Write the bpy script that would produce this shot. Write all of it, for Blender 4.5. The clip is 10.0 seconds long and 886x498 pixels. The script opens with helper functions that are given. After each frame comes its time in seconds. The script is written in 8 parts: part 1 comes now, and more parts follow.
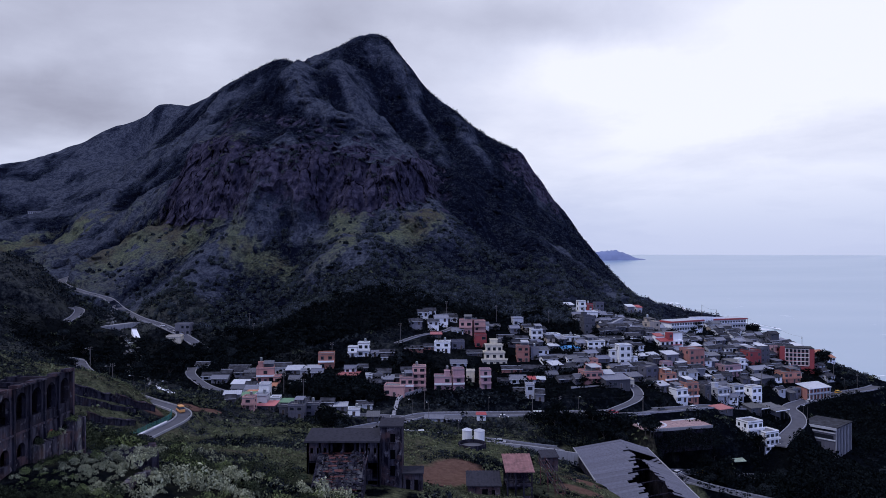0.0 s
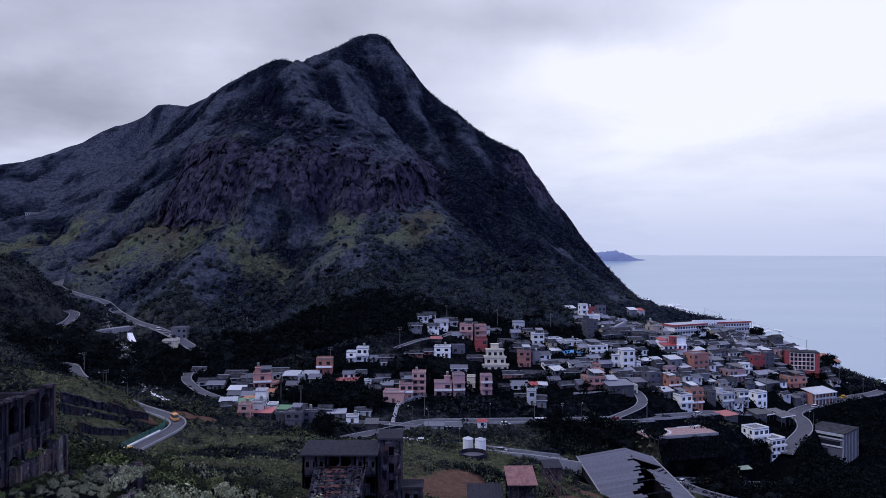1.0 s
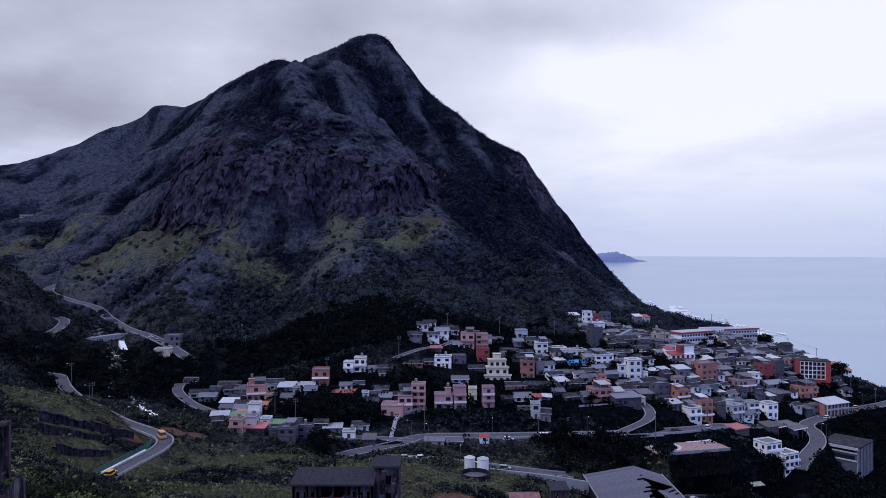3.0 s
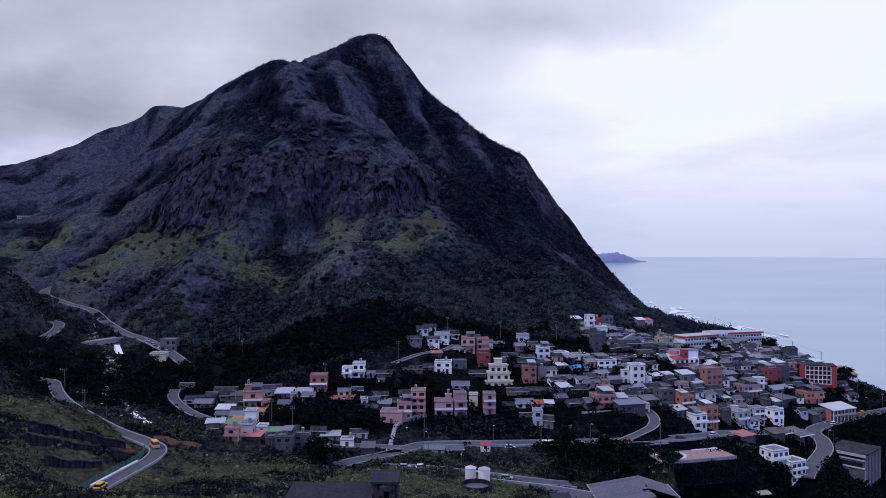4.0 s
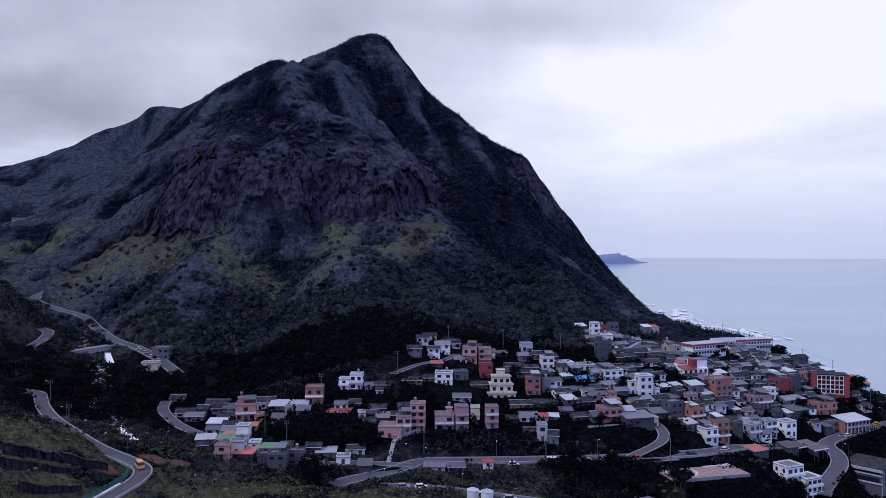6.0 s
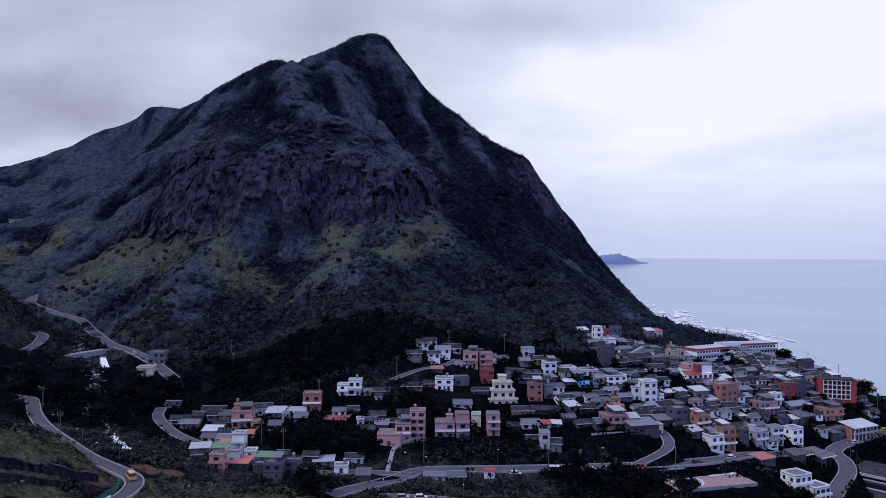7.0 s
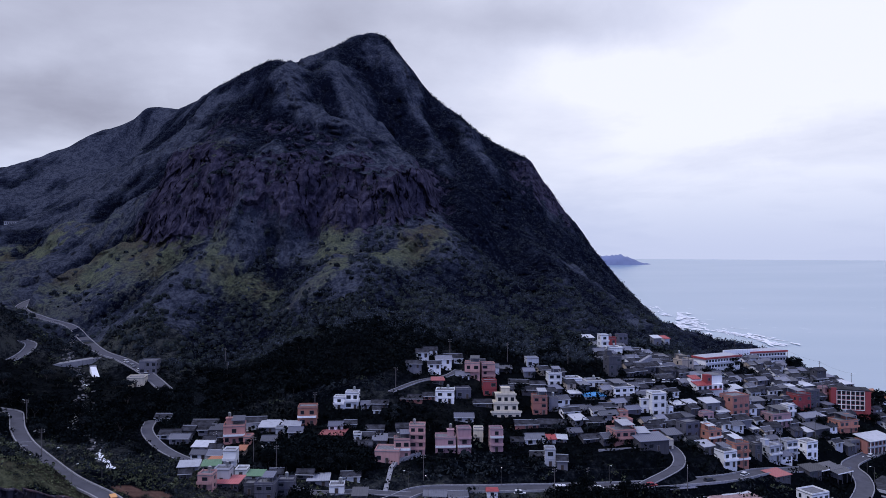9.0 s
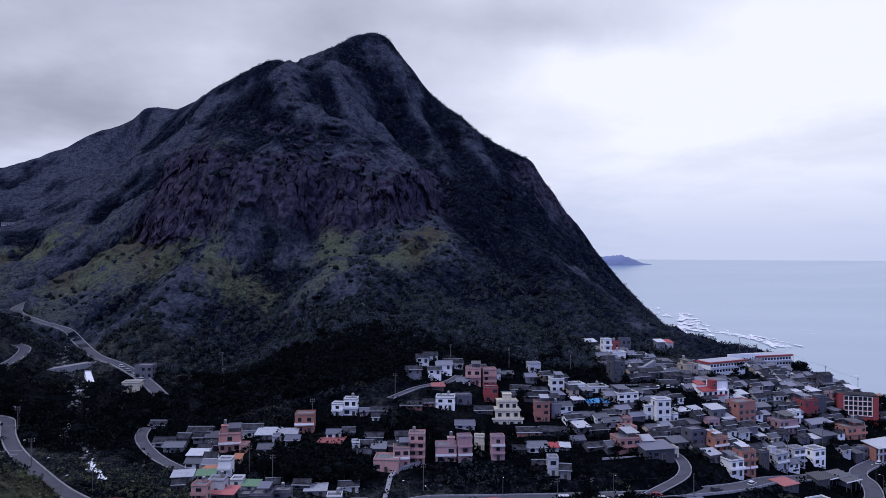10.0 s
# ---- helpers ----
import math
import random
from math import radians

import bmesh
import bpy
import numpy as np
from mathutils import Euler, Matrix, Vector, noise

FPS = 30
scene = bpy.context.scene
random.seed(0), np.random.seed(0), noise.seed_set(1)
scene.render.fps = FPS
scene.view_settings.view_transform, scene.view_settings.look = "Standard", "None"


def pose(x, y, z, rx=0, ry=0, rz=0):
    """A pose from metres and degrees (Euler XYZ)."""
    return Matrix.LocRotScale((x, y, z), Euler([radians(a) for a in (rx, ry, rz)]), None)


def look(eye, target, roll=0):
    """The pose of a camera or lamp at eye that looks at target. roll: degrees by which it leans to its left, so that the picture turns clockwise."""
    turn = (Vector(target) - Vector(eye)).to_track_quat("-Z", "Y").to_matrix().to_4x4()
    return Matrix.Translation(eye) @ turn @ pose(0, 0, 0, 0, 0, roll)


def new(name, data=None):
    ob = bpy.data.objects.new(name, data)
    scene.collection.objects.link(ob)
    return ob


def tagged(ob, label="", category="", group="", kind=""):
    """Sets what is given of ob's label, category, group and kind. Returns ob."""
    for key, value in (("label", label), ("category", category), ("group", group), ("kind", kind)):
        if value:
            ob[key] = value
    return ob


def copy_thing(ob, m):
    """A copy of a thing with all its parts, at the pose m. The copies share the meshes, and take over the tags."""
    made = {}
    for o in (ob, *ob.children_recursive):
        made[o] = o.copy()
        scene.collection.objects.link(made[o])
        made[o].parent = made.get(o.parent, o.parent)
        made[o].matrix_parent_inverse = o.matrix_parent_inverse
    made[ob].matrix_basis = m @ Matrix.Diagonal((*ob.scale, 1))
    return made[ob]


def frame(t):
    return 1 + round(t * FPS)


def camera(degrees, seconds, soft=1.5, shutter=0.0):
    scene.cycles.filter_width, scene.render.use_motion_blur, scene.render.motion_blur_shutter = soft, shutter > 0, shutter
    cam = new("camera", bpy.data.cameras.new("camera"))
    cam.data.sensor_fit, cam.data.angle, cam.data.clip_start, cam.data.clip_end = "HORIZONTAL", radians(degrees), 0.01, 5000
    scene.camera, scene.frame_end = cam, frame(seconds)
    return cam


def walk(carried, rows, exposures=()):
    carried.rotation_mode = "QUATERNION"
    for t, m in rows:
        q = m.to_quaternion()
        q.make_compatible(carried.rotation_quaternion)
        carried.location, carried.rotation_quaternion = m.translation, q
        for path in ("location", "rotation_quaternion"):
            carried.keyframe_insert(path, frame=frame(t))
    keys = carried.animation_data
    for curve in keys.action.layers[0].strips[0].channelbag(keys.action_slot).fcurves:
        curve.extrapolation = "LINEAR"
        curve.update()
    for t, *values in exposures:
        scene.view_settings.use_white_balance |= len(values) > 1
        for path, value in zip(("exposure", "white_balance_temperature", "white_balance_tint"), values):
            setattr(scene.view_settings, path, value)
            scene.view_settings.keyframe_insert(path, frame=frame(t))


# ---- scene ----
cam = camera(64.0, 10.0, soft=0.8)
# seconds, eye x y z, yaw, pitch, lean
PATH = [
    (0.0, 0.00, 0.00, 150.00, 0.000, 0.113, 0.024),
    (1.0, -0.11, 5.82, 151.46, -0.002, 0.136, 0.038),
    (2.0, -0.21, 11.66, 152.93, 0.001, 0.157, 0.053),
    (3.0, -0.28, 17.54, 154.40, 0.011, 0.177, 0.068),
    (4.0, -0.33, 23.46, 155.88, 0.026, 0.195, 0.083),
    (5.0, -0.36, 29.40, 157.36, 0.048, 0.211, 0.097),
    (6.0, -0.37, 35.37, 158.84, 0.075, 0.225, 0.112),
    (7.0, -0.36, 41.38, 160.33, 0.109, 0.238, 0.127),
    (8.0, -0.33, 47.42, 161.82, 0.148, 0.249, 0.141),
    (9.0, -0.28, 53.49, 163.32, 0.194, 0.258, 0.156),
    (10.0, -0.21, 59.60, 164.82, 0.245, 0.265, 0.171),
]
walk(cam, [(t, pose(x, y, z, 0, 0, yaw) @ pose(0, 0, 0, 90 + pitch, 0, 0) @ pose(0, 0, 0, 0, 0, roll)) for t, x, y, z, yaw, pitch, roll in PATH],
     exposures=[(0.0, 0.0, 6000, 15), (10.0, 0.0, 6000, 15)])

SKY_SEED = 3.7
BACK_SKY = (0.62, 0.72, 1.22, 1)

# ---- world, sun, exposure ----
world = bpy.data.worlds.new("overcast_sky")
scene.world = world
world.use_nodes = True
wn, wl = world.node_tree.nodes, world.node_tree.links
wn.clear()


def wnode(kind, **values):
    n = wn.new(kind)
    for key, value in values.items():
        n.inputs[key].default_value = value
    return n


w_out = wn.new("ShaderNodeOutputWorld")
w_bg = wnode("ShaderNodeBackground", Strength=1.0)
w_sky = wn.new("ShaderNodeTexSky")
w_sky.sky_type, w_sky.sun_disc = "NISHITA", False
w_sky.sun_elevation, w_sky.sun_rotation = radians(60), radians(210)
w_sky_dim = wn.new("ShaderNodeVectorMath")
w_sky_dim.operation = "SCALE"
w_sky_dim.inputs["Scale"].default_value = 0.10
w_tc = wn.new("ShaderNodeTexCoord")
# flatten the dome so that the cloud banks stretch towards the horizon
w_sep = wn.new("ShaderNodeSeparateXYZ")
w_zmax = wn.new("ShaderNodeMath")
w_zmax.operation = "MAXIMUM"
w_zmax.inputs[1].default_value = 0.0
w_zadd = wn.new("ShaderNodeMath")
w_zadd.inputs[1].default_value = 0.16
w_dx = wn.new("ShaderNodeMath")
w_dx.operation = "DIVIDE"
w_dy = wn.new("ShaderNodeMath")
w_dy.operation = "DIVIDE"
w_cmb = wn.new("ShaderNodeCombineXYZ")
w_noise = wnode("ShaderNodeTexNoise", Scale=0.62, Detail=7.0, Roughness=0.52, Distortion=0.35)
w_noise2 = wnode("ShaderNodeTexNoise", Scale=1.9, Detail=6.0, Roughness=0.55, Distortion=0.2)
wl.new(w_tc.outputs["Generated"], w_sep.inputs[0])
wl.new(w_sep.outputs["Z"], w_zmax.inputs[0])
wl.new(w_zmax.outputs[0], w_zadd.inputs[0])
wl.new(w_sep.outputs["X"], w_dx.inputs[0])
wl.new(w_sep.outputs["Y"], w_dy.inputs[0])
wl.new(w_zadd.outputs[0], w_dx.inputs[1])
wl.new(w_zadd.outputs[0], w_dy.inputs[1])
wl.new(w_dx.outputs[0], w_cmb.inputs["X"])
wl.new(w_dy.outputs[0], w_cmb.inputs["Y"])
w_cmb.inputs["Z"].default_value = SKY_SEED
wl.new(w_cmb.outputs[0], w_noise.inputs["Vector"])
wl.new(w_cmb.outputs[0], w_noise2.inputs["Vector"])
# thinner, brighter cloud towards the sea (east)
w_side = wn.new("ShaderNodeMapRange")
w_side.inputs["From Min"].default_value, w_side.inputs["From Max"].default_value = -0.45, 0.40
w_side.inputs["To Min"].default_value, w_side.inputs["To Max"].default_value = -0.12, 0.22
w_side.interpolation_type = "SMOOTHSTEP"
wl.new(w_sep.outputs["X"], w_side.inputs["Value"])
w_mix12 = wn.new("ShaderNodeMath")
w_mix12.operation = "MULTIPLY_ADD"
w_mix12.inputs[1].default_value = 0.42
wl.new(w_noise2.outputs["Fac"], w_mix12.inputs[0])
wl.new(w_noise.outputs["Fac"], w_mix12.inputs[2])
w_calm = wn.new("ShaderNodeMath")
w_calm.operation = "MULTIPLY_ADD"
w_calm.inputs[1].default_value, w_calm.inputs[2].default_value = 0.62, 0.335
wl.new(w_mix12.outputs[0], w_calm.inputs[0])
w_sum = wn.new("ShaderNodeMath")
wl.new(w_calm.outputs[0], w_sum.inputs[0])
wl.new(w_side.outputs["Result"], w_sum.inputs[1])


def wmath(op, a, b=0.0, c=0.0):
    n = wn.new("ShaderNodeMath")
    n.operation = op
    for socket, v in zip(n.inputs, (a, b, c)):
        if isinstance(v, bpy.types.NodeSocket):
            wl.new(v, socket)
        else:
            socket.default_value = v
    return n.outputs[0]


# single cloud banks over the sea and the ridge: bearing and rise (tangents), half length, half height, lean, brightness
BANKS = [(-0.55, 0.205, 0.17, 0.034, -6, -0.10), (-0.57, 0.148, 0.14, 0.024, 6, 0.10), (-0.58, 0.268, 0.11, 0.026, 8, 0.09), (0.17, 0.318, 0.24, 0.042, -5, -0.17), (0.30, 0.255, 0.22, 0.060, 4, 0.15),
         (0.40, 0.135, 0.12, 0.022, 14, -0.09), (0.55, 0.150, 0.13, 0.036, 8, -0.08), (0.56, 0.330, 0.16, 0.040, 0, 0.14), (-0.22, 0.325, 0.26, 0.045, 3, -0.03), (-0.33, 0.285, 0.10, 0.05, 30, 0.08), (0.07, 0.262, 0.07, 0.035, 0, -0.05)]
w_front = wmath("MAXIMUM", w_sep.outputs["Y"], 0.03)
w_wisp = wnode("ShaderNodeTexNoise", Scale=7.0, Detail=6.0, Roughness=0.6, Distortion=0.3)
wl.new(w_tc.outputs["Generated"], w_wisp.inputs["Vector"])
w_shift = wn.new("ShaderNodeSeparateXYZ")
wl.new(w_wisp.outputs["Color"], w_shift.inputs[0])
w_u = wmath("MULTIPLY_ADD", w_shift.outputs["X"], 0.16, wmath("SUBTRACT", wmath("DIVIDE", w_sep.outputs["X"], w_front), 0.08))
w_v = wmath("MULTIPLY_ADD", w_shift.outputs["Y"], 0.07, wmath("SUBTRACT", wmath("DIVIDE", w_sep.outputs["Z"], w_front), 0.035))
w_total = w_sum.outputs[0]
for u0, v0, long, high, lean, amount in BANKS:
    ca, sa = math.cos(radians(lean)), math.sin(radians(lean))
    du, dv = wmath("SUBTRACT", w_u, u0), wmath("SUBTRACT", w_v, v0)
    along = wmath("MULTIPLY_ADD", du, ca / long, wmath("MULTIPLY", dv, sa / long))
    across = wmath("MULTIPLY_ADD", du, -sa / high, wmath("MULTIPLY", dv, ca / high))
    reach = wmath("MULTIPLY_ADD", along, along, wmath("MULTIPLY", across, across))
    w_total = wmath("MULTIPLY_ADD", wmath("EXPONENT", wmath("MULTIPLY", reach, -0.9)), amount, w_total)
w_ramp = wn.new("ShaderNodeValToRGB")
w_ramp.color_ramp.elements[0].position, w_ramp.color_ramp.elements[0].color = 0.46, (0.30, 0.295, 0.355, 1)
w_ramp.color_ramp.elements[1].position, w_ramp.color_ramp.elements[1].color = 1.0, (0.97, 0.97, 1.0, 1)
e = w_ramp.color_ramp.elements.new(0.66)
e.color = (0.52, 0.53, 0.61, 1)
e = w_ramp.color_ramp.elements.new(0.83)
e.color = (0.73, 0.745, 0.83, 1)
wl.new(w_total, w_ramp.inputs["Fac"])
# haze along the horizon
w_haze = wn.new("ShaderNodeMapRange")
w_haze.inputs["From Min"].default_value, w_haze.inputs["From Max"].default_value = 0.0, 0.16
w_haze.inputs["To Min"].default_value, w_haze.inputs["To Max"].default_value = 1.0, 0.0
w_haze.interpolation_type = "SMOOTHSTEP"
wl.new(w_sep.outputs["Z"], w_haze.inputs["Value"])
w_hmix = wn.new("ShaderNodeMix")
w_hmix.data_type = "RGBA"
w_hmix.inputs["B"].default_value = (0.0, 0.0, 0.0, 1)
for i in w_hmix.inputs:
    if i.name == "B" and i.type == "RGBA":
        i.default_value = (0.52, 0.58, 0.77, 1)
w_hf = wn.new("ShaderNodeMath")
w_hf.operation = "MULTIPLY"
w_hf.inputs[1].default_value = 0.8
wl.new(w_haze.outputs["Result"], w_hf.inputs[0])
wl.new(w_hf.outputs[0], w_hmix.inputs[0])
wl.new(w_ramp.outputs["Color"], [i for i in w_hmix.inputs if i.name == "A" and i.type == "RGBA"][0])
# the cloud deck hides most of the clear sky behind it
w_deck = wn.new("ShaderNodeMix")
w_deck.data_type = "RGBA"
w_deck.inputs[0].default_value = 0.94
wl.new(w_sky.outputs["Color"], w_sky_dim.inputs[0])
wl.new(w_sky_dim.outputs[0], [i for i in w_deck.inputs if i.name == "A" and i.type == "RGBA"][0])
wl.new([o for o in w_hmix.outputs if o.type == "RGBA"][0], [i for i in w_deck.inputs if i.name == "B" and i.type == "RGBA"][0])
# unseen inland sky, dimmed and tinted blue to shade the slopes facing it
w_back = wn.new("ShaderNodeMapRange")
w_back.inputs["From Min"].default_value, w_back.inputs["From Max"].default_value = -0.55, 0.72
w_back.interpolation_type = "SMOOTHSTEP"
wl.new(w_sep.outputs["Y"], w_back.inputs["Value"])
w_back_tint = wn.new("ShaderNodeMix")
w_back_tint.data_type, w_back_tint.blend_type = "RGBA", "MIX"
w_t = [i for i in w_back_tint.inputs if i.type == "RGBA"]
w_t[0].default_value, w_t[1].default_value = BACK_SKY, (1, 1, 1, 1)
wl.new(w_back.outputs["Result"], w_back_tint.inputs[0])
w_mul = wn.new("ShaderNodeMix")
w_mul.data_type, w_mul.blend_type = "RGBA", "MULTIPLY"
w_mul.inputs[0].default_value = 1.0
w_m = [i for i in w_mul.inputs if i.type == "RGBA"]
wl.new([o for o in w_deck.outputs if o.type == "RGBA"][0], w_m[0])
wl.new([o for o in w_back_tint.outputs if o.type == "RGBA"][0], w_m[1])
wl.new([o for o in w_mul.outputs if o.type == "RGBA"][0], w_bg.inputs["Color"])
wl.new(w_bg.outputs[0], w_out.inputs["Surface"])

sun = new("sun", bpy.data.lights.new("sun", "SUN"))
sun.data.energy, sun.data.angle, sun.data.color = 1.45, radians(20), (1.0, 0.98, 0.97)
sun.matrix_world = look((-330, 150, 520), (0, 350, 60))

# ---- the lie of the land ----
SEA = 20.0
# skyline crest of the mountain, from the long west ridge over the summit down to the cape
CREST_WEST = [(-688, 1100, 268), (-594, 1090, 293), (-494, 1060, 336), (-426, 1040, 351), (-349, 1020, 367), (-272, 990, 395), (-214, 960, 410)]
CREST_TOP = [(-164, 900, 391), (-128, 870, 391), (-98, 850, 407), (-81, 850, 411), (-64, 850, 403), (-49, 845, 381), (-30, 840, 356), (-13, 830, 334), (10, 815, 315)]
CREST_EAST = [(42, 805, 286), (87, 805, 263), (105, 820, 235), (126, 850, 196), (151, 880, 169), (164, 890, 156), (180, 820, 137), (186, 740, 117)]
CREST_CAPE = [(187, 660, 97), (193, 610, 92), (212, 560, 99), (231, 530, 92), (245, 500, 84), (251, 480, 78), (259, 450, 74), (273, 430, 68)]
# the south face with its cliff spur
FACE = [(-46, 481, 156), (5, 492, 137), (-4, 560, 180), (-90, 533, 163), (-154, 529, 163), (-214, 581, 177), (-99, 577, 221), (-170, 581, 221), (-117, 602, 247),
        (-244, 738, 269), (54, 616, 170), (22, 648, 214), (95, 585, 143), (127, 536, 114), (160, 575, 107), (-235, 880, 344), (-180, 800, 345), (75, 760, 232), (-26, 717, 273), (-68, 702, 289), (-98, 687, 318), (-175, 682, 311)]
WEST_SLOPE = [(-451, 918, 238), (-429, 1031, 298), (-505, 860, 192), (-375, 677, 150), (-305, 662, 164), (-323, 625, 126), (-230, 521, 135), (-167, 460, 117),
              (-231, 488, 108), (-233, 440, 121), (-250, 432, 142), (-275, 420, 152), (-560, 700, 200), (-330, 450, 150), (-260, 360, 125), (-48, 395, 122), (-110, 440, 106), (-59, 375, 104)]
# terraces of the village
VILLAGE = [(-41, 344, 93), (25, 357, 92), (93, 370, 90), (5, 325, 84), (-80, 325, 87), (-54, 330, 91), (66, 362, 94), (124, 393, 94), (82, 425, 108), (121, 460, 105),
           (190, 477, 98), (220, 491, 90), (236, 470, 85), (203, 427, 80), (209, 401, 69), (186, 384, 66), (150, 362, 71), (110, 330, 79), (115, 322, 75), (35, 306, 80),
           (16, 302, 77), (-21, 318, 83), (82, 325, 84), (43, 387, 105), (1, 368, 103)]
# valley, stream and the near hills
VALLEY = [(-121, 240, 110), (-109, 250, 100), (-135, 232, 113), (-150, 222, 117), (97, 308, 73.5), (84, 309, 75), (112, 311, 72), (-151, 398, 95), (-184, 425, 98), (-125, 306, 90), (-91, 300, 88), (-171, 340, 94), (-130, 287, 96), (-126, 236, 108), (-99, 228, 94), (-84, 220, 91),
          (-95, 254, 91), (-69, 257, 85), (-37, 269, 81), (34, 259, 76), (12, 246, 82), (55, 275, 69), (-46, 252, 86.5), (-66, 246, 88), (-22, 250, 85.8), (-4, 250, 85.3)]
NEAR = [(-92, 221, 92), (-93, 209, 92), (-12, 176, 92), (-55, 95, 117), (-41, 105, 114), (-38, 130, 106), (-19, 165, 94), (0, 190, 86), (27, 195, 84), (54, 215, 75), (-61, 112, 118), (-100, 110, 122),
        (-110, 180, 114), (-62, 190, 97), (20, 120, 95), (0, 60, 112), (80, 100, 85), (-60, 20, 112), (60, 0, 96), (-52, 80, 116), (-76, 84, 119), (-30, 84, 111), (-50, 60, 113), (0, -40, 98), (-120, -120, 120), (0, -230, 110), (180, -120, 60), (-320, -200, 165), (330, -200, 20)]
LOW_EAST = [(138, 315, 60.5), (127, 318, 63), (150, 317, 59), (102, 300, 57), (128, 310, 53), (165, 310, 48), (201, 330, 43), (232, 390, 52), (262, 420, 62), (194, 355, 49), (164, 336, 62), (140, 200, 45),
            (300, 300, 22), (330, 450, 40), (250, 150, 25)]
SHORE = [(330, 560, 45), (380, 700, 15), (360, 850, 15), (330, 1000, 15), (250, 1150, 10), (100, 1250, 10), (450, 300, 5), (450, 100, 5), (420, 500, 10),
         (-200, 1400, 30), (-600, 1450, 60), (-900, 1100, 230), (-900, 700, 260), (-700, 400, 240), (-450, 250, 190), (-300, 80, 170), (500, 900, 0), (0, 1500, 0)]


def lattice(ix, iy):
    h = (ix * 374761393 + iy * 668265263) & 0x7FFFFFFF
    h = ((h ^ (h >> 13)) * 1274126177) & 0x7FFFFFFF
    return ((h ^ (h >> 16)) & 0xFFFF) / 65535.0


def value_noise(x, y):
    x, y = np.asarray(x, float), np.asarray(y, float)
    ix, iy = np.floor(x).astype(np.int64), np.floor(y).astype(np.int64)
    fx, fy = x - ix, y - iy
    fx, fy = fx * fx * fx * (fx * (fx * 6 - 15) + 10), fy * fy * fy * (fy * (fy * 6 - 15) + 10)
    a, b, c, d = lattice(ix, iy), lattice(ix + 1, iy), lattice(ix, iy + 1), lattice(ix + 1, iy + 1)
    return (a + (b - a) * fx) * (1 - fy) + (c + (d - c) * fx) * fy


def fbm(x, y, octaves=4):
    total, amp, norm = 0.0, 1.0, 0.0
    for k in range(octaves):
        total, norm = total + amp * (value_noise(x * 2**k + 17.3 * k, y * 2**k - 9.1 * k) - 0.5), norm + amp
        amp *= 0.5
    return total / norm * 2


def ridged(x, y, octaves=4):
    total, amp, norm = 0.0, 1.0, 0.0
    for k in range(octaves):
        total, norm = total + amp * (1 - 2 * np.abs(value_noise(x * 2**k + 31.7 * k, y * 2**k + 5.3 * k) - 0.5)), norm + amp
        amp *= 0.5
    return total / norm


def smooth(v, a, b):
    t = np.clip((v - a) / (b - a), 0, 1)
    return t * t * (3 - 2 * t)


def lee(points, dx, dy, drop):
    return [(x + dx, y + dy, z - drop) for x, y, z in points]


LAND = np.array(CREST_WEST + CREST_TOP + CREST_EAST + CREST_CAPE + FACE + WEST_SLOPE + VILLAGE + VALLEY + NEAR + LOW_EAST + SHORE
                + lee(CREST_WEST[::2], -30, 140, 70) + lee(CREST_TOP[::2], 25, 120, 90) + lee(CREST_EAST[::2], 75, 60, 92) + lee(CREST_CAPE[::2], 40, 20, 22), float)


def kernel(d2):
    # between a thin plate and a cone: smooth slopes, but crests stay sharp
    return (d2 + 36.0) ** 0.62


def fit_land():
    xy, z = LAND[:, :2], LAND[:, 2]
    n = len(xy)
    d2 = ((xy[:, None] - xy[None]) ** 2).sum(-1)
    a = np.zeros((n + 3, n + 3))
    a[:n, :n] = kernel(d2) + np.eye(n) * -2.0
    a[:n, n:] = np.c_[np.ones(n), xy]
    a[n:, :n] = a[:n, n:].T
    return np.linalg.solve(a, np.r_[z, 0, 0, 0])


WEIGHTS = fit_land()


def base_height(x, y):
    x, y = np.atleast_1d(np.asarray(x, float)), np.atleast_1d(np.asarray(y, float))
    out = np.empty(x.shape)
    flat_x, flat_y, flat = x.ravel(), y.ravel(), out.ravel()
    for i in range(0, flat_x.size, 20000):
        s = slice(i, i + 20000)
        d2 = (flat_x[s, None] - LAND[None, :, 0]) ** 2 + (flat_y[s, None] - LAND[None, :, 1]) ** 2
        flat[s] = kernel(d2) @ WEIGHTS[:-3] + WEIGHTS[-3] + WEIGHTS[-2] * flat_x[s] + WEIGHTS[-1] * flat_y[s]
    return flat.reshape(x.shape)


def wild(x, y):
    """0 in the village and on the near terraces, 1 on the mountain."""
    return smooth(y - 0.25 * np.abs(x), 360, 520)


# spurs (proud) and gullies (sunk) of the south face: line, height, half width
FACE_RELIEF = [
    ([(-150, 735), (-142, 690), (-135, 640), (-107, 625), (-85, 621), (-64, 620), (-40, 620), (-21, 600)], 11, 17),
    ([(-112, 730), (-98, 689), (-81, 662), (-49, 668), (-21, 666)], 9, 14),
    ([(-133, 740), (-103, 660), (-88, 641), (-61, 634), (-34, 632), (-14, 606)], -10, 13),
    ([(-216, 880), (-168, 669), (-151, 631), (-134, 610)], -13, 20),
    ([(-86, 755), (-68, 736), (-48, 723)], 7, 12),
    ([(-76, 770), (-56, 750), (-52, 727), (-33, 679), (-15, 640), (2, 611), (24, 586)], -15, 19),
    ([(-54, 800), (-40, 770), (-23, 742), (-6, 709), (7, 641), (29, 606)], 7, 13),
]
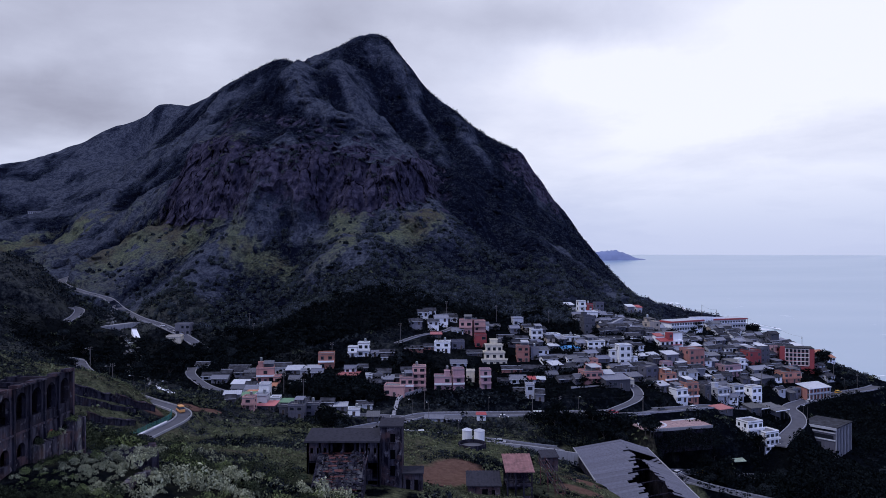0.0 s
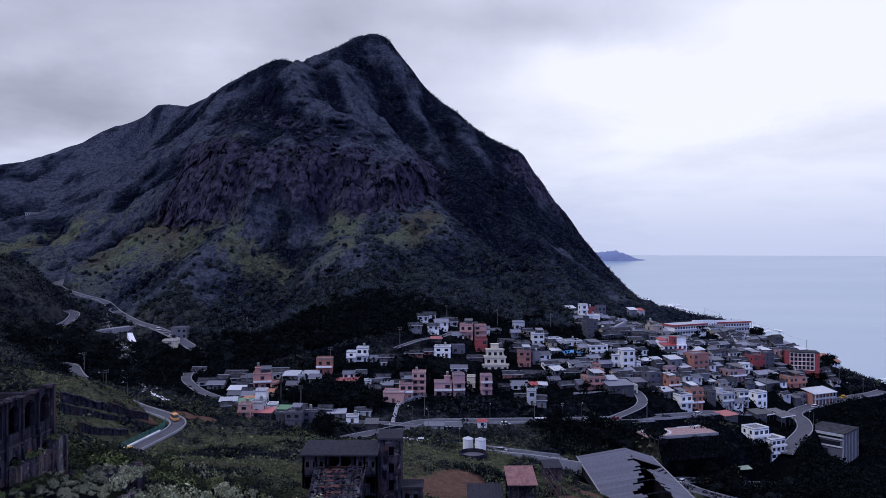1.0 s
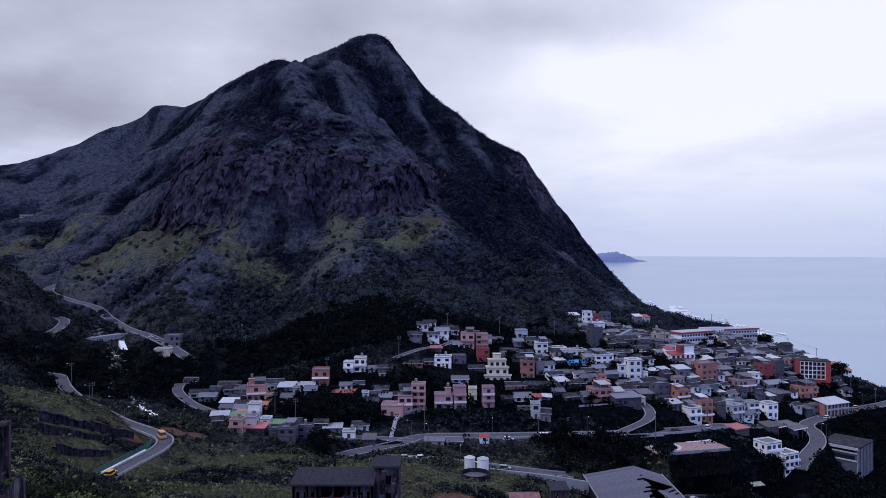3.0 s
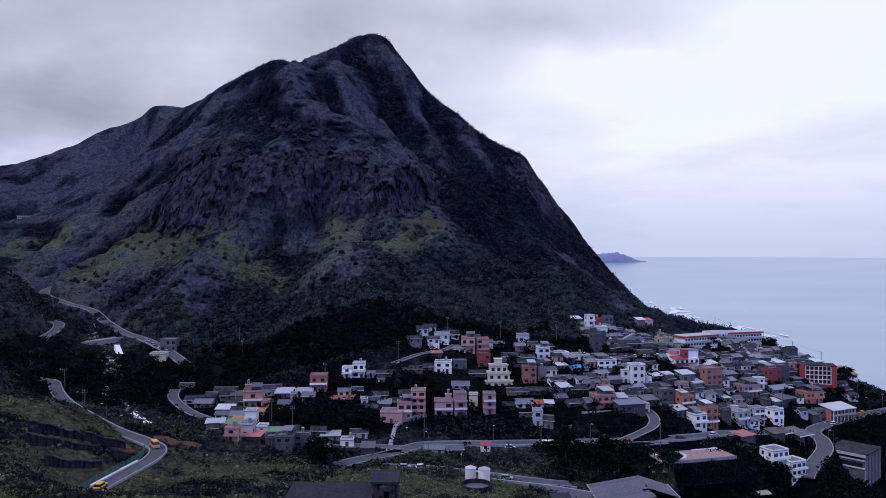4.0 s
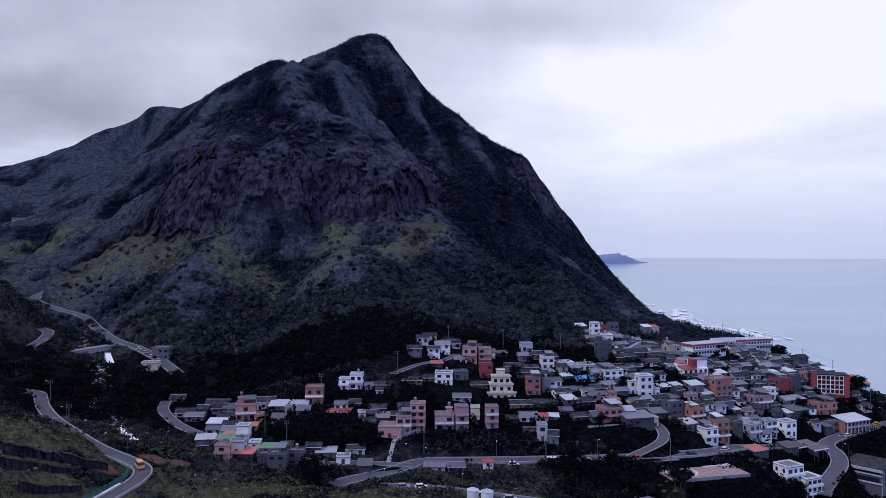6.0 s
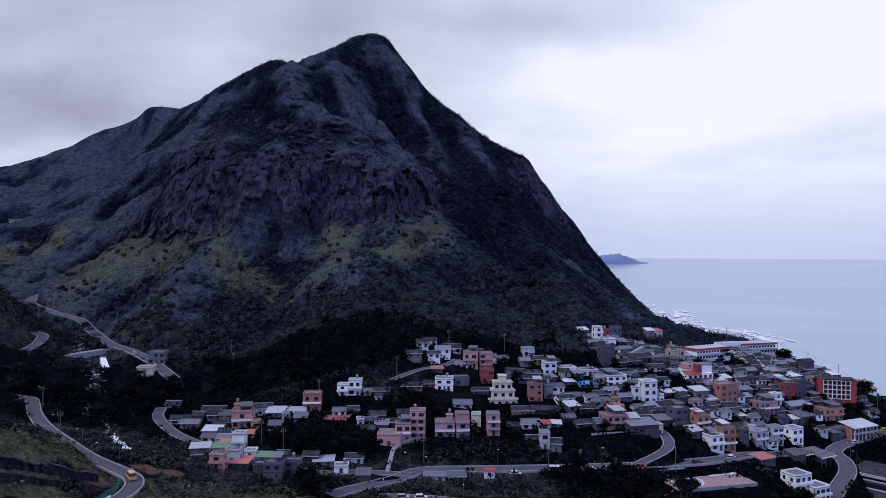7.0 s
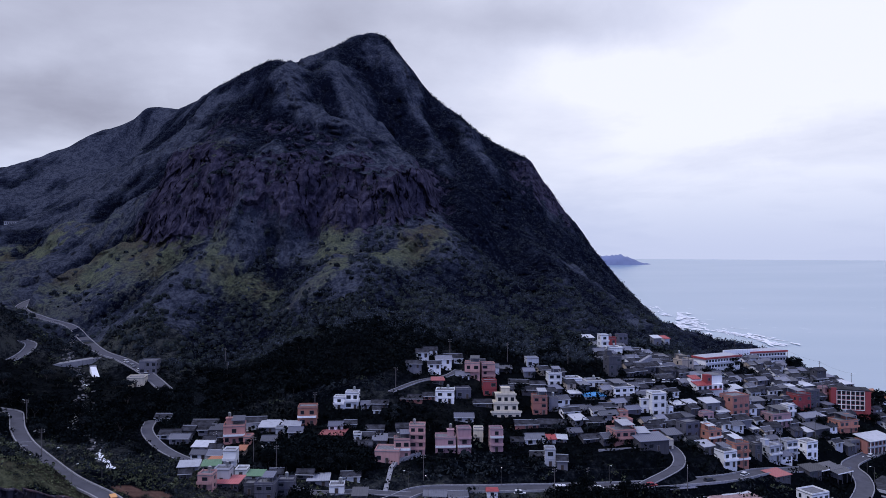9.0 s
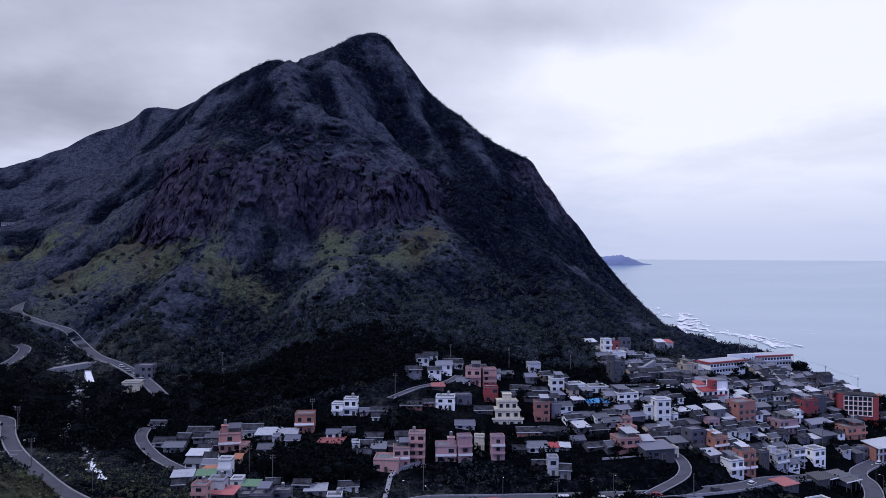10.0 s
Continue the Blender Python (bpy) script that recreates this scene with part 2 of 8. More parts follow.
EAST_RELIEF = [
    ([(-12, 760), (8, 735), (22, 666), (44, 620), (60, 558)], -8, 16),
    ([(20, 775), (41, 737), (60, 698), (79, 636), (95, 563)], 6, 16),
    ([(58, 775), (73, 745), (92, 694), (112, 661)], -6, 13),
    ([(110, 640), (118, 600), (128, 545)], 6, 14),
    ([(50, 590), (48, 530), (52, 480)], -6, 14),
    ([(75, 610), (80, 540), (85, 490)], 5, 13),
]
WEST_RELIEF = [
    ([(-285, 925), (-297, 877), (-315, 844), (-364, 867)], 6, 14),
    ([(-300, 930), (-330, 905), (-372, 905)], -6, 14),
    ([(-262, 790), (-290, 795), (-330, 804), (-368, 793)], 6, 12),
    ([(-268, 840), (-312, 825), (-350, 830)], -5, 12),
    ([(-399, 1030), (-439, 1010), (-477, 990), (-507, 970)], 5, 18),
    ([(-350, 985), (-390, 960), (-430, 940)], -6, 18),
    ([(-216, 654), (-223, 632), (-263, 664), (-294, 683)], 11, 15),
    ([(-247, 720), (-285, 735), (-330, 740)], -10, 17),
    ([(-409, 766), (-393, 708)], -9, 22),
]
FOOT_RELIEF = [
    ([(-207, 571), (-233, 577), (-255, 579), (-279, 560), (-279, 539)], 10, 15),
    ([(-197, 541), (-204, 523), (-216, 515), (-231, 499)], -8, 11),
    ([(-201, 588), (-235, 607), (-270, 630), (-305, 649)], -10, 14),
    ([(-149, 543), (-164, 528), (-175, 514), (-178, 482), (-174, 455)], 6, 12),
    ([(-76, 546), (-78, 531), (-67, 485), (-85, 467), (-96, 459)], 6, 14),
    ([(-110, 520), (-105, 480), (-118, 450)], -6, 14),
    ([(-20, 530), (-22, 480), (-28, 440)], -6, 12),
    ([(-36, 549), (-11, 555), (-1, 545), (5, 529)], 5, 12),
    ([(-140, 510), (-138, 480), (-146, 455)], -5, 12),
]
# foot of the rock wall on the south face, as y over x
CLIFF_X, CLIFF_Y = [-232, -211, -178, -136, -101, -70, -40, -12], [600, 572, 553, 538, 545, 556, 556, 585]
# brighter grass between the shrubs, lit ridges painted into its tone: line and half width
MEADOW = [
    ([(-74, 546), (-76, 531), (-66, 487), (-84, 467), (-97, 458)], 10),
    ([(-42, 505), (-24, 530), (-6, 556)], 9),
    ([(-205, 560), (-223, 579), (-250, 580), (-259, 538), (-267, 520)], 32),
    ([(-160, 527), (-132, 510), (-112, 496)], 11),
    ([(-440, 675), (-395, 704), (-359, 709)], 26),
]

# roads: line of (x, y, z) and width
ROADS = [
    ([(-38, 277.5, 79.2), (-33, 282, 79.2), (-18, 293.5, 79.3), (-8, 304, 79.3), (14, 305.5, 79.4), (47, 309, 79), (77, 315, 78.2), (107, 324, 77.6), (128, 341, 75), (150, 358, 70.5), (182, 379, 66)], 6.5),
    ([(-12, 300, 79.2), (-31, 298, 80.8), (-45, 292, 82.5), (-67, 299, 85), (-76, 303.5, 86), (-90, 309, 87), (-108, 325, 87.7), (-121, 341, 90.2), (-126, 357, 91)], 4.0),
    ([(266, 434, 67), (254, 426, 66.6), (226, 411, 66.4), (196, 390, 66.2), (185, 379, 65.8), (184, 369, 64.5), (179, 357, 63), (166, 340, 62.2), (158, 330, 62), (152, 322, 61.5)], 6.5),
    ([(150, 316, 49), (135, 311, 51), (109, 302, 55.5), (95, 294, 58), (100, 286, 57), (118, 283, 53), (140, 280, 49)], 5.5),
    ([(-93, 196, 92.4), (-92.5, 212, 92.3), (-91, 226, 92.2), (-89.5, 241, 92.2), (-92, 251.5, 92.3), (-99, 258.3, 92.8), (-115, 270.7, 93.5), (-134, 289.5, 94.2), (-150, 306.5, 94.8), (-164, 325, 95.2), (-172.5, 338.5, 95.3), (-180, 349, 95.8), (-190, 352, 96.5)], 4.6),
    ([(-148, 305.5, 94.8), (-157, 303.5, 95.1), (-167, 303.5, 95.5), (-180, 306, 96.2)], 4.2),
    ([(-134, 396, 95.2), (-156, 423, 99.6), (-176, 440, 104), (-194, 451, 107), (-223, 489, 110), (-238, 502, 116), (-260, 507, 121), (-284, 527, 126), (-325, 632, 128)], 6.0),
    ([(-252, 388, 102), (-232, 394, 105), (-219, 404, 108), (-217, 417, 110.5), (-221, 431, 113.5), (-229, 436, 115)], 5.0),
    ([(-21, 275, 79.3), (-5, 277, 78), (13, 275, 76.6), (32, 273, 75), (46, 277, 72.5)], 6.0),
    ([(-24, 362, 102.6), (-12, 372, 105.5), (0, 376, 107), (6, 384, 108.6)], 3.0),
    ([(72, 313, 78.4), (89, 326, 81.7), (91, 337, 85), (84, 345, 88)], 4.0),
]


def to_road(x, y, line):
    """Distance to a road's line, and the road's height there."""
    best, height = np.full(x.shape, 1e9), np.zeros(x.shape)
    for (x0, y0, z0), (x1, y1, z1) in zip(line[:-1], line[1:]):
        dx, dy = x1 - x0, y1 - y0
        t = np.clip(((x - x0) * dx + (y - y0) * dy) / (dx * dx + dy * dy), 0, 1)
        d = np.hypot(x - x0 - t * dx, y - y0 - t * dy)
        near = d < best
        best, height = np.where(near, d, best), np.where(near, z0 + t * (z1 - z0), height)
    return best, height


STREAM = [(-228, 488, 107), (-205, 440, 103), (-186, 415, 97), (-165, 378, 93.5), (-152, 340, 91.5), (-133, 323, 90.3), (-120, 300, 90), (-107, 282, 90.6)]


def off_line(x, y, line):
    return to_road(x, y, [(*p, 0.0) for p in line])[0]


def relief(x, y):
    z = np.zeros(x.shape)
    wob = 6 * fbm(x / 22, y / 22, 3)
    for line, high, half in FACE_RELIEF + EAST_RELIEF + WEST_RELIEF + FOOT_RELIEF:
        z = z + high * np.exp(-np.abs(off_line(x + wob, y - wob, line) / half) ** 1.4)
    return z


def rock_step(x, y):
    """The upright rock wall of the south face."""
    s = y - np.interp(x, CLIFF_X, CLIFF_Y) + 5 * fbm(x / 12, x / 31, 2)
    k = smooth(x, -245, -215) * (1 - smooth(x, -25, 0))
    return k * (20 * smooth(s, -2, 13) - 20 * smooth(s, 16, 110) - 6 * (smooth(s, -45, -8) - smooth(s, -8, 6)))


def near_crest(x, y):
    """1 on the skyline, which stays smooth, falling to 0 below it."""
    return np.exp(-(off_line(x, y, [(a, b) for a, b, _ in CREST_WEST + CREST_TOP + CREST_EAST]) / 38) ** 2)


def folds(x, y):
    """Spurs and gullies of all sizes on the mountain."""
    high = smooth(y, 480, 640)
    rib = ridged(x / 40 + 0.5 * fbm(x / 60, y / 60, 2), y / 100 + x / 300, 3) - 0.62
    rill = ridged(x / 13 + 0.7 * fbm(x / 30, y / 30, 2), y / 46 - x / 90, 2) - 0.6
    return relief(x, y) + wild(x, y) * (1 - 0.8 * near_crest(x, y)) * ((2.5 + 3.0 * high) * fbm(x / 70, y / 95, 3) + (2.5 + 8.0 * high) * rib + (1.2 + 1.8 * high) * rill)


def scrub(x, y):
    """1 where dark scrub stands, 0 where grass covers the mountain: scrub keeps to the hollows, grass to the spurs,
    which also paints relief shade.
    """
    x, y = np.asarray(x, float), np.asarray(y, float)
    # west flank painted lighter, shaded east flank darker
    flank_tone = 0.30 * smooth(-x - 0.25 * (y - 700), 190, 300) - 0.34 * smooth(x + 0.1 * (y - 600), -30, 50)
    return smooth(-folds(x, y) / 13 + 0.75 * fbm(x / 26 + 3, y / 30, 4) + 0.08 - flank_tone, -0.35, 0.40)


# level ground: centre, half sizes, turn, height
PADS = [(98.0, 308.0, 18, 11.5, 0.24, 74.7)]


def ground(x, y):
    """Height of the ground at x, y."""
    x, y = np.atleast_1d(np.asarray(x, float)), np.atleast_1d(np.asarray(y, float))
    z = base_height(x, y)
    w = wild(x, y)
    z = z + folds(x, y) + rock_step(x, y)
    z = z + w * (-1.5 + (1 - 0.6 * near_crest(x, y)) * (3.0 * fbm(x / 15, y / 15, 3) + 1.3 * fbm(x / 5, y / 5, 2)))
    # old field terraces west of the cliff
    t = smooth(-x, 300, 350) * (1 - smooth(y, 740, 800)) * smooth(y, 600, 640)
    z = z + t * 2.2 * np.tanh(3 * np.sin(z / 5.5))
    z = z + (1 - w) * (1.2 * fbm(x / 26, y / 26, 3) + 0.5 * fbm(x / 6, y / 6, 2))
    for cx, cy, hx, hy, turn, level in PADS:
        u = (x - cx) * math.cos(turn) + (y - cy) * math.sin(turn)
        v = (y - cy) * math.cos(turn) - (x - cx) * math.sin(turn)
        k = 1 - smooth(np.maximum(np.abs(u) - hx, np.abs(v) - hy), 0.0, 6.0)
        z = z * (1 - k) + level * k
    for line, width in ROADS:
        lx, ly = [p[0] for p in line], [p[1] for p in line]
        box = (x > min(lx) - 15) & (x < max(lx) + 15) & (y > min(ly) - 15) & (y < max(ly) + 15)
        if box.any():
            d, h = to_road(x[box], y[box], line)
            k = 1 - smooth(d, width / 2 + 1.2, width / 2 + 6.0)
            z[box] = z[box] * (1 - k) + (h - 0.25) * k
    return z


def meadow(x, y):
    """1 where grass shows between the shrubs, and where mountain ridges are painted as lit."""
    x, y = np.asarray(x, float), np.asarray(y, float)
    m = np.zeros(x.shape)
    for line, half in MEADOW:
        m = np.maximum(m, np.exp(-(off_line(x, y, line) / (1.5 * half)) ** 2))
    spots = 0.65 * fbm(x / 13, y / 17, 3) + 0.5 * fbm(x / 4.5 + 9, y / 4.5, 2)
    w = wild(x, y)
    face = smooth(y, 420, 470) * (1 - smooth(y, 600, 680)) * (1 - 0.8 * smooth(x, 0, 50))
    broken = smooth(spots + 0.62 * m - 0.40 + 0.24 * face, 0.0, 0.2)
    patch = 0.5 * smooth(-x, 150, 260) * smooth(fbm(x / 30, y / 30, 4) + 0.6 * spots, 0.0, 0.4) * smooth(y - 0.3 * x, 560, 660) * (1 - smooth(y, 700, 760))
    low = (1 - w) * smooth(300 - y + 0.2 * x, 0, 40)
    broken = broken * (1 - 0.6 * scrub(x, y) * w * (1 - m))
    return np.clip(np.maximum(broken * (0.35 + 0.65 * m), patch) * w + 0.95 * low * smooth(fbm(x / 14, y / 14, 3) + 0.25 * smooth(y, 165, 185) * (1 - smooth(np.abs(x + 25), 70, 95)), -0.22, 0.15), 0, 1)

# ---- materials ----
def material(name, rough=0.8, metal=0.0, spec=0.3):
    m = bpy.data.materials.new(name)
    m.use_nodes = True
    b = m.node_tree.nodes["Principled BSDF"]
    b.inputs["Roughness"].default_value, b.inputs["Metallic"].default_value = rough, metal
    b.inputs["Specular IOR Level"].default_value = spec
    return m, m.node_tree.nodes, m.node_tree.links, b


def nz(nodes, links, scale, detail=4.0, rough=0.55, vec=None, stretch=None):
    """A noise in world metres: scale is features per metre."""
    n = nodes.new("ShaderNodeTexNoise")
    n.inputs["Scale"].default_value, n.inputs["Detail"].default_value, n.inputs["Roughness"].default_value = scale, detail, rough
    if vec is None:
        vec = nodes.new("ShaderNodeNewGeometry").outputs["Position"]
    if stretch:
        s = nodes.new("ShaderNodeVectorMath")
        s.operation = "MULTIPLY"
        s.inputs[1].default_value = stretch
        links.new(vec, s.inputs[0])
        vec = s.outputs[0]
    links.new(vec, n.inputs["Vector"])
    return n.outputs["Fac"]


def ramp(nodes, links, fac, *stops):
    r = nodes.new("ShaderNodeValToRGB")
    el = r.color_ramp.elements
    while len(el) < len(stops):
        el.new(0.5)
    for s, (pos, col) in zip(el, stops):
        s.position = pos
        s.color = (*col, 1) if len(col) == 3 else col
    links.new(fac, r.inputs["Fac"])
    return r.outputs["Color"]


def mixed(nodes, links, fac, a, b, blend="MIX"):
    m = nodes.new("ShaderNodeMix")
    m.data_type, m.blend_type = "RGBA", blend
    fa, fb = [i for i in m.inputs if i.type == "RGBA"]
    for socket, v in ((m.inputs[0], fac), (fa, a), (fb, b)):
        if isinstance(v, bpy.types.NodeSocket):
            links.new(v, socket)
        elif isinstance(v, (int, float)):
            socket.default_value = v
        else:
            socket.default_value = (*v, 1)
    return [o for o in m.outputs if o.type == "RGBA"][0]


def math_node(nodes, links, op, a, b=0.0, c=0.0):
    m = nodes.new("ShaderNodeMath")
    m.operation = op
    for s, v in zip(m.inputs, (a, b, c)):
        if isinstance(v, bpy.types.NodeSocket):
            links.new(v, s)
        else:
            s.default_value = v
    return m.outputs[0]


def bump(nodes, links, bsdf, height, strength=0.4, distance=0.1):
    b = nodes.new("ShaderNodeBump")
    b.inputs["Strength"].default_value, b.inputs["Distance"].default_value = strength, distance
    links.new(height, b.inputs["Height"])
    links.new(b.outputs[0], bsdf.inputs["Normal"])


def plaster(name, color, dirt=0.5, rough=0.85, spec=0.15):
    """Painted render or concrete, with rain streaks and blotches; each house a little different."""
    m, n, l, b = material(name, rough, spec=spec)
    streak = nz(n, l, 1.0, 5, 0.6, stretch=(1.3, 1.3, 0.16))
    blotch = nz(n, l, 0.35, 5, 0.6)
    grain = nz(n, l, 6.0, 3)
    info = n.new("ShaderNodeObjectInfo")
    tone = math_node(n, l, "MULTIPLY_ADD", info.outputs["Random"], 0.35, 0.80)
    base = mixed(n, l, 1.0, color, tone, "MULTIPLY")
    grey = tuple(0.55 * c + 0.05 * sum(color) for c in color)
    f1 = ramp(n, l, streak, (0.48, (0, 0, 0)), (0.75, (dirt, dirt, dirt)))
    c1 = mixed(n, l, f1, base, tuple(0.55 * g for g in grey))
    f2 = ramp(n, l, blotch, (0.45, (0, 0, 0)), (0.7, (0.55 * dirt,) * 3))
    c2 = mixed(n, l, f2, c1, grey)
    l.new(c2, b.inputs["Base Color"])
    bump(n, l, b, grain, 0.3, 0.03)
    return m


def attribute(nodes, name):
    a = nodes.new("ShaderNodeAttribute")
    a.attribute_name = name
    return a.outputs["Fac"]


def land_material(name, shrubs, blades, shaded_litter):
    m, n, l, b = material(name, 1.0, spec=0.0)
    dot = nz(n, l, 0.26, 3, 0.6)
    wide = nz(n, l, 0.028, 6, 0.6)
    mid = nz(n, l, 0.11, 6, 0.68)
    fine = nz(n, l, 0.6, 5, 0.7)
    # scrub in the hollows against open grass on the spurs, deepening relief shade by colour
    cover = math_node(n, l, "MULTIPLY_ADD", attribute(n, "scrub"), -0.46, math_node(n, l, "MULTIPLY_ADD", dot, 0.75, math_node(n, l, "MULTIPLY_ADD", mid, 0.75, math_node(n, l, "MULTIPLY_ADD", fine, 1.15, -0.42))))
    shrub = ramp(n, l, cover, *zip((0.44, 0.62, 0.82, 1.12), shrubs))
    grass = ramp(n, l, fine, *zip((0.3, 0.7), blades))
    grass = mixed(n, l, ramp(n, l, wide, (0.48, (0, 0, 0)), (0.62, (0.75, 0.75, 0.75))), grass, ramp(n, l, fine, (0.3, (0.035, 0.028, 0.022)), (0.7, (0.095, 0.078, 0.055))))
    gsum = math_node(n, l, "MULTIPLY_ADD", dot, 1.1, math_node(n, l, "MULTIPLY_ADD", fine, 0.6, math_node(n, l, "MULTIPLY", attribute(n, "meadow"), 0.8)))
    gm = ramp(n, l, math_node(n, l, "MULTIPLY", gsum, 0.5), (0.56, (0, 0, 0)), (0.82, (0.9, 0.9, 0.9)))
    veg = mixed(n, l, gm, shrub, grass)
    # litter colour with the shade under trees and houses painted in
    veg = mixed(n, l, math_node(n, l, "MULTIPLY", attribute(n, "wood"), 0.85), veg, shaded_litter)
    rock_n = nz(n, l, 0.20, 7, 0.68, stretch=(1.0, 1.0, 0.8))
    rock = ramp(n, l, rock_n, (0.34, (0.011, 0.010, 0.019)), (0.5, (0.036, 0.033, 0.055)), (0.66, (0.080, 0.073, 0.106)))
    crack = n.new("ShaderNodeTexVoronoi")
    crack.feature = "DISTANCE_TO_EDGE"
    crack.inputs["Scale"].default_value = 0.13
    warp = n.new("ShaderNodeVectorMath")
    warp.operation = "MULTIPLY_ADD"
    warp.inputs[1].default_value, warp.inputs[2].default_value = (1.0, 0.6, 0.17), (0, 0, 0)
    jitter = n.new("ShaderNodeTexNoise")
    jitter.inputs["Scale"].default_value, jitter.inputs["Detail"].default_value = 0.12, 5.0
    shake = n.new("ShaderNodeVectorMath")
    shake.operation = "MULTIPLY_ADD"
    shake.inputs[1].default_value = (7.0, 7.0, 16.0)
    place_of = n.new("ShaderNodeNewGeometry").outputs["Position"]
    l.new(place_of, jitter.inputs["Vector"])
    l.new(jitter.outputs["Color"], shake.inputs[0])
    l.new(place_of, shake.inputs[2])
    l.new(shake.outputs[0], warp.inputs[0])
    l.new(warp.outputs[0], crack.inputs["Vector"])
    # near-black crack lines put the shade of clefts into the rock colour
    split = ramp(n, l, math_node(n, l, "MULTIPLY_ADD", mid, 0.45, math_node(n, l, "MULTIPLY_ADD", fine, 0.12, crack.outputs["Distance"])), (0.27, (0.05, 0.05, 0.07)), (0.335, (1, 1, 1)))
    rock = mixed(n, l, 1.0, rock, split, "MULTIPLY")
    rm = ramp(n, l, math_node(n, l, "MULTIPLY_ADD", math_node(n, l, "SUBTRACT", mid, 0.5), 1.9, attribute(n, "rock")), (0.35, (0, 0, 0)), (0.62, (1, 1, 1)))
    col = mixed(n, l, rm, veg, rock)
    soil = ramp(n, l, fine, (0.3, (0.10, 0.055, 0.045)), (0.7, (0.17, 0.10, 0.08)))
    sm = ramp(n, l, math_node(n, l, "MULTIPLY_ADD", mid, 0.5, attribute(n, "soil")), (0.6, (0, 0, 0)), (0.85, (0.9, 0.9, 0.9)))
    col = mixed(n, l, sm, col, soil)
    l.new(col, b.inputs["Base Color"])
    rel = math_node(n, l, "MULTIPLY_ADD", rock_n, 1.2, math_node(n, l, "MULTIPLY_ADD", mid, 1.5, fine))
    bump(n, l, b, rel, 0.9, 1.6)
    return m


def sea_material():
    m, n, l, b = material("grey_blue_sea", 0.28, spec=0.5)
    big = nz(n, l, 0.002, 4, 0.5, stretch=(0.6, 1.6, 1))
    wav = nz(n, l, 0.09, 5, 0.6, stretch=(0.5, 1.4, 1))
    col = ramp(n, l, big, (0.35, (0.19, 0.285, 0.39)), (0.65, (0.25, 0.335, 0.43)))
    l.new(col, b.inputs["Base Color"])
    bump(n, l, b, wav, 0.25, 0.6)
    return m


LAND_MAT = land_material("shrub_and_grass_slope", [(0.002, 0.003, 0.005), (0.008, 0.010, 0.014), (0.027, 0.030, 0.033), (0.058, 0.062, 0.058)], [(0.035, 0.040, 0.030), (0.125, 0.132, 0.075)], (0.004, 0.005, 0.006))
# blue of the distance haze is put into the mountain's base colours
MOUNTAIN_MAT = land_material("haze_blue_mountain_scrub", [(0.004, 0.005, 0.011), (0.014, 0.018, 0.030), (0.030, 0.035, 0.053), (0.066, 0.074, 0.096)], [(0.032, 0.040, 0.034), (0.148, 0.163, 0.092)], (0.005, 0.006, 0.009))
SEA_MAT = sea_material()


def simple(name, color, rough=0.7, metal=0.0, vary=0.3, scale=0.8, spec=0.3):
    """One colour, broken up by blotches and fine grain, a little different on each object."""
    m, n, l, b = material(name, rough, metal, spec)
    info = n.new("ShaderNodeObjectInfo")
    tone = math_node(n, l, "MULTIPLY_ADD", info.outputs["Random"], 0.4 * vary, 1 - 0.2 * vary)
    dark = tuple(c * (1 - vary) for c in color)
    c1 = ramp(n, l, nz(n, l, scale, 5, 0.65), (0.35, dark), (0.65, color))
    l.new(mixed(n, l, 1.0, c1, tone, "MULTIPLY"), b.inputs["Base Color"])
    bump(n, l, b, nz(n, l, scale * 6, 3), 0.25, 0.03)
    return m


def ribbed(name, color, rough=0.5, metal=0.0):
    """Sheet-metal roofing with rust and grime."""
    m, n, l, b = material(name, rough, metal)
    info = n.new("ShaderNodeObjectInfo")
    tone = math_node(n, l, "MULTIPLY_ADD", math_node(n, l, "POWER", info.outputs["Random"], 2.0), 1.1 if max(color) < 0.3 else 0.25, 0.75)
    rust = ramp(n, l, nz(n, l, 0.5, 6, 0.7), (0.5, (0, 0, 0)), (0.75, (0.6, 0.6, 0.6)))
    c1 = mixed(n, l, rust, color, tuple(0.4 * c + 0.02 for c in color))
    l.new(mixed(n, l, 1.0, c1, tone, "MULTIPLY"), b.inputs["Base Color"])
    bump(n, l, b, nz(n, l, 3.0, 2), 0.3, 0.04)
    return m


def foliage(name, dark, light, scale=0.35):
    m, n, l, b = material(name, 0.9, spec=0.0)
    geo = n.new("ShaderNodeNewGeometry")
    info = n.new("ShaderNodeObjectInfo")
    f = math_node(n, l, "MULTIPLY_ADD", geo.outputs["Random Per Island"], 0.3, math_node(n, l, "MULTIPLY", nz(n, l, scale, 3), 0.6))
    c1 = ramp(n, l, f, (0.22, dark), (0.66, light))
    tone = math_node(n, l, "MULTIPLY_ADD", info.outputs["Random"], 0.5, 0.75)
    l.new(mixed(n, l, 1.0, c1, tone, "MULTIPLY"), b.inputs["Base Color"])
    return m


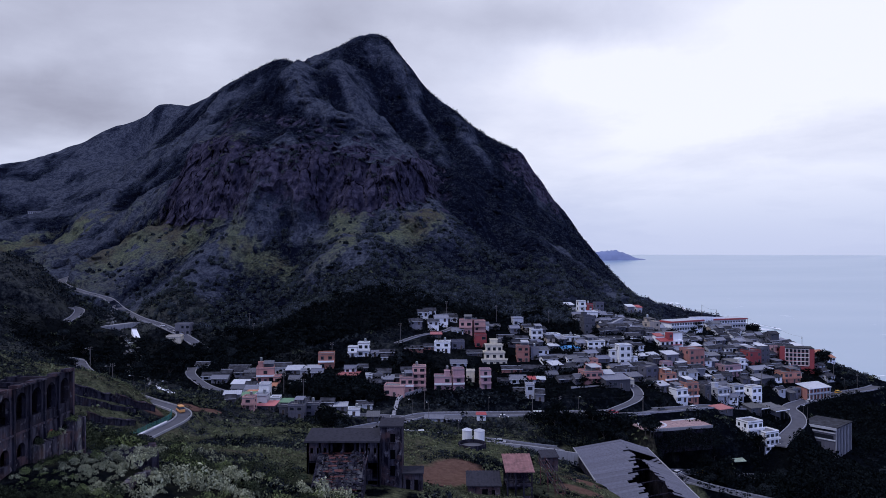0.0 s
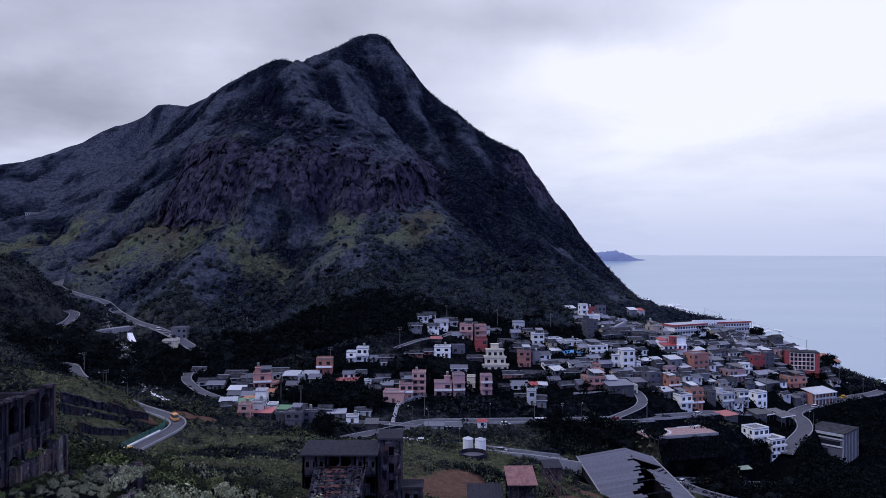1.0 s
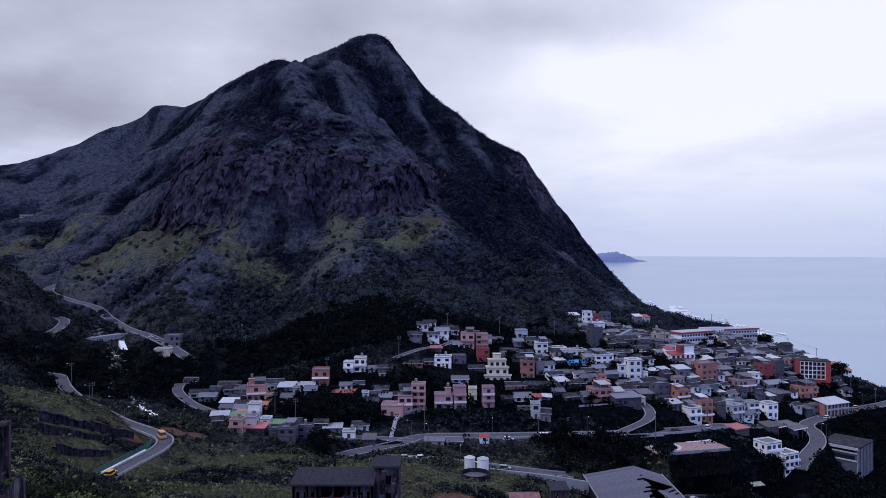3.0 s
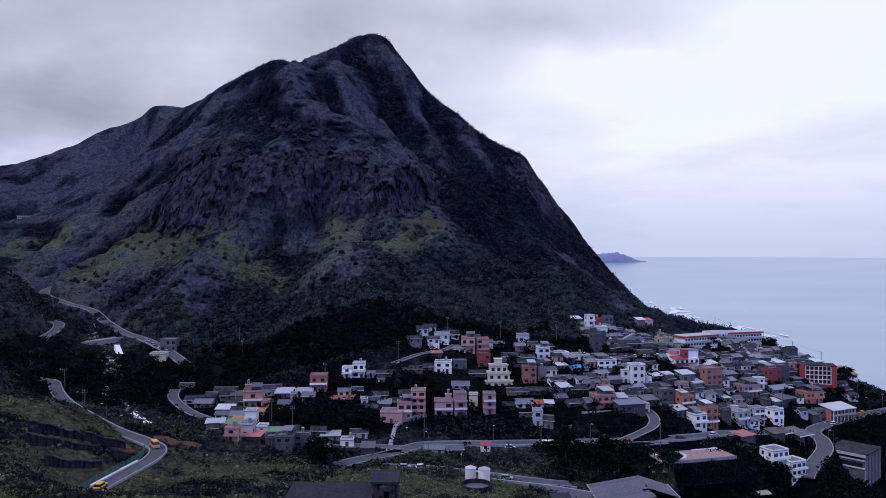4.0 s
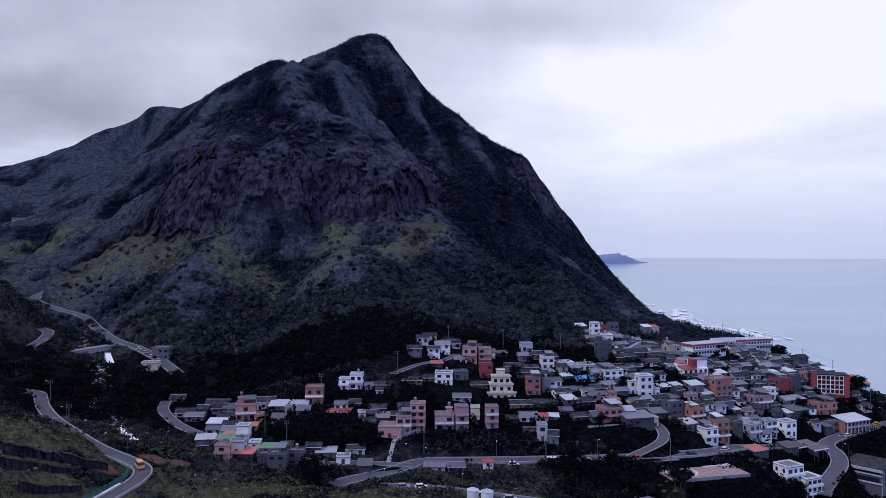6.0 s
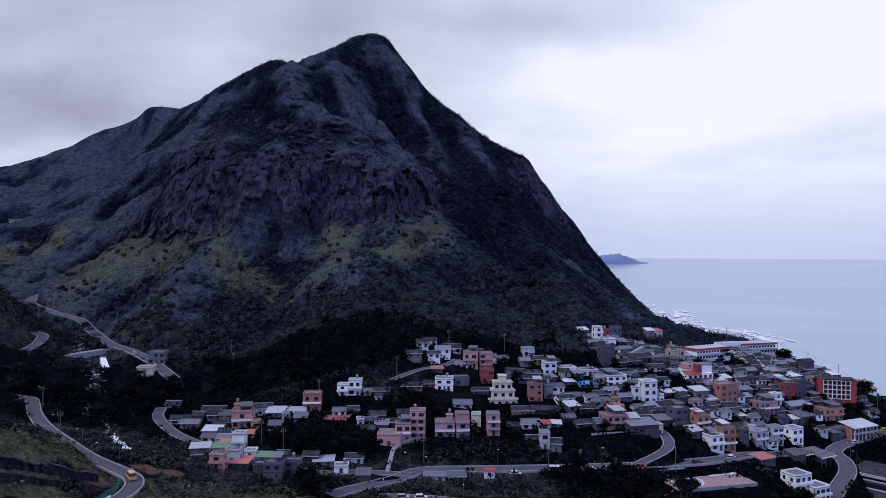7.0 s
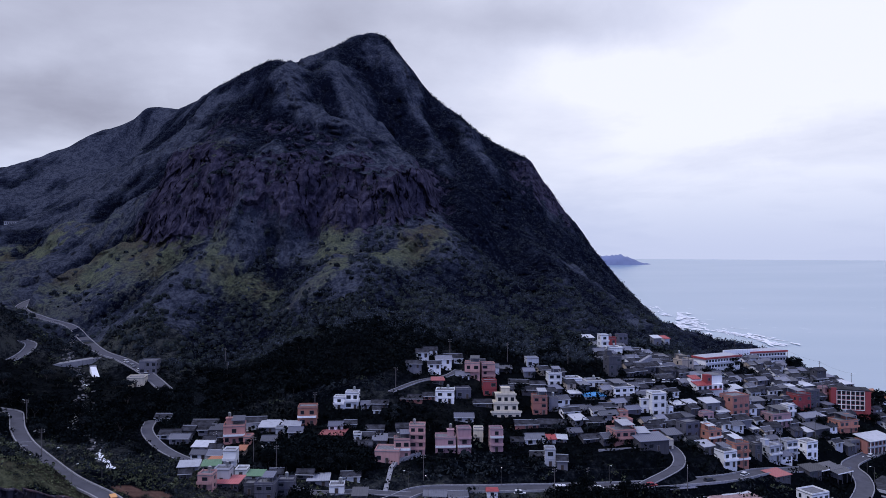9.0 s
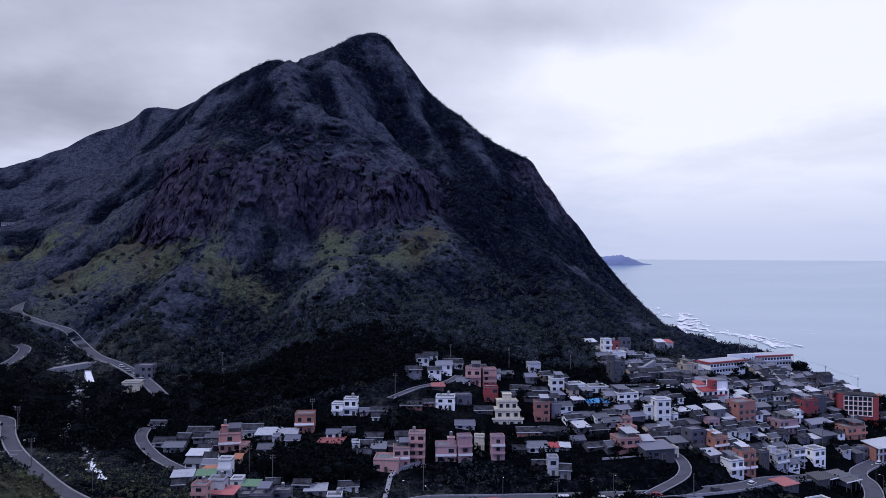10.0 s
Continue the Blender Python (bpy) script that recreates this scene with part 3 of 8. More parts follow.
WALLS = {
    "pink": plaster("pink_wall_tiles", (0.50, 0.29, 0.27), 0.4),
    "salmon": plaster("salmon_wall_tiles", (0.50, 0.25, 0.22), 0.35),
    "mauve": plaster("mauve_wall_tiles", (0.42, 0.26, 0.28), 0.4),
    "orange": plaster("orange_brick_tiles", (0.42, 0.19, 0.14), 0.4),
    "brick": plaster("red_brown_brick_wall", (0.33, 0.15, 0.125), 0.45),
    "red": plaster("dark_red_wall", (0.26, 0.055, 0.06), 0.35),
    "white": plaster("white_painted_wall", (0.80, 0.80, 0.80), 0.3),
    "pale": plaster("pale_grey_wall", (0.48, 0.49, 0.53), 0.5),
    "cream": plaster("cream_wall", (0.66, 0.60, 0.48), 0.4),
    "beige": plaster("beige_wall", (0.45, 0.38, 0.31), 0.5),
    "grey": plaster("grey_cement_wall", (0.17, 0.17, 0.20), 0.65),
    "slate": plaster("slate_grey_wall", (0.10, 0.10, 0.13), 0.6),
    "dark": plaster("blackened_cement_wall", (0.075, 0.075, 0.09), 0.6),
}
ROOFS = {
    "felt": simple("black_felt_roof", (0.058, 0.059, 0.074), 0.85, vary=0.8, scale=0.5, spec=0.1),
    "slate": ribbed("slate_grey_metal_roof", (0.092, 0.095, 0.125)),
    "grey": ribbed("grey_metal_roof", (0.115, 0.118, 0.145)),
    "white": ribbed("white_metal_roof", (0.58, 0.59, 0.63)),
    "pale": ribbed("pale_metal_roof", (0.42, 0.43, 0.48)),
    "blue": ribbed("blue_metal_roof", (0.10, 0.36, 0.72)),
    "red": ribbed("red_metal_roof", (0.38, 0.07, 0.075)),
    "orange": ribbed("orange_metal_roof", (0.46, 0.19, 0.11)),
    "brick": ribbed("rust_red_metal_roof", (0.28, 0.09, 0.09)),
    "green": ribbed("green_metal_roof", (0.17, 0.30, 0.18)),
    "dark": ribbed("dark_metal_roof", (0.06, 0.06, 0.07)),
    "deck": simple("grey_concrete_deck", (0.20, 0.20, 0.22), 0.85, vary=0.45),
}
GLASS, gn, gl, gb = material("dark_window_glass", 0.12, spec=0.5)
gb.inputs["Base Color"].default_value = (0.015, 0.018, 0.025, 1)
FRAME_MAT = simple("grey_window_frame", (0.20, 0.20, 0.22), 0.5, vary=0.6)
STEEL = simple("stainless_steel", (0.55, 0.57, 0.6), 0.3, 0.9)
DOOR_MAT = simple("dark_wooden_door", (0.06, 0.045, 0.04), 0.6)
ROOFS["ruin"] = plaster("mossy_ruin_roof", (0.048, 0.047, 0.060), 0.9, 0.95, 0.0)
CONCRETE = plaster("stained_concrete", (0.26, 0.26, 0.28), 0.7)


def ruin_wall(name, black, grey, brown, pale, relief=0.6):
    """Old concrete: soot and moss running down, brown damp, scabs of pale plaster."""
    m, n, l, b = material(name, 0.95, spec=0.0)
    run = nz(n, l, 0.9, 6, 0.65, stretch=(1.2, 1.2, 0.25))
    damp = nz(n, l, 0.28, 5, 0.65)
    scab = nz(n, l, 0.75, 5, 0.7)
    c1 = ramp(n, l, run, (0.40, black), (0.60, grey))
    c1 = mixed(n, l, ramp(n, l, damp, (0.50, (0, 0, 0)), (0.66, (0.75, 0.75, 0.75))), c1, brown)
    c1 = mixed(n, l, ramp(n, l, scab, (0.58, (0, 0, 0)), (0.68, (0.8, 0.8, 0.8))), c1, pale)
    l.new(c1, b.inputs["Base Color"])
    bump(n, l, b, nz(n, l, 2.2, 5), relief, 0.12)
    return m


RUIN_MAT = ruin_wall("blackened_ruin_concrete", (0.006, 0.006, 0.011), (0.034, 0.033, 0.047), (0.030, 0.023, 0.026), (0.088, 0.083, 0.098))
RUIN_PALE = ruin_wall("weathered_ruin_plaster", (0.010, 0.009, 0.015), (0.062, 0.058, 0.076), (0.085, 0.050, 0.050), (0.20, 0.185, 0.20))
# flat black stands in for the unlit inside of doorways and windows; also debris
VOID = simple("flat_black_painted_shade", (0.004, 0.004, 0.006), 1.0, spec=0.0)
CONCRETE_OLD = ruin_wall("streaked_old_concrete", (0.030, 0.026, 0.028), (0.15, 0.145, 0.155), (0.085, 0.050, 0.045), (0.24, 0.235, 0.24))
SHEET_OLD = plaster("weathered_grey_sheet", (0.112, 0.112, 0.148), 0.7, 0.6)
BRICK_OLD = plaster("bare_red_brick", (0.20, 0.055, 0.05), 0.6, 0.95, 0.0)
RUST = simple("rusty_iron", (0.10, 0.034, 0.034), 0.8, vary=0.6)
ASPHALT = simple("grey_asphalt", (0.080, 0.080, 0.100), 0.85, vary=0.3, scale=0.25)
KERB = simple("pale_concrete_kerb", (0.30, 0.30, 0.33), 0.85, vary=0.4)
WOOD_POLE = simple("grey_pole", (0.13, 0.12, 0.12), 0.8)
TYRE = simple("black_tyre", (0.02, 0.02, 0.02), 0.85)
# wood leaves near black: the shade of the woods is put into their colour
LEAF_WOOD = foliage("shade_black_wood_leaves", (0.0006, 0.001, 0.0018), (0.009, 0.012, 0.013))
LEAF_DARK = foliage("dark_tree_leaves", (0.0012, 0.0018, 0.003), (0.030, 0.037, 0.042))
# blue in the scrub and tussock leaves stands in for haze
LEAF_SCRUB = foliage("haze_blue_scrub_leaves", (0.004, 0.005, 0.010), (0.066, 0.080, 0.100))
LEAF_SLOPE = foliage("haze_grey_tussock_blades", (0.005, 0.006, 0.011), (0.062, 0.072, 0.090))
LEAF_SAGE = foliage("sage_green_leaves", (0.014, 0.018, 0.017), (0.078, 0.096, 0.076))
LEAF_BUSH = foliage("fresh_bush_leaves", (0.018, 0.026, 0.012), (0.26, 0.315, 0.13), 0.22)
LEAF_REED = foliage("pale_reed_leaves", (0.055, 0.064, 0.042), (0.36, 0.375, 0.245), 0.3)
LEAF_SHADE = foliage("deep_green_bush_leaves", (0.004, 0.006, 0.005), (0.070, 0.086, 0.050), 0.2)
LEAF_MID = foliage("green_bush_leaves", (0.010, 0.013, 0.011), (0.082, 0.094, 0.058))
LEAF_PALE = foliage("pale_grass_blades", (0.036, 0.043, 0.026), (0.165, 0.182, 0.100))
BARK = simple("grey_bark", (0.06, 0.05, 0.045), 0.9)

# ---- ground, mountain and sea ----
def graded(lo, hi, marks):
    """Grid lines from lo to hi whose spacing follows (place, step) marks."""
    out = [lo]
    at, step = zip(*marks)
    while out[-1] < hi:
        out.append(out[-1] + float(np.interp(out[-1], at, step)))
    return np.array(out)


def mesh_from(name, verts, faces, mat=None, shade=False):
    me = bpy.data.meshes.new(name)
    me.from_pydata([tuple(v) for v in verts], [], [tuple(q) for q in faces])
    if mat is not None:
        me.materials.append(mat)
    if shade:
        me.polygons.foreach_set("use_smooth", [True] * len(me.polygons))
    me.update()
    return me


def blocks(u, v):
    """Piecewise constant values over jittered cells: the faces of split rock."""
    iu, iv = np.floor(u).astype(np.int64), np.floor(v).astype(np.int64)
    best, value = np.full(u.shape, 9.0), np.zeros(u.shape)
    for du in (-1, 0, 1):
        for dv in (-1, 0, 1):
            a, b = iu + du, iv + dv
            d = (u - a - lattice(a + 57, b)) ** 2 + (v - b - lattice(a, b + 91)) ** 2
            near = d < best
            best, value = np.where(near, d, best), np.where(near, lattice(a - 13, b + 29), value)
    return value - 0.5


def cliff_push(x, y, z):
    """Columns and clefts in the steep faces: a shift towards the south."""
    k = smooth(y, 480, 540) * (1 - smooth(y, 900, 980))
    col = ridged(x / 19 + 0.45 * fbm(z / 22, x / 30, 2), z / 70, 3) - 0.55
    return k * (5.0 * col + 6.0 * fbm(x / 27, z / 24, 2) + 1.6 * fbm(x / 8, z / 9, 2) + 8.5 * blocks(x / 13 + 0.004 * z, z / 34) + 3.6 * blocks(x / 6 + 7, z / 13))


gx = graded(-760, 430, [(-760, 8), (-420, 3.6), (-240, 1.9), (120, 1.9), (260, 2.4), (430, 9)])
gy = graded(-220, 1330, [(-220, 16), (30, 5), (80, 1.8), (330, 1.9), (480, 2.0), (530, 1.7), (540, 1.0), (640, 1.0), (670, 1.9), (880, 3.0), (1050, 6), (1330, 14)])
GX, GY = np.meshgrid(gx, gy)
GZ = ground(GX, GY)
slope_y = np.gradient(GZ, gy, axis=0)
slope_x = np.gradient(GZ, gx, axis=1)
steepness = smooth(np.hypot(slope_x, slope_y), 0.75, 1.35)
PY = GY - steepness * cliff_push(GX, GY, GZ)
land_verts = np.stack([GX, PY, GZ], -1).reshape(-1, 3)
cols, rows = len(gx), len(gy)
ii, jj = np.meshgrid(np.arange(cols - 1), np.arange(rows - 1))
land_faces = np.stack([jj * cols + ii, jj * cols + ii + 1, (jj + 1) * cols + ii + 1, (jj + 1) * cols + ii], -1).reshape(-1, 4)
mid_x, mid_y = GX[:-1, :-1].ravel(), GY[:-1, :-1].ravel()
on_mountain = wild(mid_x, mid_y) > 0.35


cliff_zone = smooth(GX, -262, -225) * (1 - smooth(GX, -20, 25)) * smooth(GY, 535, 560) * (1 - smooth(GY, 690, 740)) * (1 - smooth(GZ + 0.25 * GX, 222, 242))
cliff_zone = np.maximum(cliff_zone, smooth(GX, 60, 75) * (1 - smooth(GX, 118, 130)) * smooth(GY, 735, 755))
rock_of = (np.clip(steepness * 1.25 - 0.12, 0, 1) * wild(GX, GY) * smooth(GZ, 150, 185) * (0.12 + 0.88 * cliff_zone)).ravel()
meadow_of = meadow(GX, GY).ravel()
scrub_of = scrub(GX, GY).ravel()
SOIL = [(0, 204, 11), (4, 214, 9), (40, 205, 7), (44, 222, 6), (-96, 268, 5), (-88, 272, 4), (-100, 244, 4)]
soil_of = np.max([np.exp(-((GX - sx) ** 2 + (GY - sy) ** 2) / sr**2) for sx, sy, sr in SOIL], 0).ravel()


# near-black ground under woods, between houses and bushes: litter with shade painted in
WOOD_SHADE = [(-47, 312, 21, 11), (-98, 390, 46, 30), (122, 296, 36, 20), (185, 318, 54, 30), (-155, 345, 34, 34), (228, 392, 30, 26), (-10, 345, 60, 14), (150, 405, 110, 75), (60, 365, 90, 48), (-60, 335, 75, 30), (65, 298, 34, 9), (-175, 385, 60, 50), (-50, 383, 52, 14), (-47, 322, 24, 14), (-62, 140, 44, 40), (-72, 195, 16, 40), (-30, 110, 40, 40)]
wood_shade_of = np.max([np.clip(1.6 - 1.6 * (((GX - wx) / wr) ** 2 + ((GY - wy) / ws) ** 2), 0, 1) for wx, wy, wr, ws in WOOD_SHADE], 0).ravel()


def land_piece(name, mask, label, mat):
    used, back = np.unique(land_faces[mask], return_inverse=True)
    me = mesh_from(name, land_verts[used], back.reshape(-1, 4), mat, True)
    if name == "mountain":
        # split rock keeps hard edges
        hard = rock_of[land_faces[mask]].mean(1) > 0.35
        me.polygons.foreach_set("use_smooth", ~hard)
    for key, values in (("rock", rock_of), ("meadow", meadow_of), ("soil", soil_of), ("wood", wood_shade_of), ("scrub", scrub_of)):
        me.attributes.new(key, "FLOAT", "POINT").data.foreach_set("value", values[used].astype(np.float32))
    return tagged(new(name, me), label, name, kind="structure")


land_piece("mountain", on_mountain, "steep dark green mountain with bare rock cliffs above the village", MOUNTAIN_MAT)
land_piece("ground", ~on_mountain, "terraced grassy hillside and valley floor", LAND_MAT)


def sea_sheet():
    ang = np.radians(np.linspace(-75, 135, 85))
    rad = np.array([250, 400, 600, 800, 1000, 1300, 1600, 2000, 2400, 2800, 3200, 3600, 4000, 4400, 4700, 4850.0])
    verts, faces = [], []
    for r in rad:
        lift = max(0.0, (r - 2000) / 2850) ** 1.6 * (HORIZON - SEA)
        for a in ang:
            verts.append((r * math.sin(a), r * math.cos(a), SEA + lift))
    n = len(ang)
    for j in range(len(rad) - 1):
        for i in range(n - 1):
            faces.append((j * n + i, j * n + i + 1, (j + 1) * n + i + 1, (j + 1) * n + i))
    return tagged(new("water", mesh_from("water", verts, faces, SEA_MAT, True)), "pale grey-blue sea reaching the hazy horizon", "sea", kind="structure")


HORIZON = 122.0
sea_sheet()

# ---- building blocks ----
class Soup:
    """Faces of one mesh, gathered before it is made."""

    def __init__(self, *mats):
        self.v, self.f, self.m, self.mats = [], [], [], mats

    def hexa(self, pts, mat=0):
        k = len(self.v)
        self.v += [tuple(p) for p in pts]
        self.f += [(k, k + 3, k + 2, k + 1), (k + 4, k + 5, k + 6, k + 7), (k, k + 1, k + 5, k + 4), (k + 1, k + 2, k + 6, k + 5), (k + 2, k + 3, k + 7, k + 6), (k + 3, k, k + 4, k + 7)]
        self.m += [mat] * 6
        return self

    def box(self, x0, x1, y0, y1, z0, z1, mat=0):
        return self.hexa([(x0, y0, z0), (x1, y0, z0), (x1, y1, z0), (x0, y1, z0), (x0, y0, z1), (x1, y0, z1), (x1, y1, z1), (x0, y1, z1)], mat)

    def slab(self, a, b, c, d, thick, mat=0):
        """A plate over four corners, thick metres deep downwards."""
        low = [(p[0], p[1], p[2] - thick) for p in (a, b, c, d)]
        return self.hexa(low + [a, b, c, d], mat)

    def ribs(self, a, b, c, d, thick, pitch=0.8, depth=0.07, mat=0):
        """A plate over four corners whose top is folded into ribs that run from edge ab to edge dc."""
        a, b, c, d = (Vector(p) for p in (a, b, c, d))
        n = max(2, int((b - a).length / pitch))
        k = len(self.v)
        for i in range(4 * n + 1):
            t = i / (4 * n)
            up = depth if i % 4 in (2, 3) else 0.0
            for p, q, z in ((a, b, up), (d, c, up), (a, b, -thick), (d, c, -thick)):
                v = p.lerp(q, t)
                self.v.append((v.x, v.y, v.z + z))
        for i in range(4 * n):
            j = k + 4 * i
            self.f += [(j, j + 4, j + 5, j + 1), (j + 2, j + 3, j + 7, j + 6), (j, j + 2, j + 6, j + 4), (j + 1, j + 5, j + 7, j + 3)]
            self.m += [mat] * 4
        e = k + 16 * n
        self.f += [(k, k + 1, k + 3, k + 2), (e, e + 2, e + 3, e + 1)]
        self.m += [mat] * 2
        return self

    def face(self, pts, mat=0):
        k = len(self.v)
        self.v += [tuple(p) for p in pts]
        self.f.append(tuple(range(k, k + len(pts))))
        self.m.append(mat)
        return self

    def tube(self, x, y, z0, z1, r0, r1=None, n=10, mat=0):
        r1 = r0 if r1 is None else r1
        k = len(self.v)
        for z, r in ((z0, r0), (z1, r1)):
            self.v += [(x + r * math.cos(2 * math.pi * i / n), y + r * math.sin(2 * math.pi * i / n), z) for i in range(n)]
        for i in range(n):
            j = (i + 1) % n
            self.f.append((k + i, k + j, k + n + j, k + n + i))
        self.f += [tuple(range(k + n - 1, k - 1, -1)), tuple(range(k + n, k + 2 * n))]
        self.m += [mat] * (n + 2)
        return self

    def beam(self, a, b, w, mat=0):
        """A square bar from a to b."""
        a, b = Vector(a), Vector(b)
        d = (b - a).normalized()
        s = d.cross(Vector((0, 0, 1)))
        s = s.normalized() if s.length > 1e-3 else Vector((1, 0, 0))
        u = s.cross(d).normalized()
        h = w / 2
        ring = [(-h, -h), (h, -h), (h, h), (-h, h)]
        return self.hexa([a + s * p + u * q for p, q in ring] + [b + s * p + u * q for p, q in ring], mat)

    def mesh(self, name):
        me = bpy.data.meshes.new(name)
        me.from_pydata(self.v, [], self.f)
        for mat in self.mats:
            me.materials.append(mat)
        me.polygons.foreach_set("material_index", self.m)
        me.update()
        return me


def part(name, soup, parent, label="", at=None):
    """Links a soup (or a finished mesh) as one mesh under a thing or part."""
    ob = new(name, soup if isinstance(soup, bpy.types.Mesh) else soup.mesh(name))
    ob.parent = parent
    if at is not None:
        ob.matrix_basis = at
    return tagged(ob, label)


def thing(name, label, category, x, y, z, rz=0.0, group="", kind=""):
    ob = new(name)
    ob.empty_display_size = 0.5
    ob.matrix_basis = pose(x, y, z, 0, 0, rz)
    return tagged(ob, label, category, group, kind)


def height(x, y):
    return float(ground(x, y)[0])


MESHES = {}


def window_mesh(w, h):
    key = ("window", w, h)
    if key not in MESHES:
        s = Soup(FRAME_MAT, GLASS)
        t, o, i = 0.06, -0.08, -0.01
        x0, x1, a0, a1 = -w / 2, w / 2, -w / 2 + t, w / 2 - t
        s.v = [(x0, o, 0), (x1, o, 0), (x1, o, h), (x0, o, h), (a0, o, t), (a1, o, t), (a1, o, h - t), (a0, o, h - t),
               (a0, i, t), (a1, i, t), (a1, i, h - t), (a0, i, h - t), (x0, 0.05, 0), (x1, 0.05, 0), (x1, 0.05, h), (x0, 0.05, h)]
        for p in range(4):
            q = (p + 1) % 4
            s.f += [(p, q, 4 + q, 4 + p), (4 + p, 4 + q, 8 + q, 8 + p), (q, p, 12 + p, 12 + q)]
        s.f += [(8, 9, 10, 11)]
        s.m = [0] * 12 + [1]
        MESHES[key] = s.mesh("window")
    return MESHES[key]


def door_mesh(w, h):
    key = ("door", w, h)
    if key not in MESHES:
        s = Soup(DOOR_MAT, FRAME_MAT)
        s.box(-w / 2, w / 2, -0.04, 0.05, 0, h).box(-w / 2 - 0.12, -w / 2, -0.1, 0.05, 0, h + 0.12, 1).box(w / 2, w / 2 + 0.12, -0.1, 0.05, 0, h + 0.12, 1).box(-w / 2, w / 2, -0.1, 0.05, h, h + 0.12, 1)
        MESHES[key] = s.mesh("door")
    return MESHES[key]


def tank_mesh():
    if "tank" not in MESHES:
        s = Soup(STEEL)
        for i, j in ((-1, -1), (1, -1), (1, 1), (-1, 1)):
            s.box(0.4 * i - 0.05, 0.4 * i + 0.05, 0.4 * j - 0.05, 0.4 * j + 0.05, 0, 0.6)
        s.tube(0, 0, 0.6, 1.9, 0.62, n=12).tube(0, 0, 1.9, 2.15, 0.62, 0.2, n=12)
        MESHES["tank"] = s.mesh("water_tank")
    return MESHES["tank"]


WORDS = {"pink": "pink-tiled", "salmon": "salmon-pink", "mauve": "dusky mauve", "orange": "orange-brown", "brick": "red-brown brick", "red": "dark red", "white": "white-painted",
         "pale": "pale grey", "cream": "cream-coloured", "beige": "beige", "grey": "grey cement", "slate": "slate-grey", "dark": "blackened cement", "blue": "blue", "green": "green"}
COUNT = {1: "one-storey", 2: "two-storey", 3: "three-storey", 4: "four-storey", 5: "five-storey"}


def openings(house_ob, w, d, h, n, rng, front_door=True, skip=0.12):
    """Windows on front and sides, storey by storey, and a door."""
    storey = h / n
    wh = min(1.6, storey * 0.5)
    for k in range(n):
        z = k * storey + storey * 0.3
        cols = max(1, int(w / 2.7))
        for i in range(cols):
            x = -w / 2 + (i + 0.5) * w / cols
            if k == 0 and front_door and i == cols // 2:
                part("door", door_mesh(1.0, min(2.1, storey * 0.78)), house_ob, "", pose(x, -d / 2, 0.02))
            elif rng.random() > skip:
                part("window", window_mesh(rng.choice((1.5, 1.8, 2.1)), round(wh, 2)), house_ob, "", pose(x, -d / 2, z))
        cols = max(1, int(d / 3.4))
        for side in (-1, 1):
            for i in range(cols):
                if rng.random() > skip + 0.1:
                    y = -d / 2 + (i + 0.5) * d / cols
                    part("window", window_mesh(1.2, round(wh, 2)), house_ob, "", pose(side * w / 2, y, z, 0, 0, 90 * side))


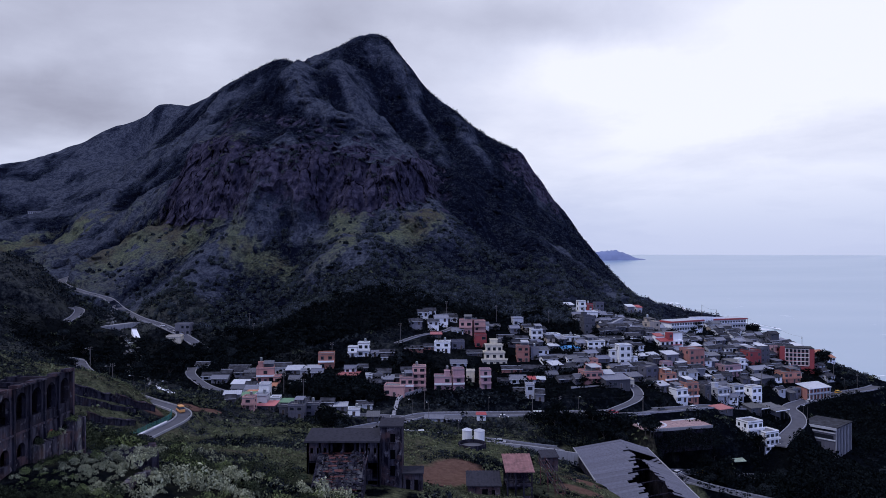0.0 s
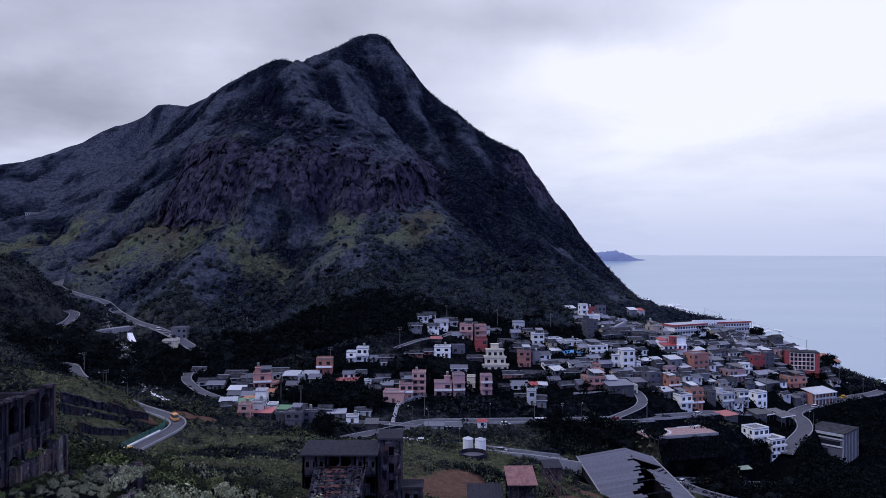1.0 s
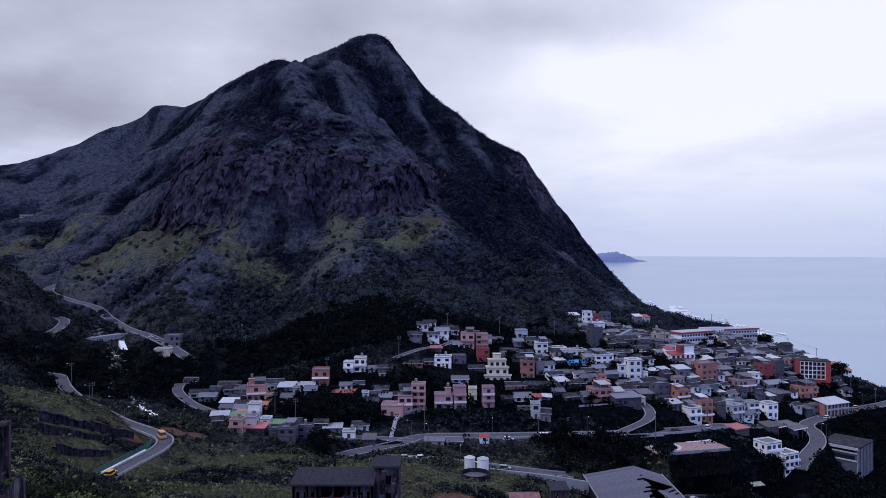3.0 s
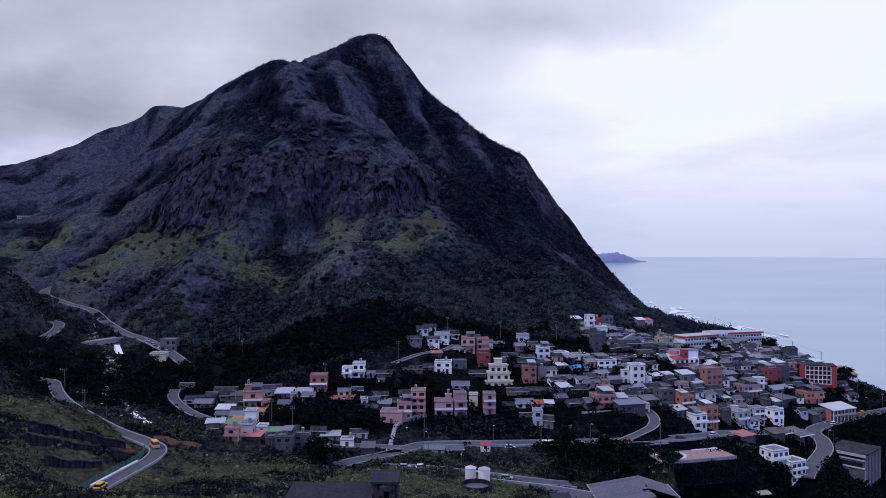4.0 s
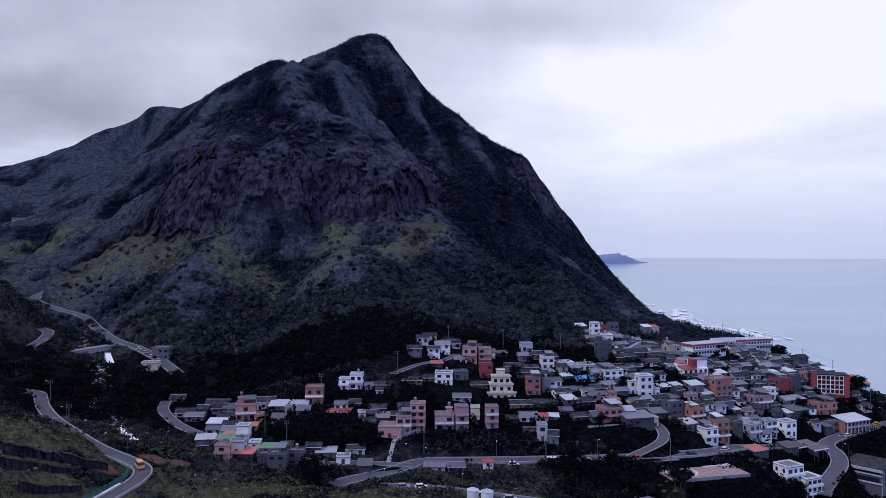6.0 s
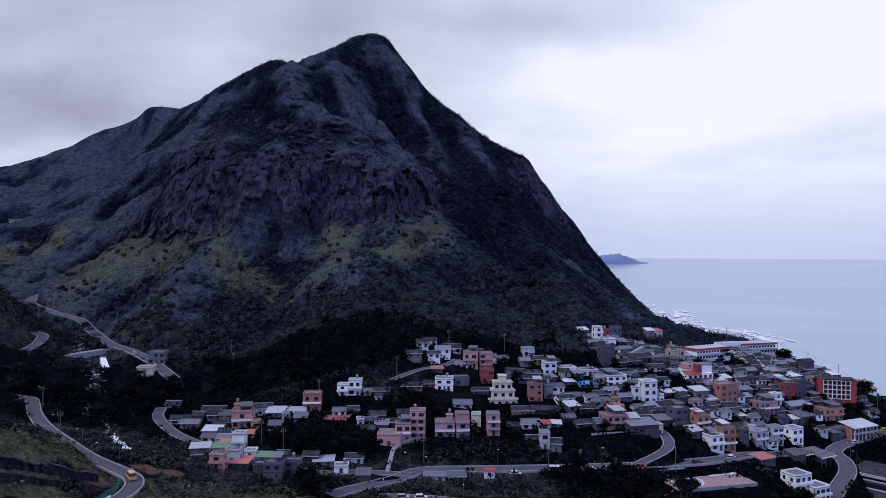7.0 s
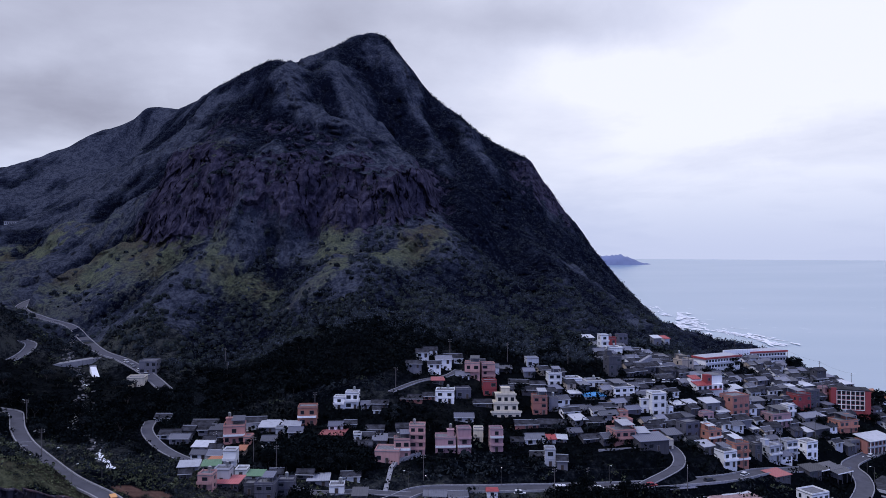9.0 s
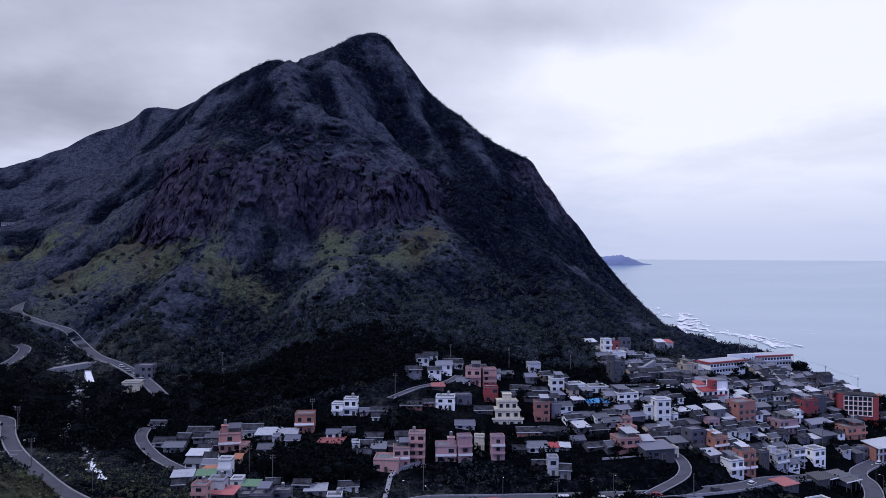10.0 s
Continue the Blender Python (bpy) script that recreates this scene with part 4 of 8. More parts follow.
def flat_house(color, x, y, z, w, d, h, rz, rng):
    n = max(1, min(5, round(h / 3.1)))
    balcony = color in ("pink", "salmon", "mauve", "cream") or (color in ("white", "orange", "pale") and rng.random() < 0.4)
    label = f"{WORDS[color]} {COUNT[n]} concrete house with flat roof" + (" and balconies" if balcony and n > 1 else "")
    ob = thing("house", label, "house", x, y, z, rz, "village houses")
    wall = WALLS[color]
    s = Soup(wall)
    s.box(-w / 2, w / 2, -d / 2, d / 2, -3.0, h)
    part("wall", s, ob)
    part("roof", Soup(ROOFS["deck"]).box(-w / 2 - 0.15, w / 2 + 0.15, -d / 2 - 0.15, d / 2 + 0.15, h, h + 0.18), ob, "grey concrete roof deck")
    p, q = 0.75, 0.16
    s = Soup(wall)
    s.box(-w / 2, w / 2, -d / 2, -d / 2 + q, h + 0.18, h + p).box(-w / 2, w / 2, d / 2 - q, d / 2, h + 0.18, h + p)
    s.box(-w / 2, -w / 2 + q, -d / 2 + q, d / 2 - q, h + 0.18, h + p).box(w / 2 - q, w / 2, -d / 2 + q, d / 2 - q, h + 0.18, h + p)
    part("parapet", s, ob)
    storey = h / n
    for k in range(1, n):
        if balcony and w > 4:
            b = Soup(WALLS["white"] if rng.random() < 0.4 else wall)
            z0 = k * storey - 0.1
            b.box(-w / 2, w / 2, -d / 2 - 1.1, -d / 2, z0, z0 + 0.15).box(-w / 2, w / 2, -d / 2 - 1.1, -d / 2 - 0.98, z0 + 0.15, z0 + 0.85)
            b.box(-w / 2, -w / 2 + 0.12, -d / 2 - 0.98, -d / 2, z0 + 0.15, z0 + 0.85).box(w / 2 - 0.12, w / 2, -d / 2 - 0.98, -d / 2, z0 + 0.15, z0 + 0.85)
            part("balcony", b, ob)
        else:
            part("ledge", Soup(wall).box(-w / 2 - 0.12, w / 2 + 0.12, -d / 2 - 0.12, d / 2 + 0.12, k * storey - 0.12, k * storey + 0.06), ob)
    openings(ob, w, d, h, n, rng)
    if n >= 2 and w > 6.5 and rng.random() < 0.25:
        px, py = rng.choice((-0.26, 0.26)) * w, 0.16 * d
        st = part("stair_house", Soup(wall).box(px - 1.3, px + 1.3, py - 1.2, py + 1.2, h + 0.18, h + 2.6).box(px - 1.5, px + 1.5, py - 1.4, py + 1.4, h + 2.6, h + 2.75), ob)
        part("water_tank", tank_mesh(), ob, "stainless steel water tank", pose(px, py, h + 2.75))
    elif rng.random() < 0.22:
        part("water_tank", tank_mesh(), ob, "stainless steel water tank", pose(rng.uniform(-0.25, 0.25) * w, 0.2 * d, h + 0.18))
    if n >= 2 and w > 6 and rng.random() < 0.4:
        # sheet-metal lean-to on the roof
        a, b = (-w / 2 + 0.4, 0.1 * w) if rng.random() < 0.5 else (-0.1 * w, w / 2 - 0.4)
        tone = rng.choice(("white", "grey", "pale", "slate", "dark", "slate"))
        s = Soup(ROOFS[tone])
        s.ribs((a - 0.3, -d / 2 + 0.3, h + 2.3), (b + 0.3, -d / 2 + 0.3, h + 2.3), (b + 0.3, d / 2 - 0.3, h + 3.0), (a - 0.3, d / 2 - 0.3, h + 3.0), 0.08)
        lean = part("roof_shed", s, ob, "sheet-metal roof over the terrace")
        for x in (a, b):
            for y, top in ((-d / 2 + 0.5, 2.25), (d / 2 - 0.5, 2.9)):
                part("post", Soup(STEEL).box(x - 0.06, x + 0.06, y - 0.06, y + 0.06, h + 0.18, h + top), lean)
        part("screen", Soup(WALLS["grey"]).box(a, b, d / 2 - 0.6, d / 2 - 0.5, h + 0.18, h + 2.7), lean)
    return ob


def gable_house(color, x, y, z, w, d, h, rz, rng):
    rise = min(1.5, 0.28 * h + 0.3)
    wall_h = max(2.1, h - rise)
    n = 2 if wall_h > 4.6 else 1
    roof = "felt" if color in ("dark", "brick", "red") else rng.choice(("felt", "felt", "slate", "grey", "felt", "slate"))
    if color == "orange":
        roof, color = "orange", "white"
    words = {"felt": "black felt", "slate": "slate-grey metal", "grey": "grey metal", "orange": "orange metal"}[roof]
    ob = thing("house", f"{WORDS[color]} {COUNT[n]} house with {words} gable roof", "house", x, y, z, rz, "village houses")
    s = Soup(WALLS[color])
    s.box(-w / 2, w / 2, -d / 2, d / 2, -3.0, wall_h)
    for side in (-1, 1):
        a = side * (w / 2 - 0.1)
        b = side * w / 2
        s.face([(b, -d / 2, wall_h), (b, d / 2, wall_h), (b, 0, wall_h + rise)][::side])
        s.face([(a, -d / 2, wall_h), (a, d / 2, wall_h), (a, 0, wall_h + rise)][::-side])
    part("wall", s, ob)
    o, t = 0.45, 0.14
    k = rise / (d / 2)
    e = wall_h - o * k + 0.12
    ridge = wall_h + rise + 0.12
    sag = rng.uniform(-0.12, 0.05)
    for side in (-1, 1):
        r = Soup(ROOFS[roof])
        c = [(-w / 2 - o, side * (d / 2 + o), e), (w / 2 + o, side * (d / 2 + o), e + sag), (w / 2 + o, 0, ridge + sag), (-w / 2 - o, 0, ridge)]
        if side > 0:
            c = [c[1], c[0], c[3], c[2]]
        if roof == "felt":
            r.slab(*c, t)
        else:
            r.ribs(*c, t)
        part("roof_slope", r, ob)
    part("ridge_cap", Soup(ROOFS["pale"] if rng.random() < 0.45 else ROOFS[roof]).beam((-w / 2 - o, 0, ridge + 0.03), (w / 2 + o, 0, ridge + sag + 0.03), 0.26), ob)
    if rng.random() < 0.65:
        part("fascia", Soup(WALLS["pale"]).beam((-w / 2 - o, -d / 2 - o - 0.06, e - 0.05), (w / 2 + o, -d / 2 - o - 0.06, e + sag - 0.05), 0.2), ob, "pale eaves board")
    openings(ob, w, d, wall_h, n, rng, skip=0.2)
    return ob


def shed_house(color, x, y, z, w, d, h, rz, rng):
    low, high = max(1.9, h - 1.2), max(2.3, h - 0.1)
    wall = {"white": "grey", "blue": "pale", "red": "pale", "green": "pale", "pale": "grey", "orange": "beige"}.get(color, "dark")
    ob = thing("house", f"low {WORDS[wall]} house with {WORDS[color]} sheet-metal roof", "house", x, y, z, rz, "village houses")
    s = Soup(WALLS[wall])
    s.hexa([(-w / 2, -d / 2, -3), (w / 2, -d / 2, -3), (w / 2, d / 2, -3), (-w / 2, d / 2, -3), (-w / 2, -d / 2, low), (w / 2, -d / 2, low), (w / 2, d / 2, high), (-w / 2, d / 2, high)])
    part("wall", s, ob)
    o = 0.5
    k = (high - low) / d
    r = Soup(ROOFS[color])
    f, b = low - o * k + 0.14, high + o * k + 0.14
    r.ribs((-w / 2 - o, -d / 2 - o, f), (w / 2 + o, -d / 2 - o, f), (w / 2 + o, d / 2 + o, b), (-w / 2 - o, d / 2 + o, b), 0.1)
    part("roof", r, ob)
    openings(ob, w, d, low, 1, rng, skip=0.25)
    return ob


def house(style, color, x, y, z, w, d, h, rz):
    rng = random.Random(int(x * 31 + y * 17 + w * 5))
    return {"F": flat_house, "G": gable_house, "M": shed_house}[style](color, x, y, z, w, d, max(h, 2.6), rz + rng.uniform(-4, 4), rng)


# ---- roads ----
def smoothed(line, step=2.5):
    """A line through the points, rounded between them."""
    p = np.array(line, float)
    p = np.vstack([2 * p[0] - p[1], p, 2 * p[-1] - p[-2]])
    out = []
    for i in range(1, len(p) - 2):
        k = max(2, int(np.hypot(*(p[i + 1] - p[i])[:2]) / step))
        for t in np.arange(k) / k:
            a, b, c, d = p[i - 1:i + 3]
            out.append(0.5 * (2 * b + (c - a) * t + (2 * a - 5 * b + 4 * c - d) * t * t + (3 * b - a - 3 * c + d) * t**3))
    out.append(p[-2])
    return np.array(out)


def ribbon(line, offset, half, lift, thick, mat):
    """A strip beside a line, with sides."""
    d = np.gradient(line[:, :2], axis=0)
    d /= np.linalg.norm(d, axis=1)[:, None] + 1e-9
    nrm = np.stack([-d[:, 1], d[:, 0]], 1)
    s = Soup(mat)
    for i in range(len(line) - 1):
        c = []
        for j, side in ((i, -1), (i + 1, -1), (i + 1, 1), (i, 1)):
            q = line[j, :2] + nrm[j] * (offset + side * half)
            c.append((q[0], q[1], line[j, 2] + lift))
        s.slab(*c, thick)
    return s


def build_roads():
    for line, width in ROADS:
        pts = smoothed(line)
        ob = thing("road", "winding grey asphalt road with pale concrete edges", "road", 0, 0, 0, kind="structure")
        part("roadway", ribbon(pts, 0, width / 2, 0.0, 0.5, ASPHALT), ob)
        for side in (-1, 1):
            part("kerb", ribbon(pts, side * (width / 2 + 0.2), 0.2, 0.45 if width > 4.2 else 0.12, 0.9, KERB), ob, "pale concrete edge wall")


build_roads()


# ---- village houses: style, colour, place, width, depth, height, turn ----
house("F", "grey", -156.1, 427.9, 99.1, 8.8, 7.4, 6.4, 5)
house("F", "cream", -154.5, 408.7, 95.7, 8.3, 7.1, 4.6, 5)
house("G", "pale", -121.1, 358.5, 90.3, 6.2, 5.0, 3.1, 0)
house("G", "pale", -110.3, 338.5, 88.4, 7.9, 6.3, 3.4, 8)
house("G", "white", -99.1, 347.1, 90.1, 9.8, 7.8, 3.7, 5)
house("F", "salmon", -83.9, 335.8, 87.5, 8.2, 7.0, 6.9, 8)
house("F", "salmon", -77.4, 332.3, 88.0, 2.9, 4.5, 2.8, -4)
house("G", "white", -78.2, 346.5, 90.1, 8.1, 6.5, 5.0, 8)
house("M", "pale", -70.5, 341.5, 90.7, 8.8, 7.0, 3.4, 0)
house("F", "pale", -65.9, 336.4, 90.4, 3.5, 4.5, 2.4, 8)
house("M", "pale", -61.2, 337.6, 91.4, 5.9, 4.7, 3.6, 8)
house("F", "orange", -56.3, 343.5, 92.8, 7.5, 6.4, 7.3, 8)
house("F", "white", -45.0, 356.3, 96.5, 4.8, 4.5, 4.9, -4)
house("F", "white", -39.7, 356.5, 96.5, 5.6, 4.7, 6.9, -4)
house("G", "pale", -34.0, 355.4, 96.7, 3.7, 4.5, 2.4, 8)
house("G", "dark", -27.9, 355.9, 97.2, 6.9, 5.5, 2.8, 3)
house("G", "white", -28.9, 352.3, 95.3, 2.9, 4.5, 2.4, 3)
house("G", "white", -44.1, 339.4, 91.7, 5.5, 4.5, 3.2, 5)
house("G", "dark", -38.7, 342.4, 91.8, 4.7, 4.5, 2.7, 8)
house("M", "brick", -44.4, 334.8, 89.7, 9.0, 7.2, 2.3, -4)
house("F", "white", -34.9, 334.3, 88.5, 3.1, 4.5, 2.8, 5)
house("G", "beige", -31.3, 335.6, 88.6, 6.1, 4.9, 2.6, 5)
house("G", "slate", -28.5, 341.8, 89.9, 7.1, 5.7, 2.8, 0)
house("G", "white", -90.7, 316.4, 86.8, 6.1, 4.8, 2.3, 0)
house("G", "cream", -84.7, 315.2, 86.8, 5.1, 4.5, 2.6, 0)
house("F", "white", -77.7, 310.2, 85.7, 4.6, 4.5, 5.8, 0)
house("M", "orange", -77.0, 322.3, 86.7, 2.6, 4.5, 2.3, 3)
house("M", "pale", -88.3, 297.8, 88.0, 6.5, 5.2, 2.3, 8)
house("G", "dark", -86.8, 290.4, 87.7, 3.7, 4.5, 2.3, 8)
house("M", "orange", -82.9, 310.3, 86.1, 5.0, 4.5, 2.3, -4)
house("F", "pink", -77.5, 284.2, 86.3, 4.8, 4.5, 4.8, 0)
house("M", "green", -83.1, 305.7, 85.9, 6.1, 4.9, 2.3, 8)
house("F", "pale", -74.4, 291.2, 86.0, 5.1, 4.5, 4.6, 0)
house("M", "brick", -71.8, 289.2, 85.4, 7.9, 6.3, 2.3, 0)
house("F", "white", -70.9, 301.2, 84.9, 4.0, 4.5, 2.3, 0)
house("M", "green", -65.8, 299.4, 84.4, 5.2, 4.5, 2.3, -4)
house("F", "slate", -58.7, 285.6, 82.7, 6.2, 5.3, 5.2, 0)
house("F", "dark", -64.4, 287.4, 83.7, 3.4, 4.5, 3.3, 8)
house("F", "slate", -53.1, 290.4, 82.6, 5.5, 4.6, 4.7, 3)
house("M", "pale", -44.4, 302.1, 82.2, 7.1, 5.7, 2.3, 8)
house("F", "white", -37.1, 296.2, 81.1, 5.0, 4.5, 2.3, 0)
house("G", "white", -34.0, 307.9, 81.6, 6.7, 5.4, 2.3, 5)
house("G", "dark", -59.4, 303.4, 83.9, 4.4, 4.5, 2.3, 5)
house("G", "dark", -49.2, 303.3, 83.7, 5.6, 4.5, 2.3, 3)
house("F", "pink", -21.8, 324.1, 83.8, 9.3, 7.9, 4.5, -4)
house("F", "pink", -16.8, 326.8, 84.4, 6.1, 5.2, 7.1, 8)
house("F", "pink", -11.0, 329.6, 84.8, 6.1, 5.2, 11.2, 0)
house("F", "mauve", -0.1, 331.6, 84.8, 7.9, 6.7, 6.3, 5)
house("F", "mauve", 7.0, 330.4, 84.9, 5.3, 4.5, 9.8, 5)
house("F", "cream", 13.2, 340.2, 87.0, 3.9, 4.5, 5.1, 0)
house("F", "mauve", 19.8, 333.4, 85.1, 5.1, 4.5, 8.8, 8)
house("G", "pale", 7.7, 352.3, 92.5, 7.8, 6.2, 3.2, 5)
house("F", "white", -0.2, 363.4, 98.0, 8.1, 6.9, 5.0, 0)
house("F", "slate", 7.4, 367.1, 99.1, 6.7, 5.7, 4.0, 8)
house("G", "brick", -14.7, 360.7, 98.5, 9.3, 7.4, 2.5, 0)
house("G", "brick", -7.0, 362.5, 99.1, 5.4, 4.5, 2.5, 8)
house("M", "brick", -3.5, 371.3, 104.4, 5.4, 4.5, 2.3, 3)
house("G", "white", 2.9, 393.0, 110.3, 9.3, 7.5, 4.4, 5)
house("F", "pink", 12.3, 380.9, 105.2, 6.9, 5.8, 7.2, 0)
house("F", "pink", 19.4, 381.8, 104.0, 6.2, 5.3, 7.8, 5)
house("G", "white", 7.6, 378.6, 105.2, 6.0, 4.8, 3.5, 8)
house("F", "red", 19.5, 371.6, 99.1, 5.9, 5.0, 6.8, 3)
house("F", "pale", 41.8, 399.7, 107.3, 5.8, 4.9, 4.5, 8)
house("M", "grey", 27.4, 391.2, 106.5, 7.5, 6.0, 2.3, -4)
house("F", "brick", 40.6, 361.8, 93.3, 6.3, 5.4, 7.8, 5)
house("F", "grey", 46.6, 363.3, 94.0, 4.0, 4.5, 6.0, 3)
house("G", "brick", 33.7, 354.0, 89.3, 9.7, 7.8, 2.3, 3)
house("G", "dark", 45.0, 354.2, 89.6, 11.5, 8.0, 2.7, -4)
house("G", "white", 35.6, 340.4, 86.1, 8.0, 6.4, 4.1, 5)
house("M", "red", 42.2, 340.3, 86.6, 4.0, 4.5, 2.3, 3)
house("M", "white", 46.9, 341.3, 86.4, 4.2, 4.5, 2.3, -4)
house("G", "dark", 28.6, 338.3, 86.1, 4.9, 4.5, 2.6, 3)
house("F", "pale", 39.4, 322.3, 82.8, 3.9, 4.5, 6.3, -4)
house("G", "grey", 43.7, 320.3, 82.0, 3.9, 4.5, 5.4, -4)
house("G", "dark", 35.0, 327.2, 83.6, 4.9, 4.5, 2.7, 0)
house("F", "white", 50.4, 384.8, 101.3, 6.2, 5.3, 5.7, 5)
house("F", "white", 59.4, 388.8, 100.8, 8.0, 6.8, 3.2, 12)
house("F", "white", 70.0, 390.2, 100.1, 8.8, 7.5, 2.6, 12)
house("F", "white", 85.7, 440.5, 109.4, 4.5, 4.5, 8.9, 12)
house("F", "red", 92.6, 449.4, 108.3, 3.4, 4.5, 7.5, 12)
house("F", "slate", 102.7, 468.7, 107.8, 5.7, 4.8, 7.5, 12)
house("F", "white", 90.3, 436.8, 108.1, 8.0, 6.8, 4.0, 12)
house("M", "white", 127.2, 483.5, 107.5, 5.0, 4.5, 5.6, 12)
house("M", "red", 134.5, 489.5, 106.8, 3.8, 4.5, 5.3, 22)
house("F", "dark", 82.6, 405.3, 102.0, 6.9, 5.8, 10.1, 12)
house("G", "dark", 101.3, 417.4, 102.1, 9.8, 7.8, 4.9, 12)
house("G", "dark", 112.4, 417.1, 100.3, 8.4, 6.7, 4.7, 22)
house("F", "beige", 127.7, 435.0, 99.8, 7.9, 6.7, 6.2, 22)
house("F", "white", 81.5, 384.5, 96.2, 10.1, 8.0, 4.8, 12)
house("M", "blue", 67.1, 378.3, 96.4, 9.5, 7.6, 2.5, 12)
house("M", "white", 58.3, 376.5, 97.7, 5.2, 4.5, 2.3, 12)
house("G", "grey", 58.6, 364.5, 93.4, 10.0, 8.0, 2.9, 12)
house("G", "dark", 70.3, 367.9, 93.5, 8.5, 6.8, 3.3, 12)
house("G", "dark", 82.3, 378.2, 94.1, 7.1, 5.7, 3.3, 12)
house("F", "white", 94.8, 373.2, 90.2, 6.7, 5.7, 10.0, 12)
house("F", "white", 88.9, 374.4, 91.1, 4.0, 4.5, 6.3, 12)
house("F", "white", 100.7, 375.3, 89.9, 2.5, 4.5, 3.6, 22)
house("M", "white", 107.0, 382.7, 91.5, 5.4, 4.5, 2.8, 22)
house("M", "pale", 113.8, 384.7, 91.4, 5.4, 4.5, 3.1, 22)
house("M", "white", 123.0, 385.6, 89.8, 7.5, 6.0, 5.3, 22)
house("M", "white", 128.1, 385.0, 87.8, 6.1, 4.9, 3.0, 22)
house("F", "brick", 137.5, 391.9, 86.8, 10.6, 8.0, 8.8, 22)
house("F", "salmon", 70.8, 340.4, 86.6, 9.2, 7.8, 5.5, 12)
house("F", "salmon", 74.5, 353.1, 89.6, 6.6, 5.6, 3.5, 12)
house("F", "salmon", 76.8, 363.4, 91.5, 3.9, 4.5, 2.6, 12)
house("M", "pale", 79.3, 341.5, 87.2, 4.5, 4.5, 4.9, 12)
house("G", "red", 86.2, 352.0, 87.6, 6.6, 5.3, 4.0, 12)
house("M", "slate", 81.3, 336.7, 85.4, 12.5, 8.0, 5.2, 12)
house("F", "cream", 87.5, 338.8, 84.2, 5.9, 5.0, 4.1, 12)
house("G", "grey", 62.1, 353.8, 90.4, 8.4, 6.7, 3.4, 12)
house("F", "slate", 102.6, 354.7, 85.7, 7.3, 6.2, 6.1, 22)
house("M", "grey", 106.3, 373.2, 88.3, 8.7, 7.0, 2.3, 22)
house("F", "mauve", 118.0, 377.0, 87.3, 5.9, 5.0, 3.3, 22)
house("F", "orange", 111.6, 353.5, 83.4, 6.9, 5.9, 5.3, 22)
house("M", "pale", 105.7, 342.7, 82.1, 5.6, 4.5, 4.3, 22)
house("F", "orange", 119.8, 345.4, 76.4, 6.7, 5.7, 9.1, 22)
house("F", "white", 112.6, 339.3, 77.8, 6.6, 5.6, 6.0, 22)
house("M", "white", 125.1, 365.5, 81.7, 3.4, 4.5, 2.3, 22)
house("G", "dark", 136.1, 382.9, 83.5, 8.1, 6.5, 4.0, 22)
house("G", "pale", 158.9, 422.4, 88.4, 7.0, 5.6, 5.1, 22)
house("G", "white", 172.5, 431.1, 88.3, 8.4, 6.8, 4.2, 22)
house("G", "grey", 166.7, 420.9, 86.2, 10.4, 8.0, 3.6, 22)
house("F", "red", 183.7, 423.5, 82.6, 8.9, 7.6, 7.6, 22)
house("F", "slate", 192.8, 429.6, 82.5, 7.0, 6.0, 8.6, 22)
house("F", "mauve", 207.2, 442.6, 83.8, 4.9, 4.5, 6.1, 22)
house("G", "orange", 243.1, 461.9, 81.0, 6.1, 4.9, 4.3, 22)
house("G", "orange", 247.6, 458.0, 78.6, 8.2, 6.6, 4.1, 22)
house("M", "white", 199.3, 450.4, 87.6, 9.1, 7.3, 3.4, 22)
house("M", "white", 187.9, 442.6, 88.9, 4.5, 4.5, 2.5, 22)
house("G", "grey", 197.5, 458.8, 90.2, 9.8, 7.9, 4.4, 22)
house("G", "grey", 215.2, 465.2, 88.5, 8.6, 6.9, 4.3, 22)
house("M", "white", 231.1, 468.9, 85.6, 10.6, 8.0, 2.9, 22)
house("G", "grey", 164.1, 408.7, 83.3, 7.7, 6.2, 3.9, 22)
house("F", "white", 171.3, 409.6, 82.0, 4.5, 4.5, 5.2, 22)
house("F", "mauve", 159.9, 398.0, 80.2, 11.3, 8.0, 5.6, 22)
house("G", "grey", 134.3, 381.9, 83.4, 10.3, 8.0, 5.2, 22)
house("G", "white", 147.2, 390.6, 82.4, 4.4, 4.5, 2.9, 22)
house("G", "grey", 181.7, 411.1, 78.6, 12.1, 8.0, 4.6, 22)
house("M", "slate", 180.2, 399.9, 74.4, 10.3, 8.0, 5.5, 22)
house("F", "orange", 199.5, 411.0, 73.9, 11.5, 8.0, 5.8, 22)
house("G", "grey", 152.9, 389.4, 79.4, 9.1, 7.3, 4.0, 22)
house("M", "white", 141.1, 380.5, 81.0, 3.8, 4.5, 2.6, 22)
house("F", "pale", 154.0, 373.1, 71.3, 6.0, 5.1, 7.8, 22)
house("F", "white", 166.2, 380.6, 70.0, 7.0, 6.0, 6.9, 22)
house("F", "pale", 141.2, 363.4, 73.3, 6.7, 5.7, 6.3, 22)
house("F", "dark", 131.8, 356.5, 76.4, 3.7, 4.5, 5.9, 22)
house("F", "grey", 198.2, 400.8, 66.4, 5.6, 4.8, 5.6, 22)
house("F", "white", 141.9, 328.4, 64.6, 8.8, 7.4, 6.7, 22)
house("F", "white", 149.1, 327.1, 58.0, 8.2, 6.9, 8.9, 22)
house("G", "pale", -3.5, 300.0, 77.6, 7.6, 6.1, 2.3, 0)
house("G", "grey", 4.2, 299.7, 77.4, 6.3, 5.1, 2.3, 5)
